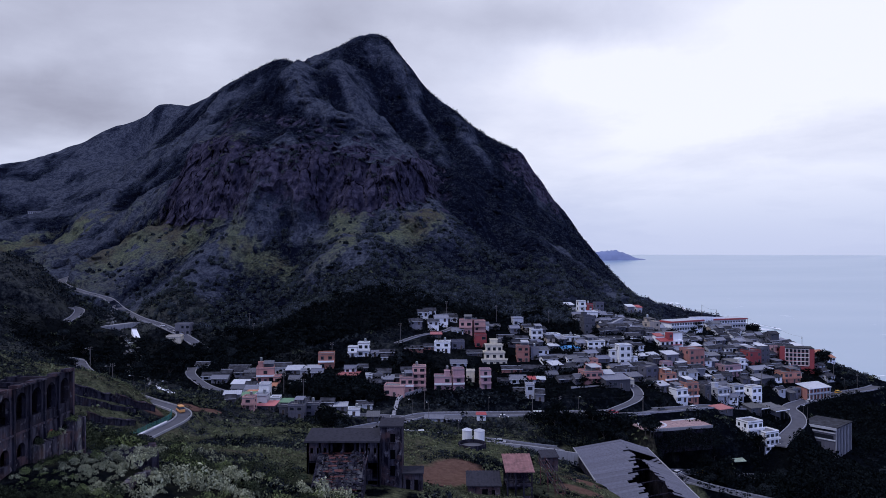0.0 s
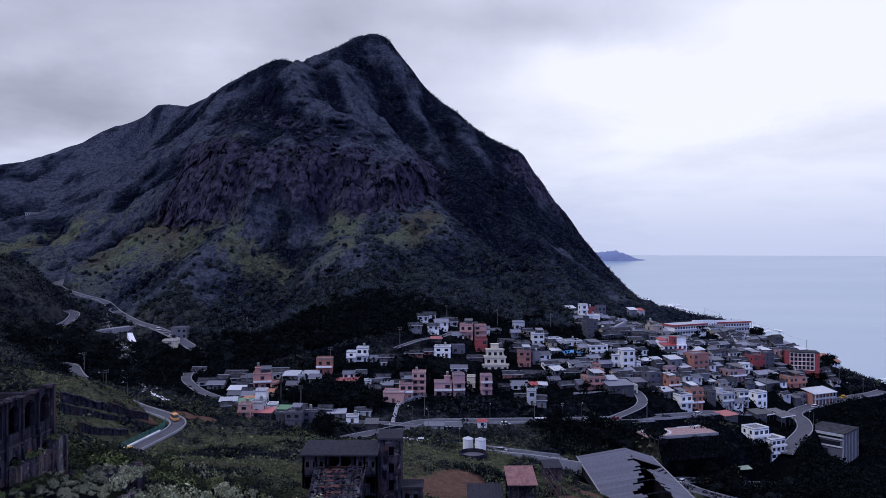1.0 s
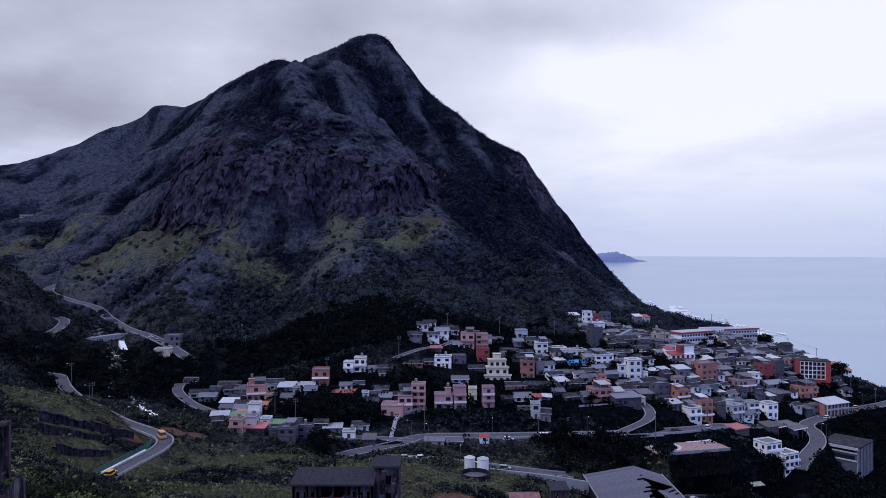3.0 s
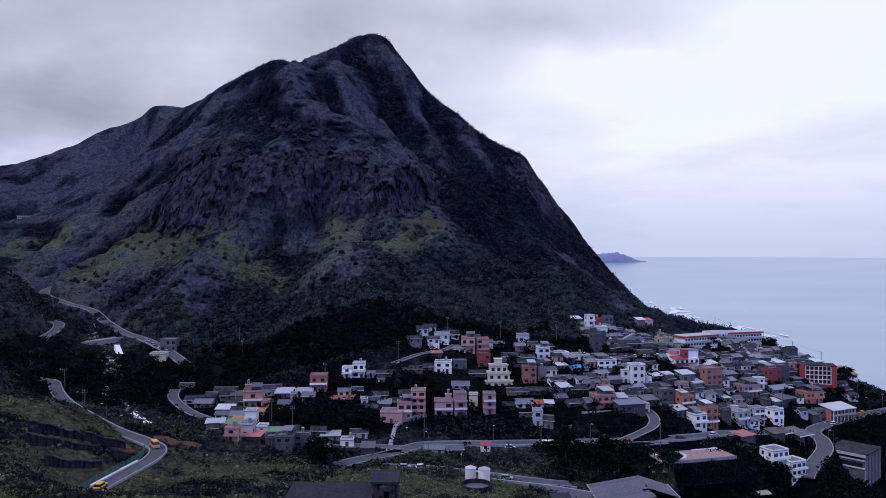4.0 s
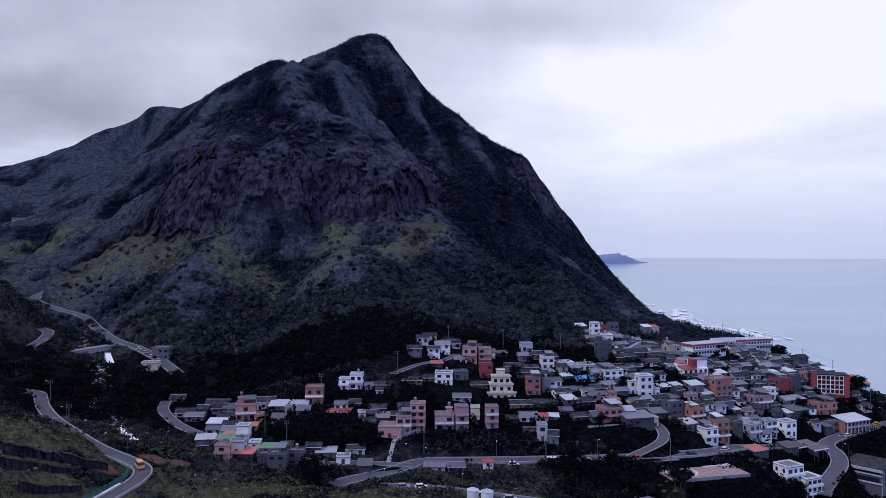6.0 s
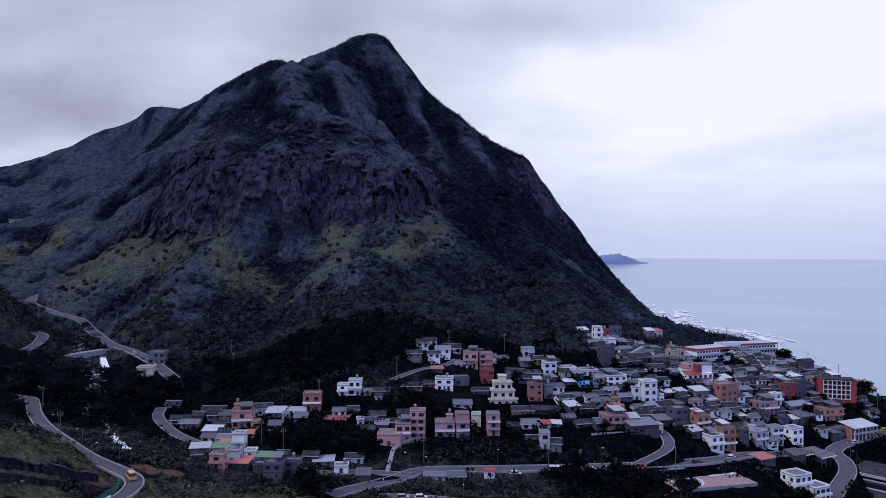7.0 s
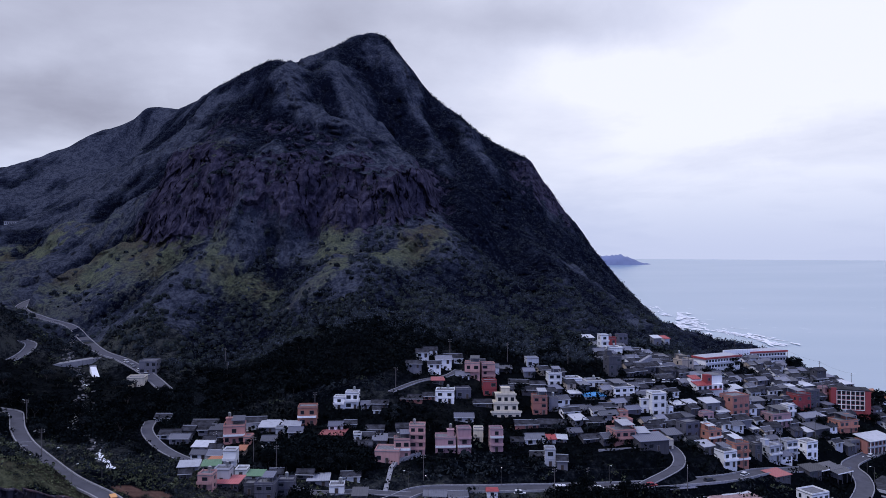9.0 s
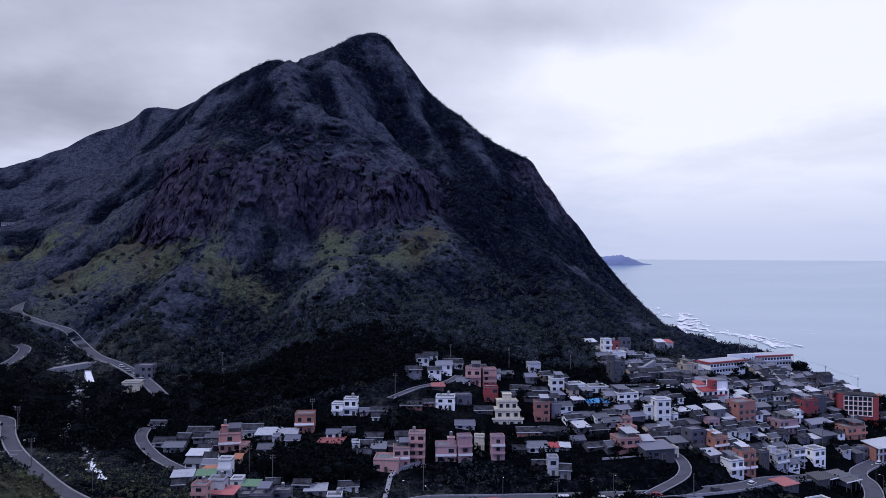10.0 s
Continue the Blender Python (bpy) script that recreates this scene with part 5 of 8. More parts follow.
house("M", "dark", 155.3, 356.3, 69.0, 6.9, 5.5, 3.7, 22)
house("M", "dark", 168.8, 365.5, 67.1, 7.3, 5.8, 3.7, 22)
house("M", "brick", 132.9, 339.0, 73.0, 8.2, 6.6, 2.3, 22)
house("G", "dark", 96.1, 399.4, 98.6, 7.6, 6.1, 3.0, 12)
house("G", "dark", 107.9, 408.3, 99.3, 9.6, 7.7, 3.3, 12)
house("G", "grey", 118.1, 406.0, 97.4, 6.3, 5.0, 3.2, 22)
house("G", "dark", 124.6, 397.4, 93.8, 7.0, 5.6, 2.4, 22)
house("G", "dark", 139.9, 396.7, 88.2, 7.7, 6.2, 3.5, 22)
house("G", "dark", 215.7, 465.2, 93.4, 6.7, 5.3, 3.7, 22)
house("G", "grey", 184.9, 447.1, 91.0, 8.5, 6.8, 3.4, 22)
house("G", "dark", 210.5, 427.7, 77.4, 7.6, 6.1, 3.1, 22)
house("G", "dark", 198.5, 422.6, 79.0, 7.5, 6.0, 3.7, 22)
house("G", "dark", 80.4, 394.4, 99.3, 7.5, 6.0, 2.4, 12)
house("G", "dark", 33.7, 381.8, 101.4, 9.1, 7.3, 2.7, -4)
house("G", "dark", 15.8, 364.3, 95.8, 7.9, 6.3, 2.3, 5)
house("G", "slate", 52.7, 345.5, 87.9, 5.4, 4.5, 3.0, 12)
house("G", "dark", 58.1, 341.4, 86.6, 7.4, 6.0, 2.7, 12)


def fill_village():
    """Small old houses packed into the gaps between the larger ones."""
    rng = random.Random(77)
    taken = [(ob.location.x, ob.location.y, 4.2) for ob in scene.objects if ob.parent is None and ob.name.startswith("house")]
    taken += [(217, 436, 12), (154, 457, 13), (198, 497, 13), (128, 404, 9), (211, 403, 10), (110, 404, 12), (25, 362, 8), (118, 408, 8)]
    # blocks: centre, half sizes, turn, tries
    for bx, by, hx, hy, rz, tries in ((150, 400, 60, 45, 24, 900), (90, 365, 45, 28, 18, 420), (205, 455, 30, 28, 25, 300), (30, 375, 45, 16, 6, 160), (-60, 332, 45, 12, 2, 110), (110, 440, 30, 20, 20, 120), (-50, 297, 30, 5, 0, 30)):
        for _ in range(tries):
            x, y = bx + rng.uniform(-hx, hx), by + rng.uniform(-hy, hy)
            w, d, h = rng.uniform(4.4, 8.0), rng.uniform(4.2, 5.6), rng.uniform(2.6, 3.7)
            if (y < 322 + 0.28 * max(0, x - 60) and x > -20) or (x > 150 and y < 392):
                continue
            if ((x + 48) / 25) ** 2 + ((y - 317) / 14) ** 2 < 1 or any(math.hypot(x - a, y - b) < r + 0.36 * w for a, b, r in taken):
                continue
            near_road = False
            for line, width in ROADS:
                if to_road(np.array([x]), np.array([y]), line)[0][0] < width / 2 + 0.62 * w:
                    near_road = True
            if near_road:
                continue
            taken.append((x, y, 0.42 * w))
            kind = rng.choice("GGGGGGGM")
            color = rng.choice(("dark", "grey", "slate", "dark", "pale", "white", "white", "beige")) if kind == "G" else rng.choice(("white", "grey", "pale", "slate", "dark"))
            if x < 0:
                color = rng.choice(("dark", "slate", "dark", "grey", "white"))
            house(kind, color, x, y, height(x, y) - 0.1, w, d, h, rz)


fill_village()


# ---- buildings with a shape of their own ----
def tier_house():
    """Cream house whose three storeys step back like a cake."""
    x, y = 25.9, 362.5
    ob = thing("house", "cream stepped house of three tiers with terrace parapets", "house", x, y, 91.2, 2, "village houses")
    wall = WALLS["cream"]
    z = 0.0
    for k, (w, d) in enumerate(((12.6, 9.5), (10.2, 8.0), (8.2, 6.6))):
        part("storey", Soup(wall).box(-w / 2, w / 2, -d / 2, d / 2, z - (3 if k == 0 else 0), z + 3.4), ob)
        part("terrace", Soup(wall).box(-w / 2 - 0.4, w / 2 + 0.4, -d / 2 - 0.4, d / 2 + 0.4, z + 3.4, z + 3.6), ob)
        s = Soup(wall)
        a, b = w / 2 + 0.4, d / 2 + 0.4
        s.box(-a, a, -b, -b + 0.15, z + 3.6, z + 4.3)
        part("parapet", s, ob)
        for i in range(3 if k else 4):
            n = 3 if k else 4
            part("window", window_mesh(1.5, 1.6), ob, "", pose(-w / 2 + (i + 0.5) * w / n, -d / 2, z + 0.9))
        for side in (-1, 1):
            part("window", window_mesh(1.2, 1.5), ob, "", pose(side * w / 2, 0, z + 0.9, 0, 0, 90 * side))
        z += 3.6
    part("stair_house", Soup(wall).box(-1.8, 1.8, -1.6, 1.8, z, z + 2.6).box(-2.0, 2.0, -1.8, 2.0, z + 2.6, z + 2.75), ob)


def hotel():
    """Dark red block behind a white grid of fins."""
    w, d, h = 18.4, 10.0, 10.6
    ob = thing("hotel", "dark red four-storey block with white window grid", "building", 217.2, 437.0, 79.6, -17)
    red = WALLS["red"]
    part("wall", Soup(red).box(-w / 2, w / 2, -d / 2, d / 2, -4, h), ob)
    part("roof", Soup(ROOFS["felt"]).box(-w / 2 - 0.4, w / 2 + 0.4, -d / 2 - 0.6, d / 2 + 0.4, h, h + 0.5), ob, "black flat roof slab")
    part("end_pier", Soup(red).box(-w / 2 - 0.3, -w / 2 + 2.4, -d / 2 - 0.7, -d / 2, -4, h + 1.2), ob, "plain dark red end pier")
    part("end_pier", Soup(red).box(w / 2 - 2.4, w / 2 + 0.3, -d / 2 - 0.7, -d / 2, -4, h), ob, "plain dark red end pier")
    for i in range(7):
        x = -w / 2 + 2.6 + i * (w - 5.2) / 6
        part("fin", Soup(WALLS["white"]).box(x - 0.12, x + 0.12, -d / 2 - 0.6, -d / 2, 0.5, h - 0.2), ob, "white vertical fin")
        if i < 6:
            for k in range(4):
                part("window", window_mesh(1.5, 1.7), ob, "", pose(x + 1.19, -d / 2, 0.9 + 2.5 * k))
    for k in range(5):
        z = 0.4 + k * 2.5
        part("band", Soup(WALLS["white"]).box(-w / 2 + 2.45, w / 2 - 2.45, -d / 2 - 0.45, -d / 2, z - 0.1, z + 0.12), ob, "white floor band")


def school_wing(x, y, z, w, d, h, rz):
    ob = thing("school_wing", "long white school wing with red roof edge", "school", x, y, z, rz, "school wings")
    part("wall", Soup(WALLS["white"]).box(-w / 2, w / 2, -d / 2, d / 2, -4, h), ob)
    part("roof", Soup(ROOFS["pale"]).ribs((-w / 2, -d / 2, h + 0.3), (w / 2, -d / 2, h + 0.3), (w / 2, d / 2, h + 1.0), (-w / 2, d / 2, h + 1.0), 0.3), ob, "pale metal roof")
    part("eave", Soup(ROOFS["red"]).box(-w / 2 - 0.8, w / 2 + 0.8, -d / 2 - 1.0, -d / 2, h - 0.3, h + 0.7), ob, "red roof edge")
    part("eave", Soup(ROOFS["red"]).box(-w / 2 - 0.8, -w / 2, -d / 2, d / 2 + 0.6, h - 0.3, h + 0.7), ob, "red roof edge")
    n = int(w / 2.2)
    for k in range(2):
        for i in range(n):
            part("window", window_mesh(1.5, 1.3), ob, "", pose(-w / 2 + (i + 0.5) * w / n, -d / 2, 0.9 + k * 3.0))
    part("gallery", Soup(WALLS["pale"]).box(-w / 2, w / 2, -d / 2 - 0.9, -d / 2, 2.7, 3.5), ob)


def red_white_hall():
    ob = thing("community_hall", "white hall with red roof slabs and red tower", "hall", 128.0, 404.0, 94.0, 18)
    part("wall", Soup(WALLS["white"]).box(-7.5, 7.5, -4, 4, -4, 5.2), ob)
    part("wall", Soup(WALLS["white"]).box(1.5, 8.5, -2, 5, 5.2, 9.0), ob)
    part("tower", Soup(WALLS["red"]).box(-1.6, 1.4, -3.2, 0.2, 5.2, 9.6), ob, "red stair tower")
    part("roof", Soup(ROOFS["red"]).ribs((-8, -4.8, 5.0), (0.5, -4.8, 5.0), (0.5, 0.5, 6.4), (-8, 0.5, 6.4), 0.2), ob, "red metal roof")
    part("roof", Soup(ROOFS["red"]).ribs((-7.6, -0.2, 7.4), (-2.2, -0.2, 7.4), (-2.2, 4.4, 8.6), (-7.6, 4.4, 8.6), 0.2), ob, "red metal roof")
    part("wall", Soup(WALLS["white"]).box(-7.4, -2.4, 0, 4, 5.2, 7.4), ob)
    part("canopy", Soup(ROOFS["red"]).box(-1.6, 6.0, -5.4, -4.0, 2.6, 2.9), ob, "red canopy")
    for i in range(5):
        part("window", window_mesh(1.5, 1.5), ob, "", pose(-6 + 3 * i, -4, 2.9))
    part("window", window_mesh(1.2, 1.4), ob, "", pose(-0.1, -3.2, 6.8))
    part("roof_deck", Soup(ROOFS["deck"]).box(1.3, 8.7, -2.2, 5.2, 9.0, 9.25), ob)


def factory():
    ob = thing("factory", "abandoned grey concrete works with dark flat roof", "factory", 195.8, 362.5, 51.0, -48)
    w, d, h = 16.0, 21.0, 11.0
    part("wall", Soup(WALLS["slate"]).box(-w / 2, w / 2, -d / 2, d / 2, -9, h), ob)
    part("roof", Soup(ROOFS["felt"]).box(-w / 2 - 0.7, w / 2 + 0.7, -d / 2 - 0.7, d / 2 + 0.7, h, h + 0.6), ob, "dark felt roof slab")
    part("roof_edge", Soup(WALLS["pale"]).box(-w / 2 - 0.9, w / 2 + 0.9, -d / 2 - 1.0, -d / 2 - 0.7, h - 0.6, h + 0.6), ob, "pale concrete roof edge")
    for k in range(2):
        part("ledge", Soup(WALLS["pale"]).box(-w / 2 - 0.2, w / 2 + 0.2, -d / 2 - 0.5, -d / 2, 4.9 + 3.6 * k, 5.5 + 3.6 * k), ob, "pale window ledge")
        part("window_band", Soup(GLASS).box(-w / 2 + 0.8, w / 2 - 0.8, -d / 2 - 0.06, -d / 2, 5.6 + 3.6 * k, 7.6 + 3.2 * k), ob, "dark broken window band")
    # dark sheet on the wall stands in for the gateway's shaded inside
    part("gateway", Soup(GLASS).box(-2, 1.5, -d / 2 - 0.06, -d / 2, 0, 3.6), ob, "dark sheet standing in for the shaded gateway")
    for i in range(11):
        y = -d / 2 + 0.4 + i * (d - 0.8) / 10
        part("pilaster", Soup(CONCRETE).box(w / 2, w / 2 + 0.5, y - 0.3, y + 0.3, -9, h), ob, "stained concrete pilaster")
        if i < 10:
            for k in range(2):
                part("window", window_mesh(1.2, 2.2), ob, "", pose(w / 2, y + 0.96, 2.2 + 4.6 * k, 0, 0, 90))


def white_hall():
    ob = thing("market_hall", "brown hall with white roof and arcade by the road", "hall", 210.6, 403.0, 66.3, 24)
    w, d, h = 17.0, 8.5, 6.4
    part("wall", Soup(WALLS["brick"]).box(-w / 2, w / 2, -d / 2 + 1.6, d / 2, -3, h), ob)
    part("roof", Soup(ROOFS["white"]).ribs((-w / 2 - 0.6, -d / 2 - 0.4, h), (w / 2 + 0.6, -d / 2 - 0.4, h), (w / 2 + 0.6, d / 2 + 0.5, h + 1.8), (-w / 2 - 0.6, d / 2 + 0.5, h + 1.8), 0.25), ob, "white sheet-metal roof")
    part("gallery", Soup(WALLS["grey"]).box(-w / 2, w / 2, -d / 2, -d / 2 + 1.6, 2.9, 3.2), ob)
    part("rail", Soup(WALLS["pale"]).box(-w / 2, w / 2, -d / 2, -d / 2 + 0.12, 3.2, 4.0), ob)
    for i in range(7):
        x = -w / 2 + 0.25 + i * (w - 0.5) / 6
        part("column", Soup(WALLS["pale"]).box(x - 0.2, x + 0.2, -d / 2, -d / 2 + 0.4, -3, h - 0.1), ob)
        if i < 6:
            part("window", window_mesh(1.5, 1.6), ob, "", pose(x + 1.4, -d / 2 + 1.6, 3.9))
            part("door", door_mesh(1.6, 2.3), ob, "", pose(x + 1.4, -d / 2 + 1.6, 0))


tier_house()
hotel()
school_wing(154.0, 457.0, 98.6, 27.0, 9.0, 6.0, 27)
school_wing(198.0, 497.0, 96.0, 27.0, 9.0, 6.2, 18)
red_white_hall()
factory()
white_hall()


# ---- the smelter ruins ----
def arch_bay(soup, y0, bay, z0, z1, half, sill, spring, x0, x1):
    """Wall along y with one round-headed opening right through it."""
    mid, y1 = y0 + bay / 2, y0 + bay
    soup.box(x0, x1, y0, mid - half, z0, z1).box(x0, x1, mid + half, y1, z0, z1)
    if sill > z0:
        soup.box(x0, x1, mid - half, mid + half, z0, sill)
    n = 8
    for i in range(n):
        a, b = math.pi * (1 - i / n), math.pi * (1 - (i + 1) / n)
        ya, yb, za, zb = mid + half * math.cos(a), mid + half * math.cos(b), spring + half * math.sin(a), spring + half * math.sin(b)
        soup.hexa([(x0, ya, za), (x1, ya, za), (x1, yb, zb), (x0, yb, zb), (x0, ya, z1), (x1, ya, z1), (x1, yb, z1), (x0, yb, z1)])


def arcade_ruin():
    ob = thing("arcade_ruin", "roofless blackened concrete ruin with two rows of arched openings", "ruin", 0, 0, 0)
    x0, x1, bay = -61.6, -60.9, 3.9
    rng = random.Random(3)
    for i in range(9):
        y0 = 81.0 + bay * i
        s = Soup(RUIN_PALE)
        arch_bay(s, y0, bay, 117.0, 123.6, 1.0, 119.6 + 0.2 * (i % 3), 121.2, x0, x1)
        part("lower_bay", s, ob)
        s = Soup(RUIN_MAT if i > 4 else RUIN_PALE)
        arch_bay(s, y0, bay, 123.9, 130.3, 1.25, 125.4, 128.2, x0, x1)
        part("upper_bay", s, ob)
        part("pilaster", Soup(RUIN_MAT).box(x1, x1 + 0.28, y0 - 0.2, y0 + 0.2, 117.0, 130.3), ob)
    part("pilaster", Soup(RUIN_PALE).box(x1, x1 + 0.45, 115.9, 116.4, 117.0, 130.3), ob)
    part("string_course", Soup(RUIN_PALE).box(x0, x1 + 0.25, 81, 116.2, 123.6, 123.9), ob)
    for i in range(18):
        if rng.random() < 0.8:
            y = 81 + 1.97 * i
            part("coping", Soup(RUIN_PALE).box(x0 - 0.15, x1 + 0.5, y, y + 1.9, 130.3, 130.6 + rng.uniform(-0.1, 0.15)), ob)
    # floor and top slabs added to darken the inside behind the arches
    part("floor_slab", Soup(RUIN_MAT).box(-69, x0, 81, 115.5, 123.4, 123.8), ob)
    part("roof_slab", Soup(RUIN_MAT).box(-69, x0, 96, 115.5, 129.0, 129.3), ob)
    part("end_wall", Soup(RUIN_MAT).box(-69, x0, 115.5, 116.2, 117, 129.4), ob)
    part("back_wall", Soup(RUIN_MAT).box(-69.6, -69, 81, 116.2, 117, 129.6), ob)
    for i in range(6):
        y = 86 + 5.2 * i
        part("cross_beam", Soup(RUIN_MAT).box(-69, x0, y - 0.25, y + 0.25, 129.4, 130.0), ob)
    # brick patch and streaked buttresses at the foot
    part("brick_patch", Soup(BRICK_OLD).box(x1 - 0.5, x1 - 0.06, 109.2, 111.3, 119.6, 122.3), ob, "arch bricked up in bare red brick")
    # streaked lower wall along the foot, with a taller stretch at its far end
    for i in range(10):
        y = 104.6 + 1.36 * i
        h = (121.3 if i < 7 else 122.6) + rng.uniform(-0.15, 0.15)
        part("foot_wall", Soup(RUIN_PALE if i % 4 else CONCRETE_OLD).hexa([(-60.5, y, 112), (-59.4, y, 112), (-59.4, y + 1.34, 112), (-60.5, y + 1.34, 112), (-60.5, y, h), (-59.5, y, h - 0.2), (-59.5, y + 1.34, h - 0.25), (-60.5, y + 1.34, h)]), ob, "rain-streaked lower wall")


def ruin_terrace():
    """Grown-over platform held by an old wall, with a stepped stub of masonry below it."""
    ob = thing("ruin_terrace", "overgrown masonry platform with broken front wall", "ruin", -52.4, 115.8, 112.0, 27)
    rng = random.Random(6)
    part("fill", Soup(RUIN_MAT).box(-6.0, 5.2, 0.7, 6.0, -2, 4.2), ob)
    for i in range(8):
        x = -6.0 + i * 1.45
        part("block", Soup(RUIN_MAT if i < 6 else RUIN_PALE).box(x, x + 1.42, 0.0, 0.7, -2, 4.4 + rng.uniform(-0.25, 0.2)), ob)
    part("end_pier", Soup(RUIN_PALE).box(4.4, 5.6, -0.5, 6.0, -3, 4.6), ob)
    ob = thing("broken_wall", "stepped stub of broken masonry with open cells", "ruin", -46.4, 107.5, 113.4, 98, "broken walls")
    for i in range(7):
        x = -6.0 + i * 1.75
        part("block", Soup(RUIN_PALE if i % 2 else CONCRETE_OLD).box(x, x + 1.5, -0.7, 0.4, -2, 3.3 - 0.3 * i + rng.uniform(-0.3, 0.3)), ob)
        part("course", Soup(RUIN_MAT).box(x - 0.2, x + 1.7, -0.5, 0.3, -2, 2.0 - 0.25 * i), ob)


def broken_wall(x, y, rz, w, d, h, seed):
    """An old wall that follows the slope, lower and more ragged towards its end."""
    rng = random.Random(seed)
    z = height(x, y)
    ob = thing("broken_wall", "overgrown stretch of old concrete terrace wall", "ruin", x, y, z, rz, "broken walls")
    n = max(4, int(w / 1.6))
    ca, sa = math.cos(radians(rz)), math.sin(radians(rz))
    xs = np.linspace(-w / 2, w / 2, n + 1)
    base = ground(x + ca * xs, y + sa * xs) - z
    tops = [base[i] + h * (1 - 0.45 * i / n) + rng.uniform(-0.18, 0.1) * h for i in range(n + 1)]
    for i in range(n):
        a, b = xs[i], xs[i + 1]
        part("block", Soup(RUIN_MAT).hexa([(a, -d / 2, base[i] - 2), (b, -d / 2, base[i + 1] - 2), (b, d / 2, base[i + 1] - 2), (a, d / 2, base[i] - 2), (a, -d / 2 + 0.1, tops[i]), (b, -d / 2 + 0.1, tops[i + 1]), (b, d / 2, tops[i + 1] + 0.1), (a, d / 2, tops[i] + 0.1)]), ob)
        if h > 2.2 and w > 10:
            part("coping", Soup(RUIN_PALE).hexa([(a, -d / 2 - 0.2, tops[i]), (b, -d / 2 - 0.2, tops[i + 1]), (b, d / 2 + 0.2, tops[i + 1] + 0.1), (a, d / 2 + 0.2, tops[i] + 0.1), (a, -d / 2 - 0.2, tops[i] + 0.3), (b, -d / 2 - 0.2, tops[i + 1] + 0.3), (b, d / 2 + 0.2, tops[i + 1] + 0.4), (a, d / 2 + 0.2, tops[i] + 0.4)]), ob)


def smelter():
    ob = thing("smelter_ruin", "derelict grey concrete smelter block with long flat roof", "ruin", -24.0, 175.5, 90.9, 0)
    w, d, h = 17.6, 9.5, 13.0
    s = Soup(RUIN_MAT)
    part("back_wall", Soup(RUIN_MAT).box(-w / 2, w / 2, d / 2 - 0.4, d / 2, -4, h), ob)
    part("side_wall", Soup(RUIN_MAT).box(-w / 2, -w / 2 + 0.4, -d / 2, d / 2 - 0.4, -4, h), ob)
    part("side_wall", Soup(RUIN_MAT).box(w / 2 - 0.4, w / 2, -d / 2, d / 2 - 0.4, -4, h), ob)
    part("roof", Soup(ROOFS["ruin"]).hexa([(-w / 2 - 0.6, -d / 2 - 0.6, h - 0.1), (w / 2, -d / 2 - 0.6, h - 0.1), (w / 2, d / 2 + 0.4, h + 0.5), (-w / 2 - 0.6, d / 2 + 0.4, h + 0.5), (-w / 2 - 0.6, -d / 2 - 0.6, h + 0.3), (w / 2, -d / 2 - 0.6, h + 0.3), (w / 2, d / 2 + 0.4, h + 0.9), (-w / 2 - 0.6, d / 2 + 0.4, h + 0.9)]), ob, "weathered concrete roof slab")
    # front: upper panels with small openings, broken middle, lower floors open
    for a, b in ((-w / 2 + 0.4, -w / 2 + 5.2), (w / 2 - 5.0, w / 2 - 0.4)):
        s = Soup(RUIN_PALE)
        s.box(a, b, -d / 2, -d / 2 + 0.35, h - 4.6, h - 2.9).box(a, b, -d / 2, -d / 2 + 0.35, h - 1.5, h - 0.1)
        n = 3
        for i in range(n + 1):
            c = a + (b - a) * i / n
            s.box(max(a, c - 0.45), min(b, c + 0.45), -d / 2, -d / 2 + 0.35, h - 2.9, h - 1.5)
        part("front_panel", s, ob)
    for i in range(7):
        x = -w / 2 + 0.3 + i * (w - 0.6) / 6
        part("column", Soup(RUIN_MAT).box(x - 0.25, x + 0.25, -d / 2, -d / 2 + 0.5, -4, h - 0.1), ob)
    for k in range(2):
        part("floor_slab", Soup(RUIN_MAT).box(-w / 2 + 0.4, w / 2 - 0.4, -d / 2 + 0.1, d / 2 - 0.4, 3.6 + 4.3 * k, 3.95 + 4.3 * k), ob)
    part("front_panel", Soup(RUIN_PALE).box(w / 2 - 4.6, w / 2 - 1.8, -d / 2 - 0.05, -d / 2 + 0.3, 3.9, 6.4).box(w / 2 - 4.6, w / 2 - 0.6, -d / 2 - 0.05, -d / 2 + 0.3, 0, 2.6), ob)

    tw = thing("ruin_tower", "tall windowed concrete stair tower of the smelter ruin", "tower", -12.7, 177.0, 90.8, 0)
    part("shaft", Soup(RUIN_PALE).box(-2.75, 2.75, -3.2, 3.2, -4, 16.0), tw)
    part("roof", Soup(ROOFS["ruin"]).hexa([(-3.0, -3.5, 15.9), (3.0, -3.5, 15.9), (3.0, 3.5, 16.3), (-3.0, 3.5, 16.3), (-3.0, -3.5, 16.3), (3.0, -3.5, 16.3), (3.0, 3.5, 16.7), (-3.0, 3.5, 16.7)]), tw)
    for k in range(3):
        part("opening", Soup(VOID, RUIN_MAT).box(-0.2, 1.0, -3.26, -3.2, 4.0 + 4.1 * k, 6.4 + 3.9 * k).box(-0.4, 1.2, -3.4, -3.2, 3.8 + 4.1 * k, 4.0 + 4.1 * k, 1), tw, "black panel standing in for a shaded window opening")

    an = thing("ruin_annex", "small flat-roofed concrete annex with two doorways", "ruin", -7.4, 176.5, 90.6, 0)
    part("wall", Soup(RUIN_PALE).box(-2.4, 2.4, -2.6, 2.6, -4, 4.6), an)
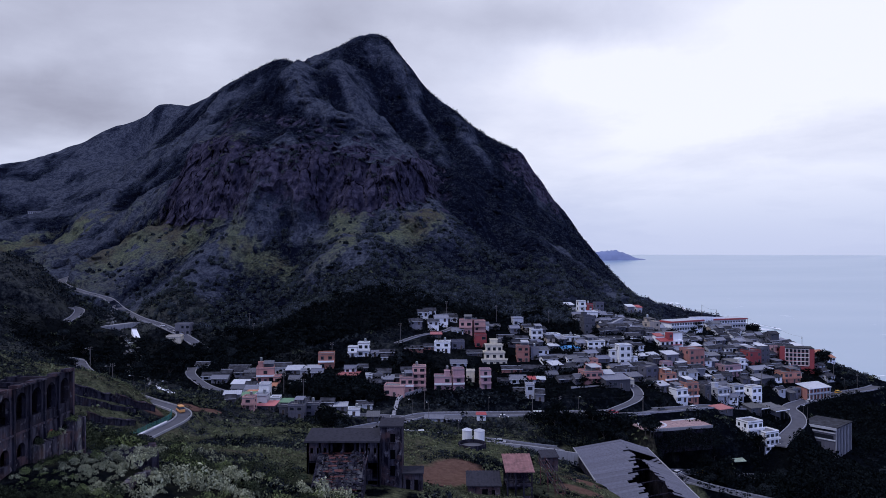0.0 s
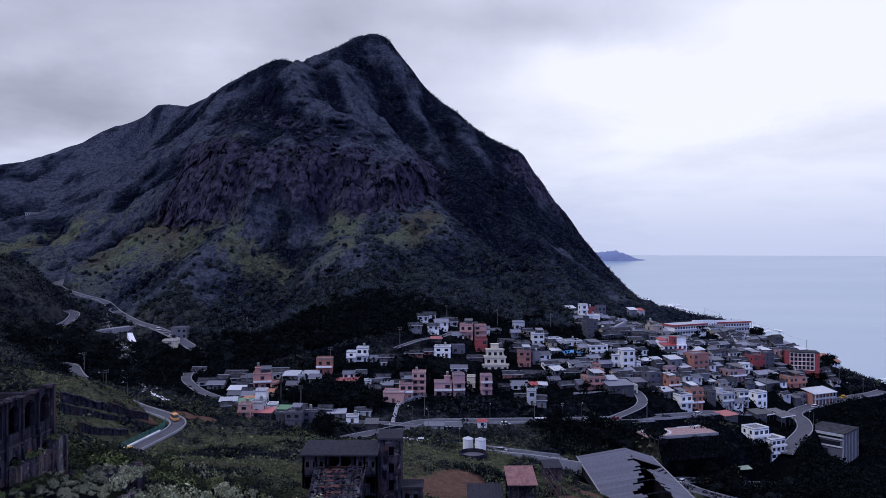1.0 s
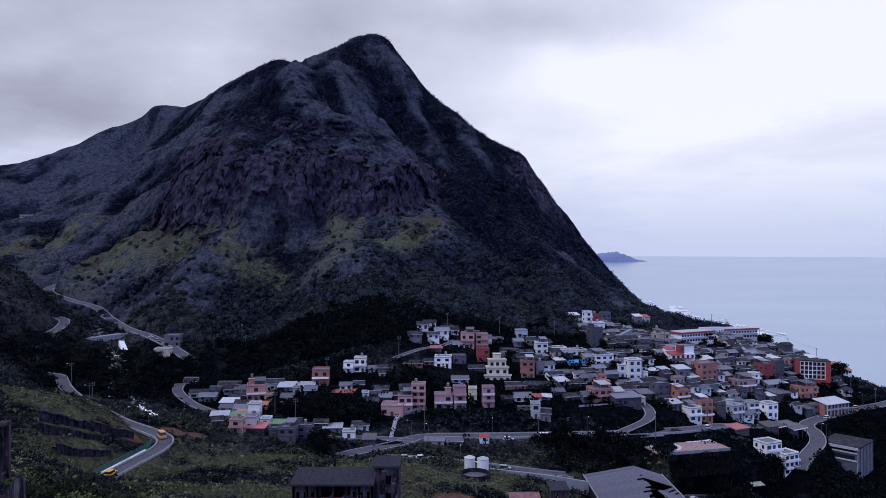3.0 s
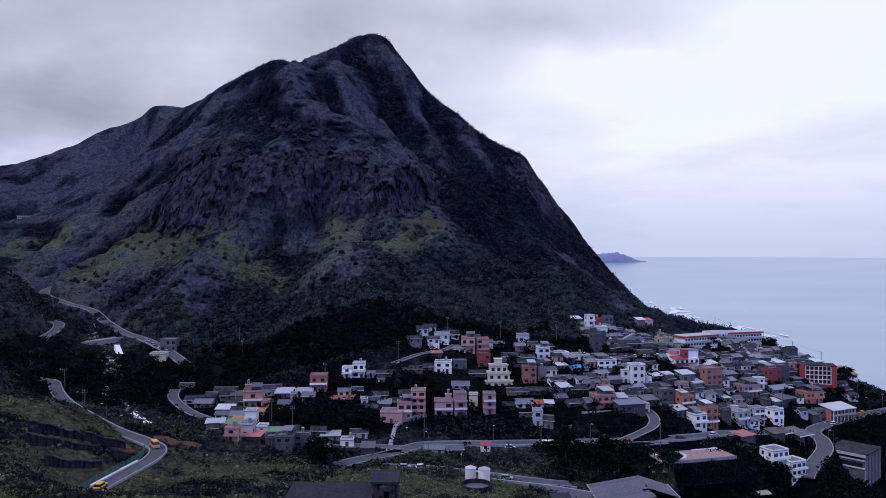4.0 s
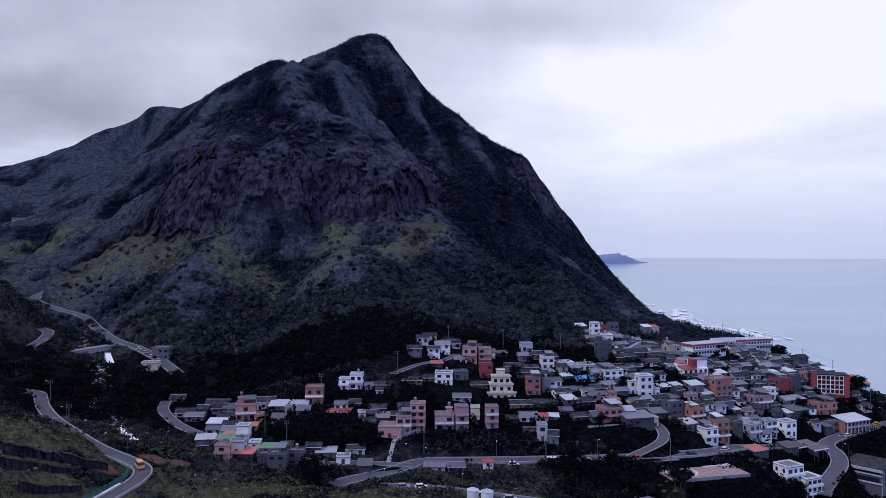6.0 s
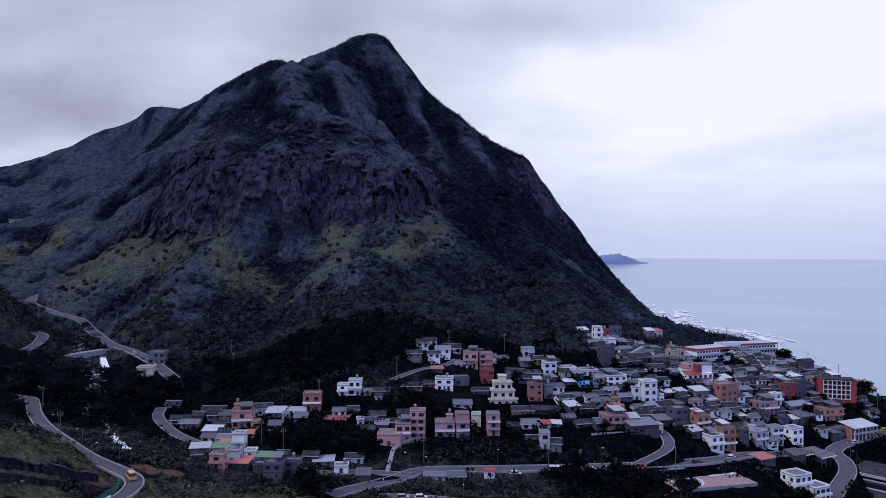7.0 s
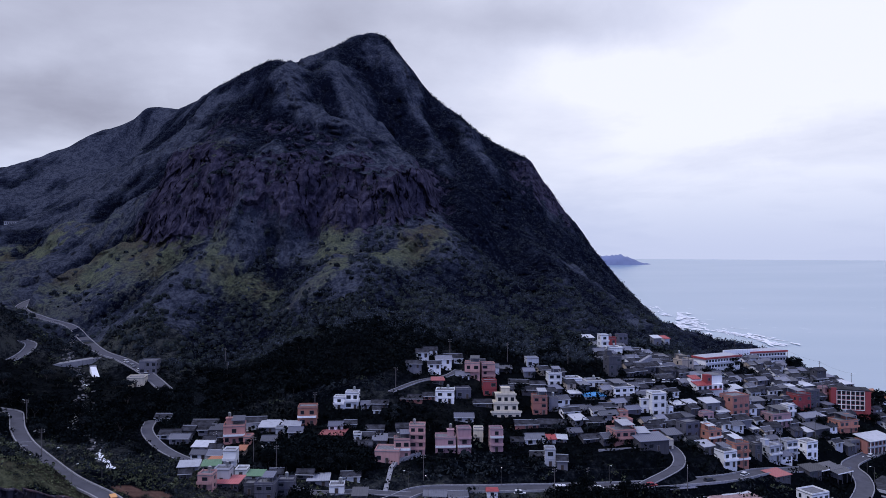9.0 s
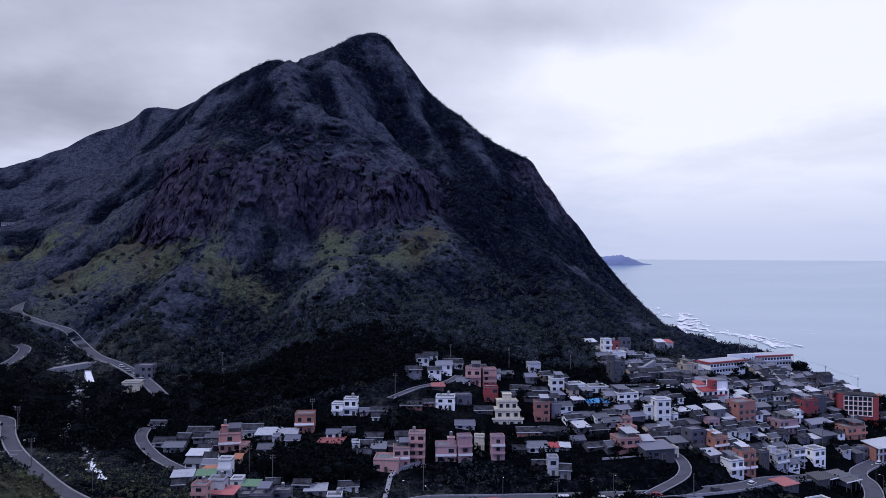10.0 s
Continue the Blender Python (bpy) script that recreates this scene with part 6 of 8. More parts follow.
    part("roof", Soup(ROOFS["ruin"]).box(-2.7, 2.7, -2.9, 2.9, 4.6, 4.95), an)
    for x in (-1.1, 0.9):
        part("doorway", Soup(VOID).box(x - 0.5, x + 0.5, -2.66, -2.6, 0.4, 3.2), an, "black panel standing in for a shaded doorway")


def collapsed_roof():
    """Low front roof of the smelter, fallen in: rafters, purlins, tiles and rusty sheets."""
    ob = thing("collapsed_roof", "caved-in low roof with rusty red sheets and debris", "ruin", -23.6, 162.0, 98.2, 4)
    rng = random.Random(11)
    z0, z1, y0, y1, half = 0.0, 3.2, -8.0, 8.2, 5.3
    for i in range(9):
        x = -half + i * 2 * half / 8
        part("rafter", Soup(RUIN_MAT).beam((x, y0 + rng.uniform(-1.2, 0.6), z0 - 0.5), (x + rng.uniform(-0.3, 0.3), y1, z1 - 0.3), 0.26), ob)
    part("sagging_deck", Soup(ROOFS["dark"]).slab((-half, y0 + 1, z0 - 0.6), (half, y0 + 1.5, z0 - 0.7), (half, y1, z1 - 0.5), (-half, y1, z1 - 0.5), 0.12), ob)
    for k in range(13):
        t = k / 12
        y, z = y0 + (y1 - y0) * t, z0 + (z1 - z0) * t
        part("purlin", Soup(RUIN_PALE if k % 3 else RUST).beam((-half + rng.uniform(0, 1.6), y, z), (half - rng.uniform(0, 1.6), y + rng.uniform(-0.4, 0.4), z + rng.uniform(-0.25, 0.1)), 0.17), ob)
    for k in range(210):
        t, u = rng.random(), rng.uniform(-0.97, 0.97)
        y, z, x = y0 + (y1 - y0) * t, z0 + (z1 - z0) * t + 0.1, u * half
        w, d = rng.uniform(0.3, 1.3), rng.uniform(0.08, 0.3)
        turn = rng.gauss(0, 0.45)
        r = Soup(rng.choice((RUIN_MAT, RUIN_MAT, VOID, RUIN_MAT, ROOFS["felt"])))
        r.slab((-w / 2, -d, -0.2 * d), (w / 2, -d, -0.2 * d + rng.uniform(-0.4, 0.4)), (w / 2, d, 0.2 * d + rng.uniform(-0.2, 0.5)), (-w / 2, d, 0.2 * d + rng.uniform(-0.2, 0.5)), 0.07)
        part("roof_sheet", r, ob, "", Matrix.Translation((x, y, z)) @ Matrix.Rotation(turn, 4, "Z"))
    # long rusty strips left hanging in rows
    for k, t in enumerate((0.16, 0.3, 0.44, 0.47, 0.6, 0.72, 0.83, 0.9)):
        for q in range(2):
            y, z, x = y0 + (y1 - y0) * t, z0 + (z1 - z0) * t + 0.22, rng.uniform(-2.6, 1.8)
            w = rng.uniform(1.2, 3.8) * (0.5 if q else 1)
            r = Soup(RUST).slab((-w / 2, -0.28, -0.1), (w / 2, -0.22, -0.1), (w / 2, 0.24, 0.12), (-w / 2, 0.3, 0.1), 0.05)
            part("roof_sheet", r, ob, "", Matrix.Translation((x, y, z)) @ Matrix.Rotation(rng.gauss(0, 0.06), 4, "Z"))
    for side in (-1, 1):
        a, b = sorted((side * half, side * (half + 0.45)))
        part("side_wall", Soup(RUIN_MAT).hexa([(a, y0, -12), (b, y0, -12), (b, y1, -12), (a, y1, -12), (a, y0, z0 - 0.4), (b, y0, z0 - 0.4), (b, y1, z1 - 0.2), (a, y1, z1 - 0.2)]), ob)
    part("front_wall", Soup(RUIN_MAT).box(-half, half, y0, y0 + 0.4, -12, z0 - 0.9), ob)
    for k in range(2):
        part("inclined_beam", Soup(RUIN_PALE).beam((half - 1.8 + 0.7 * k, y0 - 2.5, z0 - 3.2), (half + 0.3 + 0.7 * k, y1, z1 + 0.3), 0.26), ob, "fallen inclined beam")


def yard_huts():
    ob = thing("hut", "grey concrete hut with lean-to roof", "hut", 10.9, 191.0, 83.0, 0)
    part("wall", Soup(RUIN_PALE).box(-4.3, 4.3, -3.2, 3.2, -4, 4.6), ob)
    part("roof", Soup(ROOFS["ruin"]).ribs((-4.7, -3.6, 4.8), (4.7, -3.6, 4.8), (4.7, 3.6, 6.6), (-4.7, 3.6, 6.6), 0.2), ob)
    part("opening", Soup(VOID).box(-0.5, 1.0, -3.26, -3.2, 2.0, 3.8), ob, "black panel standing in for a shaded window opening")
    part("opening", Soup(VOID).box(2.0, 2.9, -3.26, -3.2, 2.2, 3.6), ob, "black panel standing in for a shaded window opening")
    ob = thing("red_roof_shed", "ruined shed with faded red sheet roof on posts", "shed", 20.2, 192.0, 83.2, 2)
    for i in range(4):
        for y in (-4, 3.6):
            x = -3.2 + i * 2.15
            part("post", Soup(RUIN_MAT).box(x - 0.2, x + 0.2, y - 0.2, y + 0.2, -4, 8.2 if y < 0 else 10.2), ob)
    part("roof", Soup(simple("faded_red_roof", (0.24, 0.115, 0.115), 0.7, vary=0.5)).ribs((-3.9, -4.8, 8.3), (3.9, -4.8, 8.3), (3.9, 4.2, 10.6), (-3.9, 4.2, 10.6), 0.18), ob, "faded red sheet-metal roof")
    part("wall", Soup(RUIN_PALE).box(-3.4, 3.4, -3.9, -3.7, 4.2, 5.0).box(-3.4, 3.4, -3.9, -3.7, -3, 1.6), ob)
    part("back_wall", Soup(RUIN_MAT).box(-3.4, 3.4, 3.4, 3.7, -3, 9.6), ob)
    part("floor_slab", Soup(RUIN_MAT).box(-3.4, 3.4, -3.7, 3.4, 3.9, 4.2), ob)
    ob = thing("hut", "small ruined block house with pinkish roof", "hut", 34.5, 232.0, height(34.5, 232), 5)
    part("wall", Soup(RUIN_PALE).box(-2.6, 2.6, -2.4, 2.4, -3, 4.2), ob)
    part("roof", Soup(ROOFS["ruin"]).ribs((-3, -2.8, 4.3), (3, -2.8, 4.3), (3, 2.8, 5.3), (-3, 2.8, 5.3), 0.15), ob)
    part("opening", Soup(VOID).box(-1.6, -0.6, -2.46, -2.4, 2.0, 3.2), ob, "black panel standing in for a shaded window opening")
    for x, y, r, h, word in ((12.8, 249.5, 1.85, 5.2, "tall"), (8.6, 252.5, 1.75, 4.4, "shorter")):
        z = height(x, y)
        ob = thing("storage_tank", f"{word} white cylindrical tank with conical lid", "tank", x, y, z, 0, "white tanks")
        part("drum", Soup(WALLS["white"]).tube(0, 0, -1, h, r, n=20), ob)
        part("lid", Soup(WALLS["pale"]).tube(0, 0, h, h + 0.7, r + 0.15, 0.3, n=20), ob)
    x, y = 10.0, 243.0
    z = height(x, y) + 1.0
    ob = thing("round_basin", "round dark concrete settling basin with raised rim", "basin", x, y, z)
    n = 28
    s = Soup(RUIN_MAT)
    for i in range(n):
        a, b = 2 * math.pi * i / n, 2 * math.pi * (i + 1) / n
        s.hexa([(4.3 * math.cos(a), 4.3 * math.sin(a), -3), (4.8 * math.cos(a), 4.8 * math.sin(a), -3), (4.8 * math.cos(b), 4.8 * math.sin(b), -3), (4.3 * math.cos(b), 4.3 * math.sin(b), -3),
                (4.3 * math.cos(a), 4.3 * math.sin(a), 0.9), (4.8 * math.cos(a), 4.8 * math.sin(a), 0.9), (4.8 * math.cos(b), 4.8 * math.sin(b), 0.9), (4.3 * math.cos(b), 4.3 * math.sin(b), 0.9)])
    part("rim", s, ob)
    part("floor", Soup(ROOFS["dark"]).tube(0, 0, -0.6, -0.3, 4.3, n=28), ob)
    # conveyor frame
    ob = thing("conveyor_frame", "rusty inclined lattice conveyor frame", "conveyor", 30.0, 196.0, 84.5, 12)
    for x in (-1, 1):
        for dz in (0, 1.2):
            part("rail", Soup(RUIN_PALE).beam((x, -8, 1.0 + dz), (x, 8, 5.0 + dz), 0.16), ob)
    for i in range(9):
        y = -8 + 2 * i
        z = 1.0 + 4.0 * i / 8
        part("rung", Soup(RUST).beam((-1, y, z), (1, y, z), 0.14), ob)
        part("strut", Soup(RUST).beam((-1, y, z), (-1, y, z + 1.2), 0.12), ob)
        part("strut", Soup(RUST).beam((1, y, z), (1, y, z + 1.2), 0.12), ob)
    for y in (-6, 0, 6):
        part("leg", Soup(RUST).beam((-1, y, -4), (-1, y, 3 + y / 4), 0.18), ob)
        part("leg", Soup(RUST).beam((1, y, -4), (1, y, 3 + y / 4), 0.18), ob)


def long_shed():
    """Big workshop under a caved-in grey sheet roof, panel by panel."""
    ob = thing("workshop", "large derelict workshop with caved-in grey sheet roof", "workshop", 64.0, 246.0, 66.0, 0)
    rng = random.Random(8)
    y0, y1, xl, xr, xm = -34.0, 26.0, -14.0, 14.2, 4.0
    ze, zr = 8.4, 11.6
    part("wall", Soup(RUIN_MAT).box(xl + 0.4, xl + 0.8, y0, y1, -12, ze - 0.3), ob)
    part("wall", Soup(RUIN_MAT).box(xr - 0.8, xr - 0.4, y0, y1, -12, ze - 0.3), ob)
    part("gable_wall", Soup(RUIN_MAT).hexa([(xl + 0.8, y1 - 0.4, -12), (xr - 0.8, y1 - 0.4, -12), (xr - 0.8, y1, -12), (xl + 0.8, y1, -12), (xl + 0.8, y1 - 0.4, ze - 0.4), (xr - 0.8, y1 - 0.4, ze - 0.4), (xr - 0.8, y1, ze - 0.4), (xl + 0.8, y1, ze - 0.4)]), ob)
    n = 36
    for i in range(n):
        a, b = y0 + (y1 - y0) * i / n, y0 + (y1 - y0) * (i + 1) / n - 0.04
        mid = (a + b) / 2
        # left slope, torn along the ridge towards the near end
        tear = 0.0 if mid > 16 else smooth(np.array(16 - mid), 0, 44).item() * 7.5 + rng.uniform(-2.0, 2.4)
        tear = max(0.0, tear)
        x_end = xm - tear
        z_end = ze + (zr - ze) * (x_end - xl) / (xm - xl)
        part("roof_panel", Soup(SHEET_OLD).ribs((xl, b, ze), (xl, a, ze), (x_end, a, z_end - rng.uniform(0, 0.25)), (x_end, b, z_end), 0.08, 1.0), ob)
        # right slope with a missing bay
        if not (2.0 < mid < 12.0):
            x_in = xm + (0.0 if mid > 12 else rng.uniform(0.6, 4.2))
            z_in = zr - (zr - ze) * (x_in - xm) / (xr - xm)
            part("roof_panel", Soup(SHEET_OLD).ribs((x_in, b, z_in), (x_in, a, z_in - rng.uniform(0, 0.2)), (xr, a, ze), (xr, b, ze), 0.08, 1.0), ob)
        elif i % 2:
            part("hanging_sheet", Soup(SHEET_OLD).ribs((xr - 4.5, b, ze - 1.4), (xr - 4.5, a, ze - 1.9), (xr, a, ze), (xr, b, ze), 0.08, 0.7), ob, "torn hanging roof sheet")
        if i % 7 == 0:
            part("rafter", Soup(RUIN_MAT).beam((xl, mid, ze - 0.3), (xm, mid, zr - 0.3), 0.25), ob)
            part("rafter", Soup(RUIN_MAT).beam((xm, mid, zr - 0.3), (xr, mid, ze - 0.3), 0.25), ob)
    for x, z in ((xl, ze), (xr, ze)):
        part("gutter", Soup(CONCRETE).beam((x, y0, z + 0.02), (x, y1, z + 0.02), 0.35), ob, "pale eaves gutter")


arcade_ruin()
ruin_terrace()
broken_wall(-113.0, 229.5, 45, 14.0, 1.2, 3.2, 3)
broken_wall(-103.5, 239.0, 47, 13.0, 1.2, 3.0, 4)
broken_wall(-112.0, 221.0, 66, 9.0, 1.2, 2.8, 5)
broken_wall(-106.0, 230.0, 52, 13.0, 1.2, 2.0, 7)
broken_wall(-102.5, 220.0, 65, 17.0, 1.2, 2.4, 6)
smelter()
collapsed_roof()
yard_huts()
long_shed()


# ---- walls, plaza, bridge and small structures ----
def long_wall(name, label, line, width, high, mat, cat="wall"):
    pts = smoothed(line, 3.0)
    ob = thing(name, label, cat, 0, 0, 0, kind="structure")
    s = ribbon(pts, 0, width / 2, high, high + 2.5, mat)
    part("wall_body", s, ob)
    return ob


long_wall("retaining_wall", "curved pale concrete retaining wall above the car park", [(66, 388, 97), (80, 393, 98), (84, 399, 98.5), (100, 405, 98), (120, 414, 96.5), (138, 425, 95.5)], 0.8, 3.2, CONCRETE)
long_wall("retaining_wall", "pale grey retaining wall above the lower road", [(16, 262, 77), (34, 262, 75), (50, 262, 72.5)], 0.9, 2.6, CONCRETE)
long_wall("retaining_wall", "low white wall along the terrace", [(60, 332, 85), (78, 334, 85.5)], 0.6, 1.2, KERB)
long_wall("terrace_wall", "white concrete terrace wall on the cape", [(166, 478, 101), (182, 486, 100.5), (196, 494, 99)], 1.0, 4.2, WALLS["white"])
long_wall("stair_flight", "narrow pale concrete steps climbing the slope", [(-21, 301, 79.8), (-20.5, 310, 81.6), (-19, 320, 84.2), (-10, 327, 86)], 1.6, 0.35, KERB, "steps")
long_wall("stair_flight", "narrow pale lane climbing to the upper houses", [(86, 404, 101), (98, 418, 106), (108, 428, 109)], 1.8, 0.4, KERB, "steps")
long_wall("viaduct", "grey concrete road bridge across the stream", [(-206, 415, 104.6), (-198, 428, 104.8), (-190, 444, 105)], 5.0, 0.3, CONCRETE, "bridge")


def plaza():
    ob = thing("plaza", "pink paved plaza with a pale ring", "plaza", 98.0, 308.0, 74.7, 14, kind="structure")
    part("paving", Soup(simple("pink_paving", (0.40, 0.265, 0.262), 0.85, vary=0.5)).box(-16.5, 16.5, -7.5, 9.0, -0.5, 0.3), ob)
    n = 32
    for r0, r1 in ((2.6, 4.0), (5.2, 6.2)):
        s = Soup(WALLS["pale"])
        for i in range(n):
            a, b = 2 * math.pi * i / n, 2 * math.pi * (i + 1) / n
            s.slab((r0 * math.cos(a) - 8, r0 * math.sin(a), 0.42), (r1 * math.cos(a) - 8, r1 * math.sin(a), 0.42), (r1 * math.cos(b) - 8, r1 * math.sin(b), 0.42), (r0 * math.cos(b) - 8, r0 * math.sin(b), 0.42), 0.1)
        part("ring", s, ob, "pale paving ring")
    part("shelter", Soup(WALLS["pale"], ROOFS["slate"]).box(-15, -5, 7.0, 8.6, 0.3, 2.8).box(-15.4, -4.6, 6.4, 8.9, 2.8, 3.0, 1), ob)
    part("paving", Soup(WALLS["pale"]).box(4, 16, 3.5, 8.6, 0.1, 0.36), ob, "pale concrete strip")
    part("edge_wall", Soup(CONCRETE).box(-16.5, 16.5, -7.9, -7.5, -0.8, 0.45), ob, "pale edge wall")
    part("retaining_wall", Soup(RUIN_MAT).box(-16.5, 16.5, -7.5, -7.1, -10, -0.5).box(16.1, 16.5, -7.1, 9, -10, -0.5), ob, "dark stained retaining wall")


def kiosk():
    ob = thing("kiosk", "small white roadside kiosk with bright red roof", "kiosk", 16.2, 300.5, 78.4, 0)
    part("wall", Soup(WALLS["white"]).box(-1.9, 1.9, -1.4, 1.4, -3.5, 2.3), ob)
    part("roof", Soup(ROOFS["red"]).hexa([(-2.3, -1.8, 2.3), (2.3, -1.8, 2.3), (2.3, 1.8, 2.3), (-2.3, 1.8, 2.3), (-2.0, -0.4, 3.2), (2.0, -0.4, 3.2), (2.0, 0.4, 3.2), (-2.0, 0.4, 3.2)]), ob, "bright red roof")
    part("window", window_mesh(1.2, 1.2), ob, "", pose(0, -1.4, 0.7))


def chute():
    ob = thing("spillway", "white concrete spillway on the wooded slope", "spillway", -184.0, 424.0, 97.0, 25)
    part("slab", Soup(WALLS["white"]).hexa([(-0.6, -5, -3), (4.0, -5, -3), (1.4, 5, -3), (-2.4, 5, -3), (0.2, -5, -0.6), (3.6, -5, -1.0), (0.9, 5, 5.2), (-1.9, 5, 5.4)]), ob)
    part("lip", Soup(KERB).box(-2.2, 1.2, 4.9, 5.5, -3, 5.8), ob)


def carport(x, y, z, rz, w):
    ob = thing("carport", "dark open carport with pale roof edge", "carport", x, y, z, rz, "carports")
    for i in range(4):
        for yy in (-2.6, 2.6):
            xx = -w / 2 + 0.3 + i * (w - 0.6) / 3
            part("post", Soup(WALLS["dark"]).box(xx - 0.12, xx + 0.12, yy - 0.12, yy + 0.12, -2, 2.7), ob)
    part("roof", Soup(ROOFS["dark"]).ribs((-w / 2 - 0.3, -3, 2.7), (w / 2 + 0.3, -3, 2.7), (w / 2 + 0.3, 3.2, 3.9), (-w / 2 - 0.3, 3.2, 3.9), 0.15), ob)
    part("fascia", Soup(WALLS["white"]).box(-w / 2 - 0.3, w / 2 + 0.3, -3.15, -3.0, 2.4, 2.8), ob, "pale roof edge")
    part("back_wall", Soup(WALLS["dark"]).box(-w / 2, w / 2, 2.7, 2.9, -2, 3.6), ob)


plaza()
kiosk()
chute()
carport(160.0, 360.5, 67.5, 28, 9.0)
carport(171.0, 362.5, 66.2, 28, 10.0)
ob = thing("hill_station", "far pale concrete building on the west slope", "building", -492.0, 862.0, height(-492, 862) - 0.5, -5)
part("wall", Soup(WALLS["pale"]).box(-10, 10, -5, 5, -4, 7.0), ob)
part("roof", Soup(ROOFS["deck"]).box(-10.5, 10.5, -5.5, 5.5, 7.0, 7.6), ob)
for k in range(2):
    for i in range(7):
        part("window", window_mesh(1.5, 1.6), ob, "", pose(-8.4 + 2.8 * i, -5, 1.2 + 3.2 * k))
part("awning_sheet", Soup(simple("pale_green_sheet", (0.34, 0.40, 0.30), 0.6)).ribs((-3, -2, 0), (3, -2, 0), (3, 2, 1), (-3, 2, 1), 0.12), thing("awning", "pale green sheet awning beside the white houses", "awning", 131.5, 316.0, height(131.5, 316) + 2.4, 15), "")


# ---- plants ----
def quad_mesh(name, quads, mat):
    """A mesh of loose four-cornered leaves from an array (n, 4, 3)."""
    n = len(quads)
    me = bpy.data.meshes.new(name)
    me.vertices.add(4 * n)
    me.vertices.foreach_set("co", quads.reshape(-1).astype(np.float32))
    me.loops.add(4 * n)
    me.loops.foreach_set("vertex_index", np.arange(4 * n, dtype=np.int32))
    me.polygons.add(n)
    me.polygons.foreach_set("loop_start", np.arange(0, 4 * n, 4, dtype=np.int32))
    me.materials.append(mat)
    me.update(calc_edges=True)
    return me


def leaves(centres, radii, per, rng, size=0.62, flat=0.75, droop=0.0):
    """Clumps of bent leaf sprays on the upper half of lumpy balls."""
    n = len(centres)
    d = rng.normal(size=(n, per, 3))
    d[..., 2] = np.abs(d[..., 2]) * 0.9 - 0.15
    d /= np.linalg.norm(d, axis=-1, keepdims=True)
    lump = rng.uniform(0.55, 1.1, (n, per, 1))
    c = centres[:, None] + radii[:, None, None] * lump * d * np.array([1, 1, flat])
    t = np.cross(d + 0.55 * rng.normal(size=d.shape), rng.normal(size=d.shape))
    t /= np.linalg.norm(t, axis=-1, keepdims=True) + 1e-9
    b = np.cross(d + 0.45 * rng.normal(size=d.shape), t)
    b /= np.linalg.norm(b, axis=-1, keepdims=True) + 1e-9
    s = radii[:, None, None] * size * rng.uniform(0.6, 1.25, (n, per, 1))
    q = np.stack([c - s * t * 0.5, c - s * b * 0.32, c + s * t * 0.5, c + s * b * 0.32], 2)
    q[:, :, 2, 2] -= droop * s[..., 0]
    return q.reshape(-1, 4, 3)


def lump_template(level):
    bm = bmesh.new()
    bmesh.ops.create_icosphere(bm, subdivisions=level, radius=1.0)
    v = np.array([p.co[:] for p in bm.verts])
    f = np.array([[p.index for p in q.verts] for q in bm.faces if q.calc_center_median().z > -0.45])
    bm.free()
    return v, f


def bush_crowns(name, label, centres, radii, mat, rng, level=1, high=0.85):
    """Uneven bush crowns, each a crumpled shell of its own."""
    v, f = lump_template(level)
    n = len(centres)
    rough = rng.uniform(0.62, 1.25, (n, len(v), 1))
    squash = np.concatenate([rng.uniform(0.75, 1.25, (n, 1, 2)), high * rng.uniform(0.7, 1.25, (n, 1, 1))], 2)
    pts = centres[:, None] + radii[:, None, None] * v[None] * rough * squash
    tri = (f[None] + (np.arange(n) * len(v))[:, None, None]).reshape(-1, 3)
    me = bpy.data.meshes.new(name)
    me.vertices.add(n * len(v))
    me.vertices.foreach_set("co", pts.reshape(-1).astype(np.float32))
    me.loops.add(tri.size)
    me.loops.foreach_set("vertex_index", tri.reshape(-1).astype(np.int32))
    me.polygons.add(len(tri))
    me.polygons.foreach_set("loop_start", np.arange(0, tri.size, 3, dtype=np.int32))
    me.materials.append(mat)
    me.update(calc_edges=True)
    return tagged(new(name, me), label, name.replace("_", " "), kind="stuff")


def road_clear(x, y, extra=1.5):
    ok = np.ones(x.shape, bool)
    for line, width in ROADS:
        lx, ly = [p[0] for p in line], [p[1] for p in line]
        box = (x > min(lx) - 12) & (x < max(lx) + 12) & (y > min(ly) - 12) & (y < max(ly) + 12)
        if box.any():
            ok[box] &= to_road(x[box], y[box], line)[0] > width / 2 + extra
    return ok


def built_clear(x, y, pad=0.5):
    ok = np.ones(x.shape, bool)
    for ob in list(scene.objects):
        if ob.parent is None and ob.type == "EMPTY" and ob.location.length > 1:
            r = FOOT.get(ob.name)
            if r:
                ok &= np.hypot(x - ob.location.x, y - ob.location.y) > r + pad
    return ok


FOOT = {}
for top in scene.objects:
    if top.parent is None and top.type == "EMPTY" and top.location.length > 1:
        r = 0.0
        for c in top.children:
            if c.type == "MESH" and len(c.data.vertices):
                xs = [abs((c.matrix_basis @ v.co).x) for v in c.data.vertices] + [0]
                ys = [abs((c.matrix_basis @ v.co).y) for v in c.data.vertices] + [0]
                r = max(r, 0.42 * (max(xs) + max(ys)))
        FOOT[top.name] = r

LONG = [(176, 207, 344, 378), (-70, -59.0, 80, 118), (49, 79, 210, 274), (-34, -5, 150, 181)]


def free(x, y, pad=0.5):
    ok = road_clear(x, y) & built_clear(x, y, pad) & (to_road(x, y, STREAM)[0] > 1.5)
    for a, b, c, d in LONG:
        ok &= ~((x > a) & (x < b) & (y > c) & (y < d))
    return ok


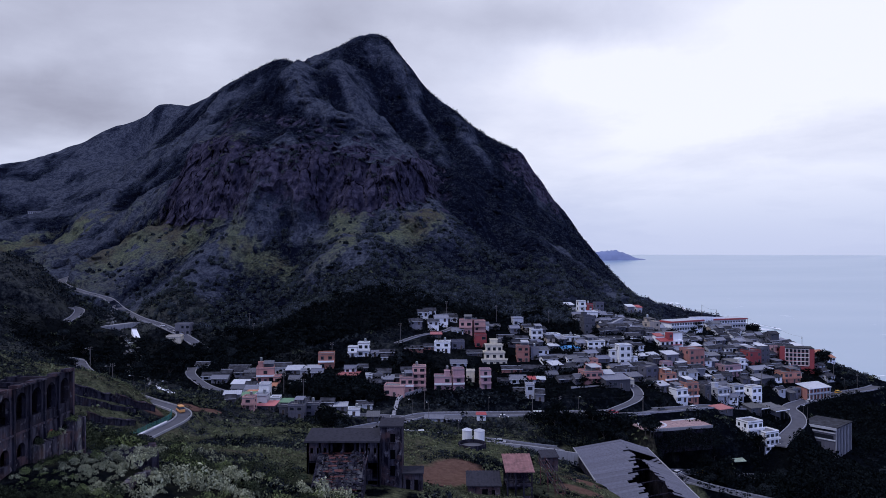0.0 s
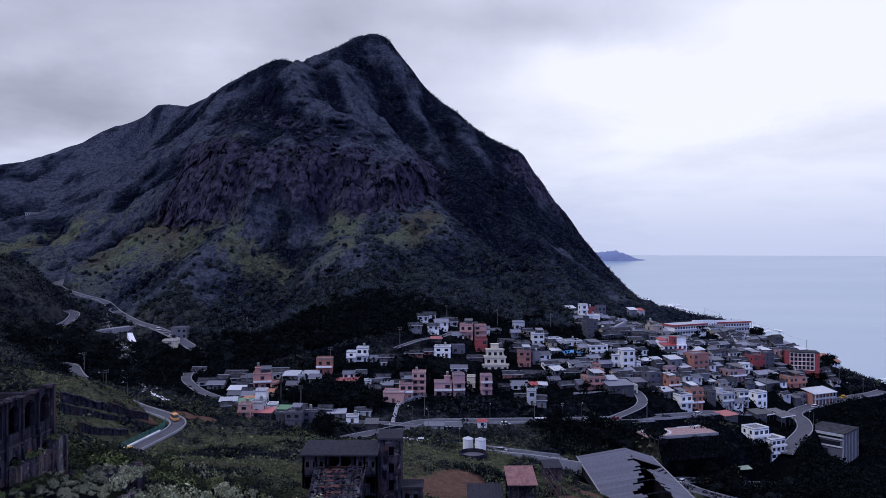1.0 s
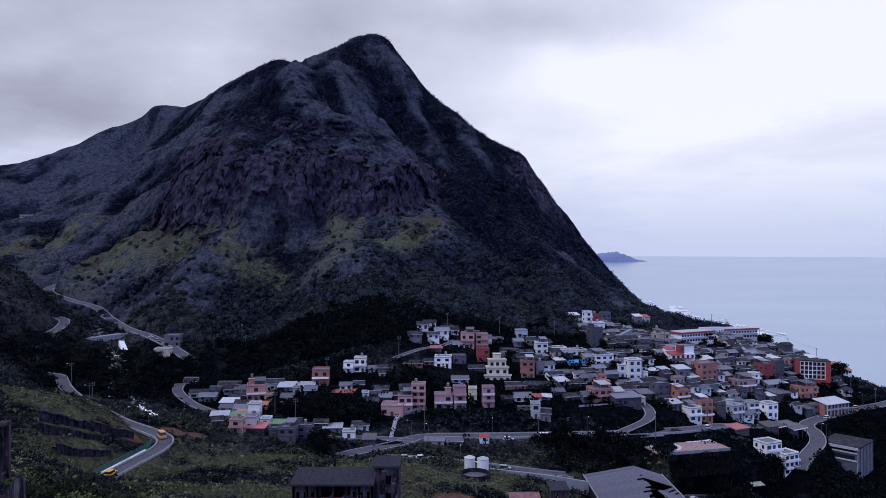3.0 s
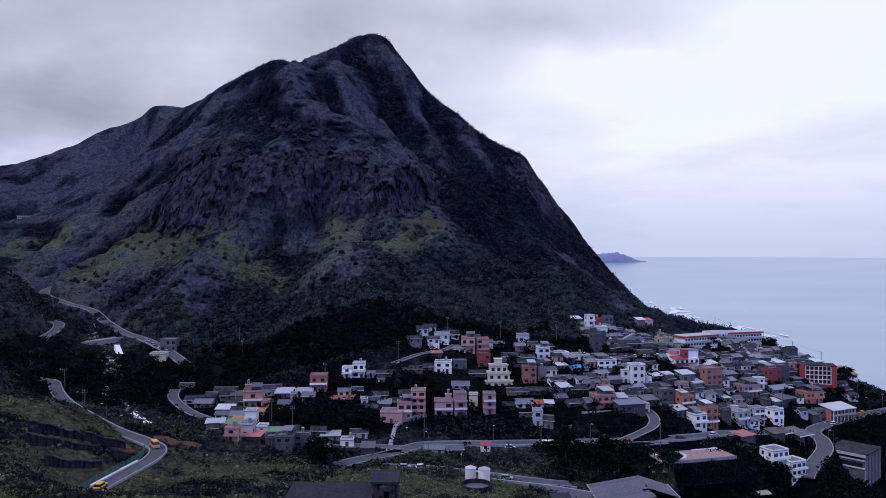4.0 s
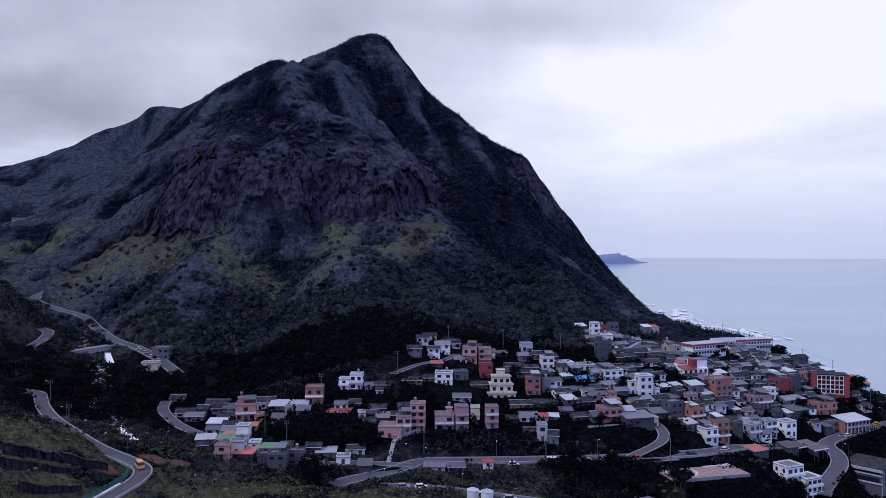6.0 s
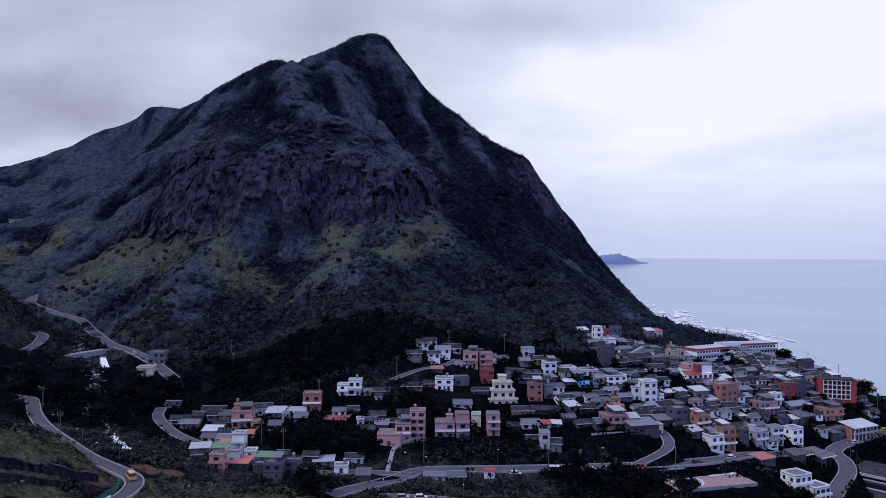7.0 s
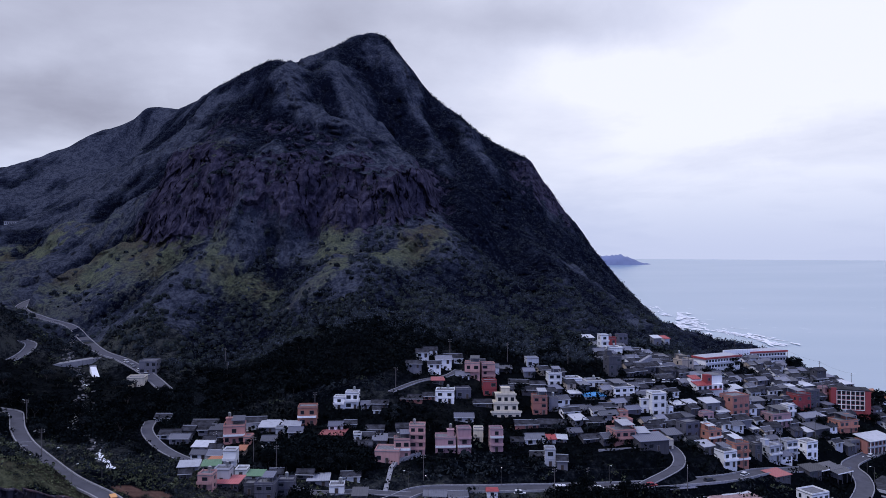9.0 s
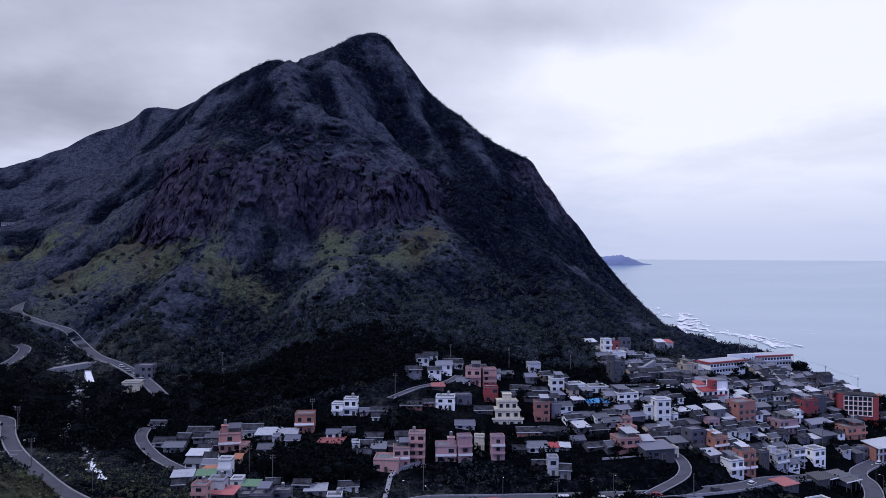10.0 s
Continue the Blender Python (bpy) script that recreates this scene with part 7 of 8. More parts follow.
def stuff(name, label, quads, mat):
    return tagged(new(name, quad_mesh(name, quads, mat)), label, name.replace("_", " "), kind="stuff")


prng = np.random.default_rng(4)


def mountain_shrubs(count):
    x, y = prng.uniform(-560, 262, count), prng.uniform(395, 1000, count)
    seen = ((x > -430) | (y > 640)) & (wild(x, y) > 0.2)
    x, y = x[seen], y[seen]
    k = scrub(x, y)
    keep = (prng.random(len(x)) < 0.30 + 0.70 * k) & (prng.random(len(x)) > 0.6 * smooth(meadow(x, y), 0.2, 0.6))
    x, y, k = x[keep], y[keep], k[keep]
    keep = free(x, y)
    x, y, k = x[keep], y[keep], k[keep]
    z = ground(x, y)
    e = 2.0
    sl = np.hypot((ground(x + e, y) - z) / e, (ground(x, y + e) - z) / e)
    keep = prng.random(len(x)) > smooth(sl, 1.05, 1.7) * 0.8
    x, y, z, sl, k = x[keep], y[keep], z[keep], sl[keep], k[keep]
    r = prng.uniform(0.8, 1.1, len(x)) * prng.choice([0.7, 1.1, 1.7, 2.6], len(x), p=[0.35, 0.35, 0.22, 0.08]) * (0.6 + 0.4 * k) * (1 - 0.3 * smooth(sl, 0.9, 1.3))
    c = np.stack([x, y, z + 0.2 * r], 1)
    tone = k + prng.normal(0, 0.22, len(x))
    dark, grey = (tone > 0.5) | (prng.random(len(x)) < 0.30), tone < 0.22
    grey &= ~dark
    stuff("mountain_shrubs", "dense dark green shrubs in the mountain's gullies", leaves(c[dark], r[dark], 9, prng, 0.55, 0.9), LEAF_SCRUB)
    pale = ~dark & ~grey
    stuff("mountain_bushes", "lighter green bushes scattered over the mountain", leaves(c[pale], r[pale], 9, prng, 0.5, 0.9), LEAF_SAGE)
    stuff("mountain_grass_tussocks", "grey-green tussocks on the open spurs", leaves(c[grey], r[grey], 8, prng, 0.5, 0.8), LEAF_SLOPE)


def valley_growth(count):
    x, y = prng.uniform(-260, 275, count), prng.uniform(118, 470, count)
    keep = free(x, y, 0.0) & ((wild(x, y) < 0.5) | ((x > 50) & (y < 470))) & (x > -0.85 * y)
    x, y = x[keep], y[keep]
    z = ground(x, y)
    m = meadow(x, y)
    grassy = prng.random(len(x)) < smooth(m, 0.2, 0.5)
    soil = np.max([np.exp(-((x - sx) ** 2 + (y - sy) ** 2) / sr**2) for sx, sy, sr in SOIL], 0)
    keep = (soil < 0.45) & (~grassy | (prng.random(len(x)) < 0.75))
    x, y, z, grassy = x[keep], y[keep], z[keep], grassy[keep]
    r = np.where(grassy, prng.uniform(0.4, 0.95, len(x)), prng.uniform(0.8, 2.1, len(x)))
    c = np.stack([x, y, z + 0.2 * r], 1)
    wood = smooth(fbm(x / 30 - 4, y / 30, 2), -0.1, 0.2) * smooth(y + 0.3 * x, 270, 300)
    r = np.where(grassy, r, r * (1 + 0.7 * wood * prng.random(len(x))))
    c[:, 2] += np.where(grassy, 0, 0.35 * r * wood)
    shade = np.max([((x - wx) / wr) ** 2 + ((y - wy) / ws) ** 2 < 0.9 for wx, wy, wr, ws in WOOD_SHADE], 0)
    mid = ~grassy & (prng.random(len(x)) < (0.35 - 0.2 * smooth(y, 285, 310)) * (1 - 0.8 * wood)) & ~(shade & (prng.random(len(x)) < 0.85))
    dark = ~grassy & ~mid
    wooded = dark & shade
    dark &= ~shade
    stuff("wood_undergrowth", "undergrowth beneath the valley woods, its shade painted near black", leaves(c[wooded], r[wooded], 9, prng), LEAF_WOOD)
    stuff("undergrowth", "dark undergrowth filling the valley and terraces", leaves(c[dark], r[dark], 10, prng), LEAF_DARK)
    stuff("green_bushes", "green bushes between houses and roads", leaves(c[mid], r[mid], 12, prng), LEAF_MID)
    stuff("tall_grass", "pale tufts of tall grass on the near terraces", leaves(c[grassy], r[grassy], 10, prng, 0.9, 0.9), LEAF_PALE)


def clumped(x, y, z, r, rng, per=19, lobes=7, size=0.44, droop=0.0, tall=1.1):
    """Round bushes, each a heap of leafy lobes."""
    n = len(x)
    d = rng.normal(size=(n, lobes, 3))
    d[..., 2] = np.abs(d[..., 2])
    d /= np.linalg.norm(d, axis=-1, keepdims=True)
    c = np.stack([x, y, z + 0.3 * r], 1)[:, None] + d * (0.62 * r)[:, None, None] * np.array([1, 1, tall])
    lr = (r[:, None] * rng.uniform(0.34, 0.6, (n, lobes))).ravel()
    return leaves(c.reshape(-1, 3), lr, per, rng, size, 0.9, droop)


def near_bushes(count):
    x, y = np.r_[prng.uniform(-98, -2, count), prng.uniform(-60, -44, 190)], np.r_[prng.uniform(78, 160, count), prng.uniform(90, 112, 190)]
    tu, tv = (x + 52.4) * 0.891 + (y - 115.8) * 0.454, (y - 115.8) * 0.891 - (x + 52.4) * 0.454
    keep = free(x, y, -4.5) & ~((np.abs(tu) < 6.6) & (tv > -1.0) & (tv < 6.6)) & ~((np.abs(x + 46.4) < 1.3) & (np.abs(y - 107.5) < 6.5))
    x, y = x[keep], y[keep]
    big = smooth(fbm(x / 11, y / 11, 3), -0.25, 0.3)
    r = prng.uniform(0.7, 1.25, len(x)) * (0.7 + 2.0 * big * prng.random(len(x)) ** 1.5)
    z = ground(x, y)
    # growth on the ruin's ledges and on the platform
    px, py = prng.uniform(-57, -47, 46), prng.uniform(113.2, 120, 46)
    lx, ly = np.full(26, -60.0) + prng.normal(0, 0.25, 26), prng.uniform(104.5, 118, 26)
    x, y, z = np.r_[x, px, lx], np.r_[y, py, ly], np.r_[z, np.full(46, 116.1), np.where(ly < 114, 121.1, 122.3)]
    r = np.r_[r, prng.uniform(0.7, 1.3, 46), prng.uniform(0.4, 1.0, 26)]
    tone = 1.3 * fbm(x / 13 + 5, y / 13, 3) + prng.normal(0, 0.10, len(x)) + 0.25 * (1 - smooth(y, 95, 125)) - 0.15
    pale, dim = tone > 0.14, tone < -0.10
    fresh = ~pale & ~dim
    stuff("hillside_bushes", "leafy green bushes on the near hillside", clumped(x[fresh], y[fresh], z[fresh], r[fresh], prng), LEAF_BUSH)
    stuff("shaded_bushes", "darker leafy bushes on the near hillside", clumped(x[dim], y[dim], z[dim], r[dim], prng), LEAF_SHADE)
    stuff("silvergrass", "pale feathery grass and reeds on the near hillside", clumped(x[pale], y[pale], z[pale], 0.9 * r[pale], prng, 19, 6, 0.5, 0.35, 1.3), LEAF_REED)


def terrace_grass(count):
    x, y = prng.uniform(-175, 62, count), prng.uniform(118, 300, count)
    keep = free(x, y, -0.5) & (x > -0.62 * y - 12)
    x, y = x[keep], y[keep]
    soil = np.max([np.exp(-((x - sx) ** 2 + (y - sy) ** 2) / sr**2) for sx, sy, sr in SOIL], 0)
    x, y = x[soil < 0.4], y[soil < 0.4]
    tone = 1.5 * fbm(x / 16 - 7, y / 16, 4) + prng.normal(0, 0.10, len(x)) - 0.04 - 0.35 * (1 - smooth(y, 150, 178)) + 0.3 * smooth(y, 165, 185) * (1 - smooth(y, 255, 275)) * (1 - smooth(np.abs(x + 20), 40, 70))
    r = prng.uniform(0.35, 0.85, len(x)) * np.where(tone < -0.1, 1.7, 1.0)
    c = np.stack([x, y, ground(x, y) + 0.2 * r], 1)
    pale, dim = tone > 0.06, tone < -0.1
    mid = ~pale & ~dim
    stuff("terrace_grass", "pale grass tufts on the old terraces", leaves(c[pale], r[pale], 12, prng, 0.6, 0.9), LEAF_PALE)
    stuff("terrace_weeds", "green weeds on the old terraces", leaves(c[mid], r[mid], 12, prng, 0.55), LEAF_MID)
    stuff("terrace_scrub", "dark scrub in the folds of the old terraces", leaves(c[dim], r[dim], 12, prng, 0.5), LEAF_DARK)


def thicket(count):
    """Rounded bushes and low trees on the foot of the mountain, lit on their tops."""
    x, y = prng.uniform(-270, 150, count), 405 + 165 * prng.random(count) ** 1.2
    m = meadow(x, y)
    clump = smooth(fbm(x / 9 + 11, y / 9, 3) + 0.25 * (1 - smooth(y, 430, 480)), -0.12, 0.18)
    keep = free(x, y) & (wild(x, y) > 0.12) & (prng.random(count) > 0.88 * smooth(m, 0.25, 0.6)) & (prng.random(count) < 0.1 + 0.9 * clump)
    x, y = x[keep], y[keep]
    r = prng.uniform(1.0, 2.7, len(x))
    c = np.stack([x, y, ground(x, y) + 0.5 * r], 1)
    green = fbm(x / 22 + 2, y / 22, 3) + prng.normal(0, 0.12, len(x)) > 0.16
    # dark cores under paler sprays put lit tops and shaded gaps into colour
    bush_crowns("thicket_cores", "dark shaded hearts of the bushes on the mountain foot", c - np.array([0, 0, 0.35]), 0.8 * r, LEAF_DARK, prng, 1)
    up = c + np.stack([0 * r, 0 * r, 0.3 * r], 1)
    stuff("green_thicket", "rounded green bushes on the mountain foot", leaves(up[green], 0.9 * r[green], 20, prng, 0.36, 0.8), LEAF_SAGE)
    stuff("dark_thicket", "rounded dark bushes on the mountain foot", leaves(up[~green], 0.9 * r[~green], 20, prng, 0.36, 0.8), LEAF_SCRUB)


def woodland():
    """Closed dark woods in the hollows: the canopies of many trees that run together."""
    spots = [(-48, 318, 21, 11, 800), (-50, 383, 50, 12, 800), (-108, 352, 24, 10, 350), (-98, 390, 44, 28, 1500), (-15, 402, 46, 12, 700), (122, 296, 36, 18, 1700), (185, 316, 52, 26, 2800), (-155, 345, 34, 34, 900), (65, 302, 30, 7, 320), (228, 392, 30, 26, 700), (60, 285, 22, 10, 260)]
    xs, ys = [], []
    for cx, cy, hx, hy, n in spots:
        a, q = prng.uniform(0, 2 * np.pi, n), np.sqrt(prng.random(n))
        xs.append(cx + hx * q * np.cos(a))
        ys.append(cy + hy * q * np.sin(a))
    x, y = np.concatenate(xs), np.concatenate(ys)
    ok = free(x, y, 0.6) & ~((np.abs((x - 98) * 0.97 + (y - 308) * 0.24) < 17.5) & (np.abs((y - 308) * 0.97 - (x - 98) * 0.24) < 10.5))
    x, y = x[ok], y[ok]
    r = prng.uniform(1.1, 2.6, len(x))
    c = np.stack([x, y, ground(x, y) + 0.7 * r + 0.8 * fbm(x / 7, y / 7, 2)], 1)
    # a hedge below the plaza's edge
    e = prng.uniform(-19, 19, 420)
    f = prng.uniform(-13.5, -8.4, 420)
    hedge = np.stack([98 + 0.97 * e - 0.242 * f, 308 + 0.242 * e + 0.97 * f, 74.2 + 1.1 * (f + 8.4) - 2.4 * prng.random(420)], 1)
    c, r = np.vstack([c, hedge]), np.r_[r, prng.uniform(0.8, 1.6, 420)]
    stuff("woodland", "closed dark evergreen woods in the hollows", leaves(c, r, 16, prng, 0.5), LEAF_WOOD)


def tree_proto(seed, high, wide, mat):
    rng = np.random.default_rng(seed)
    ob = thing("tree", "dense dark green broadleaf tree among the houses", "tree", 0, 0, 0, 0, "village trees")
    s = Soup(BARK)
    s.tube(0, 0, -0.8, 0.5 * high, 0.22, 0.13, 8)
    tips = []
    for k in range(5):
        a = 2 * math.pi * (k / 5 + rng.uniform(-0.06, 0.06))
        z0 = high * rng.uniform(0.16, 0.3)
        tip = (0.6 * wide * math.cos(a), 0.6 * wide * math.sin(a), high * rng.uniform(0.38, 0.68))
        s.beam((0, 0, z0), tip, 0.13)
        tips.append(tip)
    tips += [(0, 0, 0.72 * high), (0, 0, 0.5 * high)]
    part("trunk", s, ob)
    c = np.array(tips)
    more = c[rng.integers(0, len(c), 9)] + rng.normal(0, 0.28 * wide, (9, 3)) * np.array([1, 1, 0.5])
    c = np.vstack([c, more])
    q = leaves(c, rng.uniform(0.38, 0.62, len(c)) * wide, 60, rng, 0.42, 0.85)
    part("crown", quad_mesh("crown", q, mat), ob)
    return ob


def plant_trees():
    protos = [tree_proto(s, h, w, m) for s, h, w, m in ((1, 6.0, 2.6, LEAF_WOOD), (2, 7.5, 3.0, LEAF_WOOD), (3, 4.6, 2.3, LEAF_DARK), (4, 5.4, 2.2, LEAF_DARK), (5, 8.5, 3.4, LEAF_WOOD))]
    rng = random.Random(21)
    # groves: centre, half sizes, number
    groves = [(-47, 311, 18, 6, 26), (-95, 392, 40, 24, 62), (-20, 400, 42, 10, 28), (122, 300, 28, 15, 40), (178, 318, 36, 20, 40), (-150, 345, 32, 32, 26), (48, 352, 18, 10, 5),
              (12, 345, 22, 8, 6), (150, 440, 40, 24, 18), (222, 485, 12, 10, 8), (240, 440, 16, 20, 14), (70, 300, 26, 8, 16), (110, 375, 40, 25, 8), (175, 405, 25, 18, 8), (-30, 340, 25, 12, 4),
              (-180, 380, 30, 30, 14), (60, 410, 30, 10, 12), (95, 352, 50, 18, 9), (165, 430, 45, 25, 16), (-42, 273.5, 5, 3, 12), (60, 392, 50, 12, 8)]
    front = [(100.9 + 0.97 * k, 296.6 + 0.24 * k + 0.8 * math.sin(2.1 * k)) for k in range(-18, 20, 2)]
    spots = [(213, 492), (217, 490), (226, 484), (233, 478), (165, 458), (174, 462), (60, 398), (33, 372), (46, 341), (98, 340), (146, 372), (118, 318), (206, 429), (212, 426), (219, 425), (226, 427), (231, 431)] + front
    for gx0, gy0, hx, hy, n in groves:
        spots += [(gx0 + rng.uniform(-hx, hx), gy0 + rng.uniform(-hy, hy)) for _ in range(n)]
    xs, ys = np.array([s[0] for s in spots], float), np.array([s[1] for s in spots], float)
    ok = free(xs, ys, 0.3) & ~((np.abs((xs - 98) * 0.97 + (ys - 308) * 0.24) < 18.5) & (np.abs((ys - 308) * 0.97 - (xs - 98) * 0.24) < 10.3)) & ~((xs > 150) & (xs < 196) & (ys > 322) & (ys < 352))
    zs = ground(xs, ys)
    used = {p: False for p in protos}
    for x, y, z, good in zip(xs, ys, zs, ok):
        if not good:
            continue
        p = rng.choice(protos)
        k = rng.uniform(0.5, 0.95) if -90 < x < 240 and 300 < y < 470 else rng.uniform(0.8, 1.4)
        m = pose(x, y, z - 0.2, 0, 0, rng.uniform(0, 360))
        if not used[p]:
            p.matrix_basis = m
            used[p] = True
        else:
            t = copy_thing(p, m)
            t.scale = (k, k, k * rng.uniform(0.85, 1.15))


mountain_shrubs(110000)
valley_growth(28000)
near_bushes(1700)
thicket(9500)
terrace_grass(19000)
woodland()
plant_trees()


# ---- vehicles ----
def car_proto(name, label, color, l, w, h, van=False):
    ob = thing(name, label, "car", 0, 0, 0, 0, "vehicles")
    paint = simple(name + "_paint_" + color[0], color[1], 0.35, vary=0.1, spec=0.5)
    nose = 0.12 if van else 0.24
    part("body", Soup(paint).hexa([(-l / 2, -w / 2, 0.3), (l / 2, -w / 2, 0.3), (l / 2, w / 2, 0.3), (-l / 2, w / 2, 0.3), (-l / 2, -w / 2, 0.5 * h), (l / 2, -w / 2, 0.45 * h), (l / 2, w / 2, 0.45 * h), (-l / 2, w / 2, 0.5 * h)]), ob)
    a, b = -l / 2 + 0.08 * l, l / 2 - nose * l
    part("glass", Soup(GLASS).hexa([(a, -w / 2 + 0.04, 0.5 * h), (b, -w / 2 + 0.04, 0.47 * h), (b, w / 2 - 0.04, 0.47 * h), (a, w / 2 - 0.04, 0.5 * h), (a + 0.2, -w / 2 + 0.16, 0.9 * h), (b - 0.5, -w / 2 + 0.16, 0.9 * h), (b - 0.5, w / 2 - 0.16, 0.9 * h), (a + 0.2, w / 2 - 0.16, 0.9 * h)]), ob)
    part("top", Soup(paint).box(a + 0.15, b - 0.45, -w / 2 + 0.12, w / 2 - 0.12, 0.9 * h, h), ob)
    for i in (-0.32, 0.32):
        for j in (-1, 1):
            s = Soup(TYRE)
            s.tube(0, 0, -0.1, 0.1, 0.33, n=12)
            part("wheel", s, ob, "", pose(i * l, j * (w / 2 - 0.08), 0.33, 90, 0, 0))
    return ob


def place_vehicles():
    kinds = {
        "white": car_proto("car", "small white car parked on the asphalt", ("white", (0.7, 0.7, 0.72)), 4.2, 1.7, 1.45),
        "silver": car_proto("car", "silver-grey car parked on the asphalt", ("silver", (0.35, 0.36, 0.4)), 4.4, 1.75, 1.45),
        "black": car_proto("car", "dark car parked on the asphalt", ("black", (0.03, 0.03, 0.035)), 4.4, 1.75, 1.45),
        "red": car_proto("car", "dull red car on the main road", ("red", (0.35, 0.04, 0.05)), 4.2, 1.7, 1.45),
        "taxi": car_proto("taxi", "yellow taxi on the hillside road", ("yellow", (0.8, 0.42, 0.03)), 4.5, 1.75, 1.5),
        "van": car_proto("van", "white delivery van on the main road", ("white", (0.75, 0.75, 0.77)), 5.2, 2.0, 2.3, True),
        "bus": car_proto("bus", "orange minibus at the bend of the road", ("orange", (0.75, 0.36, 0.12)), 5.0, 1.9, 2.3, True),
    }
    spots = [("bus", -93.6, 253.0, 92.4, 125), ("taxi", -92.3, 214.0, 92.3, 88), ("van", 41, 305.4, 78.6, 3), ("white", 26, 302.6, 78.5, 0), ("silver", 62, 309, 78.4, 14), ("red", 75, 312.5, 78.2, 14), ("white", 55, 307.5, 78.5, 10),
             ("white", 117, 331.5, 76.3, 40), ("black", 99, 320, 77.7, 20), ("silver", -14, 276.5, 78.7, 8), ("white", -8, 277.5, 78.3, 8), ("white", 12, 274, 76.8, -4), ("silver", 22, 273, 76, -6), ("black", -20, 274.6, 79.3, 5),
             ("taxi", 109.5, 300.6, 55.5, 20), ("white", 97, 293.2, 57.8, 40), ("taxi", 232, 416.5, 66.5, 30), ("black", 176, 373.5, 66.2, 10), ("silver", 172, 371.5, 66.5, 10), ("white", 203, 393, 66.3, 35)]
    for i in range(10):
        spots.append((("white", "silver", "white", "black", "white")[i % 5], 96 + 2.9 * i, 398.5 + 1.35 * i + (i % 2), None, 70))
    for i in range(4):
        spots.append((("white", "silver")[i % 2], -173 + 6 * i, 437 - 5.5 * i, None, -45))
    placed = set()
    for kind, x, y, z, rz in spots:
        z = height(x, y) + 0.1 if z is None else z + 0.02
        if kind in placed:
            copy_thing(kinds[kind], pose(x, y, z, 0, 0, rz))
        else:
            kinds[kind].matrix_basis = pose(x, y, z, 0, 0, rz)
            placed.add(kind)


place_vehicles()


# ---- poles, lamps, fences ----
def pole_proto():
    ob = thing("utility_pole", "grey utility pole with two cross-arms", "pole", 0, 0, 0, 0, "utility poles")
    part("mast", Soup(WOOD_POLE).tube(0, 0, -1, 9.5, 0.17, 0.11, 8), ob)
    for z in (8.2, 9.0):
        part("cross_arm", Soup(WOOD_POLE).box(-0.9, 0.9, -0.06, 0.06, z, z + 0.12), ob)
        for x in (-0.8, 0.0, 0.8):
            part("insulator", Soup(WALLS["white"]).tube(x, 0, z + 0.12, z + 0.32, 0.06, n=6), ob)
    return ob


def lamp_proto():
    ob = thing("street_lamp", "slim grey street lamp beside the road", "lamp", 0, 0, 0, 0, "street lamps")
    part("mast", Soup(WOOD_POLE).tube(0, 0, -0.5, 7.0, 0.08, 0.05, 8), ob)
    part("arm", Soup(WOOD_POLE).beam((0, 0, 6.9), (1.6, 0, 7.3), 0.07), ob)
    part("head", Soup(WALLS["white"]).box(1.4, 2.1, -0.13, 0.13, 7.25, 7.4), ob)
    return ob


pole, lamp = pole_proto(), lamp_proto()
pole_spots = [(-22, 366), (-55, 352), (2, 390), (30, 398), (60, 402), (-8, 312), (38, 301), (50, 303), (88, 312), (-70, 312), (-60, 305), (150, 372), (176, 392), (214, 498), (228, 487), (240, 474), (196, 508), (188, 515),
              (120, 340), (96, 415), (128, 428), (-108, 404), (-120, 440), (146, 322), (-136, 292), (-166, 334), (-86, 318), (238, 432), (250, 428), (205, 440)]
lamp_spots = [(-13, 304, 200), (-6, 297, 120), (20, 309, 270), (60, 314, 280), (-105, 270, 230), (-122, 280, 230), (-140, 298, 230), (-172, 345, 230), (-110, 262, 60), (190, 374, 180), (186, 362, 180), (240, 424, 120), (-20, 270, 90), (6, 270, 90)]
for i, (x, y) in enumerate(pole_spots):
    m = pose(x, y, height(x, y), 0, 0, 20 * i % 90)
    pole.matrix_basis = m if i == 0 else pole.matrix_basis
    if i:
        copy_thing(pole, m)
for i, (x, y, r) in enumerate(lamp_spots):
    m = pose(x, y, height(x, y), 0, 0, r)
    lamp.matrix_basis = m if i == 0 else lamp.matrix_basis
    if i:
        copy_thing(lamp, m)


def cables():
    """Slack wires from pole to pole, for runs that stand close together."""
    n = 0
    for (xa, ya), (xb, yb) in zip(pole_spots[:-1], pole_spots[1:]):
        if 6 < math.hypot(xb - xa, yb - ya) < 48:
            za, zb = height(xa, ya) + 9.3, height(xb, yb) + 9.3
            s = Soup(TYRE)
            prev = None
            for k in range(9):
                t = k / 8
                p = (xa + (xb - xa) * t, ya + (yb - ya) * t, za + (zb - za) * t - 1.6 * 4 * t * (1 - t) * 0.6)
                if prev:
                    s.beam(prev, p, 0.05)
                prev = p
            tagged(new("cable", s.mesh("cable")), "thin black overhead cable between utility poles", "cable", "cables")


cables()


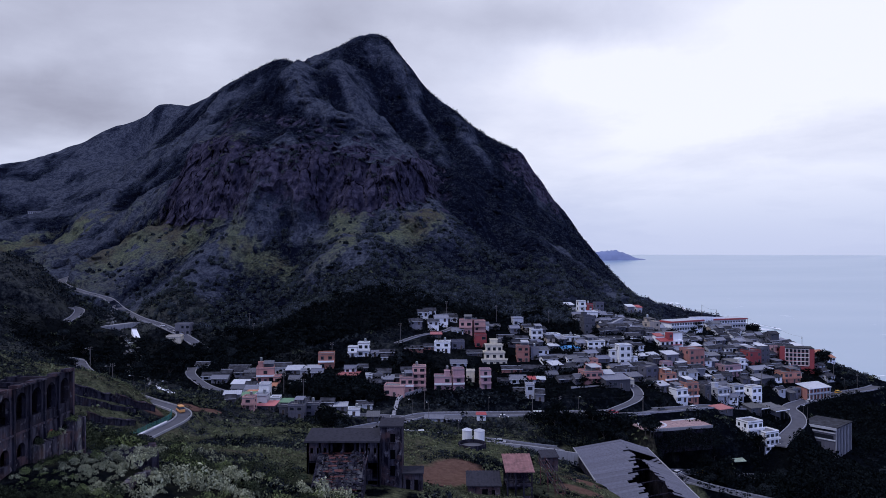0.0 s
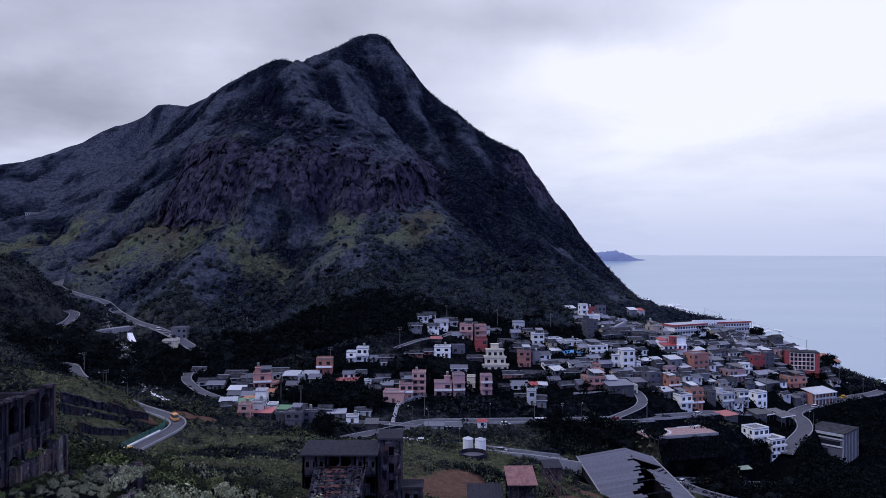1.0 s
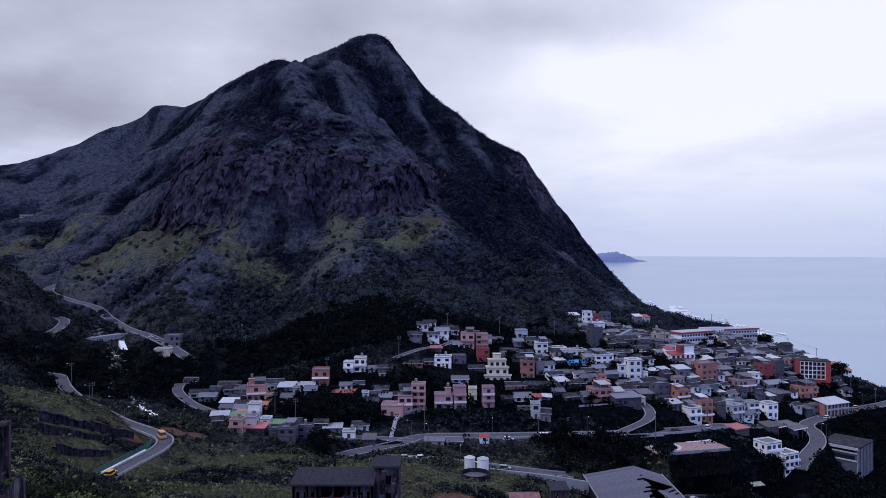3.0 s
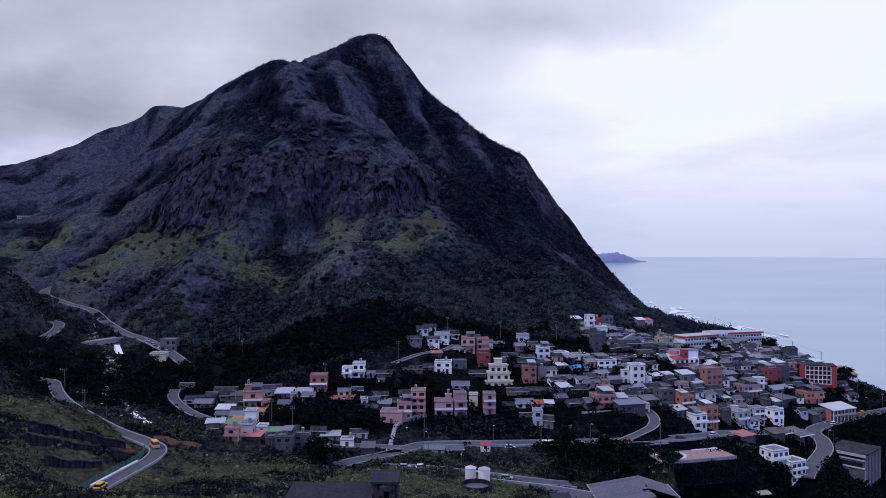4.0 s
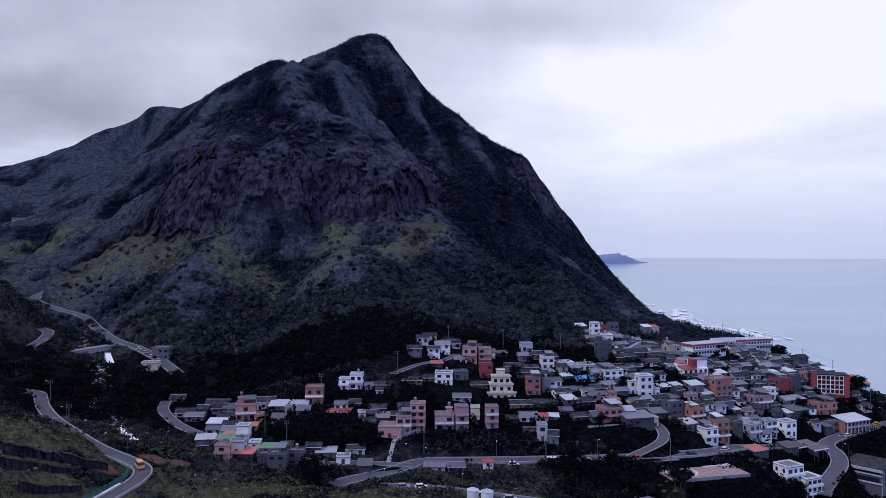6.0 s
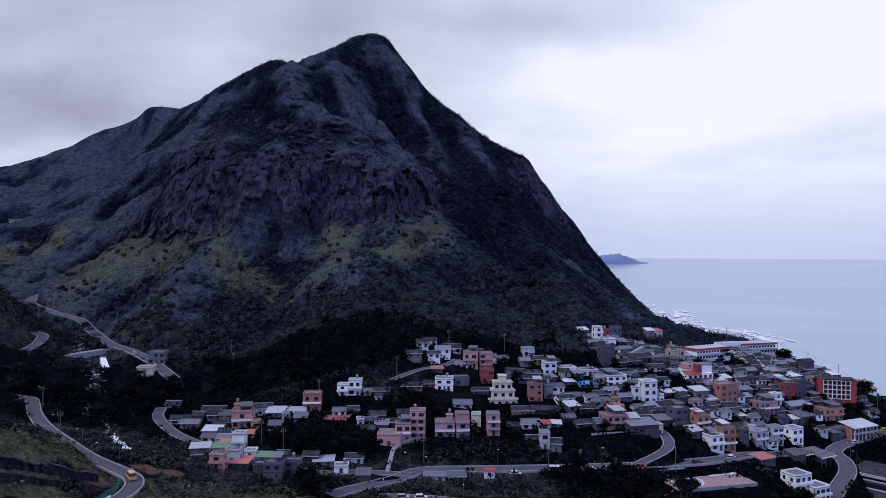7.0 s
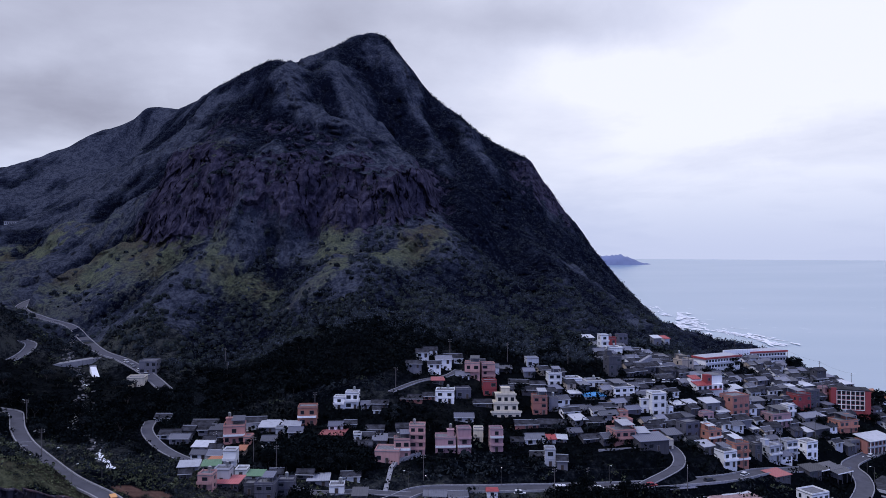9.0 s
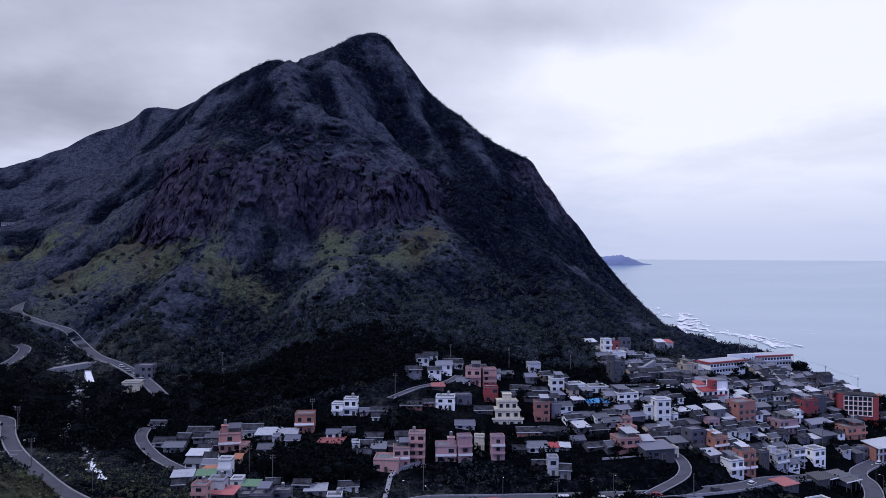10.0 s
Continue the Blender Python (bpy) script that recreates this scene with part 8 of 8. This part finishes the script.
def green_fence():
    ob = thing("roadside_fence", "green wire-mesh fence along the hillside road", "fence", 0, 0, 0)
    green = simple("green_fence_paint", (0.04, 0.16, 0.14), 0.6)
    pts = smoothed([(-96.4, 198, 92.5), (-95.8, 212, 92.4), (-94.4, 226, 92.3), (-92.9, 240, 92.3), (-95.4, 249.5, 92.4)], 2.2)
    for i, p in enumerate(pts):
        part("post", Soup(green).box(p[0] - 0.07, p[0] + 0.07, p[1] - 0.07, p[1] + 0.07, p[2] - 0.8, p[2] + 2.1), ob)
        if i + 1 < len(pts):
            q = pts[i + 1]
            s = Soup(green)
            for k in range(6):
                s.beam((p[0], p[1], p[2] + 0.25 + 0.34 * k), (q[0], q[1], q[2] + 0.25 + 0.34 * k), 0.05)
            for k in range(1, 6):
                t = k / 6
                x, y, z = p + (q - p) * t
                s.beam((x, y, z + 0.2), (x, y, z + 2.0), 0.05)
            part("mesh_panel", s, ob)

    ob = thing("crash_barrier", "low white concrete barrier between the fence and the road", "barrier", 0, 0, 0)
    line = smoothed([(-94.9, 214, 92.3), (-93.6, 226, 92.2), (-92.3, 237, 92.2)], 2.2)
    for p, q in zip(line[:-1], line[1:]):
        part("barrier_block", Soup(WALLS["white"]).slab((p[0] - 0.2, p[1], p[2] + 0.85), (p[0] + 0.2, p[1], p[2] + 0.85), (q[0] + 0.2, q[1] - 0.06, q[2] + 0.85), (q[0] - 0.2, q[1] - 0.06, q[2] + 0.85), 1.1), ob)


green_fence()


# ---- stream, surf and far headlands ----
FOAM = simple("white_foam", (0.82, 0.84, 0.88), 0.7, vary=0.12, scale=0.3)
STONE = simple("grey_boulder", (0.16, 0.155, 0.16), 0.85, vary=0.5)


def stream():
    pts = smoothed(STREAM, 3.0)
    pts[:, 2] = ground(pts[:, 0], pts[:, 1]) + 0.35
    rng = random.Random(9)
    s = Soup(FOAM)
    water = thing("stream", "narrow stream tumbling white over boulders", "stream", 0, 0, 0, kind="structure")
    rocks = Soup(STONE)
    for p, q in zip(pts[:-1], pts[1:]):
        for _ in range(rng.choice((1, 2, 4, 6))):
            t, side = rng.random(), rng.uniform(-1.3, 1.3)
            x, y, z = (p[k] + t * (q[k] - p[k]) for k in range(3))
            ring = [(x + side + rng.uniform(0.12, 0.42) * math.cos(a), y + rng.uniform(0.25, 0.8) * math.sin(a)) for a in np.arange(7) * 2 * math.pi / 7]
            slope = (q[2] - p[2]) / max(0.5, q[1] - p[1] if abs(q[1] - p[1]) > 0.5 else 0.5)
            s.face([(u, v, z + 0.25 + max(-0.5, min(0.5, slope)) * (v - y)) for u, v in ring])
    part("white_water", s, water)
    for i in range(170):
        p = pts[rng.randrange(len(pts))]
        x, y = p[0] + rng.uniform(-4, 4), p[1] + rng.uniform(-3, 3)
        r = rng.uniform(0.35, 1.2)
        bm = bmesh.new()
        bmesh.ops.create_icosphere(bm, subdivisions=1, radius=r)
        for v in bm.verts:
            v.co *= rng.uniform(0.7, 1.15)
            v.co.z *= 0.7
        me = bpy.data.meshes.new("boulder")
        bm.to_mesh(me)
        bm.free()
        me.materials.append(STONE)
        part("boulder", me, water, "", pose(x, y, float(ground(x, y)[0]) + 0.1 * r, 0, 0, rng.uniform(0, 360)))


stream()


def surf():
    """Broken streaks of foam off the cape, and some whitecaps out at sea."""
    rng = random.Random(13)
    s = Soup(FOAM)

    def streak(x, y, long, wide, turn):
        n = 9
        ca, sa = math.cos(turn), math.sin(turn)
        top, low = [], []
        level = SEA + 0.3 + 0.006 * len(s.f)
        for i in range(n):
            t = i / (n - 1) - 0.5
            body = wide * max(0.0, 1 - (2 * t) ** 2) * rng.uniform(0.4, 1.0)
            off = rng.uniform(-0.3, 0.3) * wide
            top.append((x + ca * t * long - sa * (off + body), y + sa * t * long + ca * (off + body), level))
            low.append((x + ca * t * long - sa * (off - body), y + sa * t * long + ca * (off - body), level))
        s.face(low + top[::-1])

    for i in range(170):
        y = rng.uniform(1150, 1950)
        x = 505 + 18 * math.sin(y / 60) + rng.expovariate(1 / 13.0) - 8
        streak(x, y, rng.uniform(14, 60), rng.uniform(1.5, 5.5), radians(90 + rng.uniform(-25, 25)))
    for i in range(150):
        y = rng.uniform(1200, 1750)
        streak(0.325 * y - 14 + rng.expovariate(1 / 11.0), y, rng.uniform(12, 40), rng.uniform(2.5, 8.0), radians(72 + rng.uniform(-25, 25)))
    for i in range(46):
        y = rng.uniform(700, 2000)
        streak(y * rng.uniform(0.32, 0.72), y, rng.uniform(8, 26), rng.uniform(0.7, 1.8), radians(rng.uniform(-12, 12)))
    tagged(new("surf", s.mesh("surf")), "white surf along the shore and scattered whitecaps", "surf", kind="stuff")


surf()


def headland(name, label, x0, x1, y, profile, base, deep):
    """A far cape: ridge heights along x, falling to the water on both sides."""
    # distance haze is put into the land's blue base colour
    haze = simple("hazy_blue_land", (0.20, 0.24, 0.38), 0.9, vary=0.25, scale=0.01)
    n, m = 40, 7
    rng = random.Random(6)
    verts, faces = [], []
    for j in range(m):
        v = j / (m - 1)
        for i in range(n):
            u = i / (n - 1)
            h = np.interp(u, profile[0], profile[1]) * math.sin(math.pi * v) ** 0.7 * rng.uniform(0.93, 1.05)
            verts.append((x0 + (x1 - x0) * u, y + deep * (v - 0.5), base - 4 + h))
    for j in range(m - 1):
        for i in range(n - 1):
            faces.append((j * n + i, j * n + i + 1, (j + 1) * n + i + 1, (j + 1) * n + i))
    tagged(new(name, mesh_from(name, verts, faces, haze, True)), label, "headland", kind="structure")


headland("backdrop", "far blue headland with a low spit", 880, 1318, 4230, ([0, 0.12, 0.35, 0.48, 0.62, 0.8, 1.0], [40, 66, 70, 50, 24, 13, 6]), 86, 160)
headland("backdrop", "far blue cape on the horizon", 2560, 3000, 3900, ([0, 0.2, 0.6, 1.0], [4, 22, 50, 60]), 106, 160)
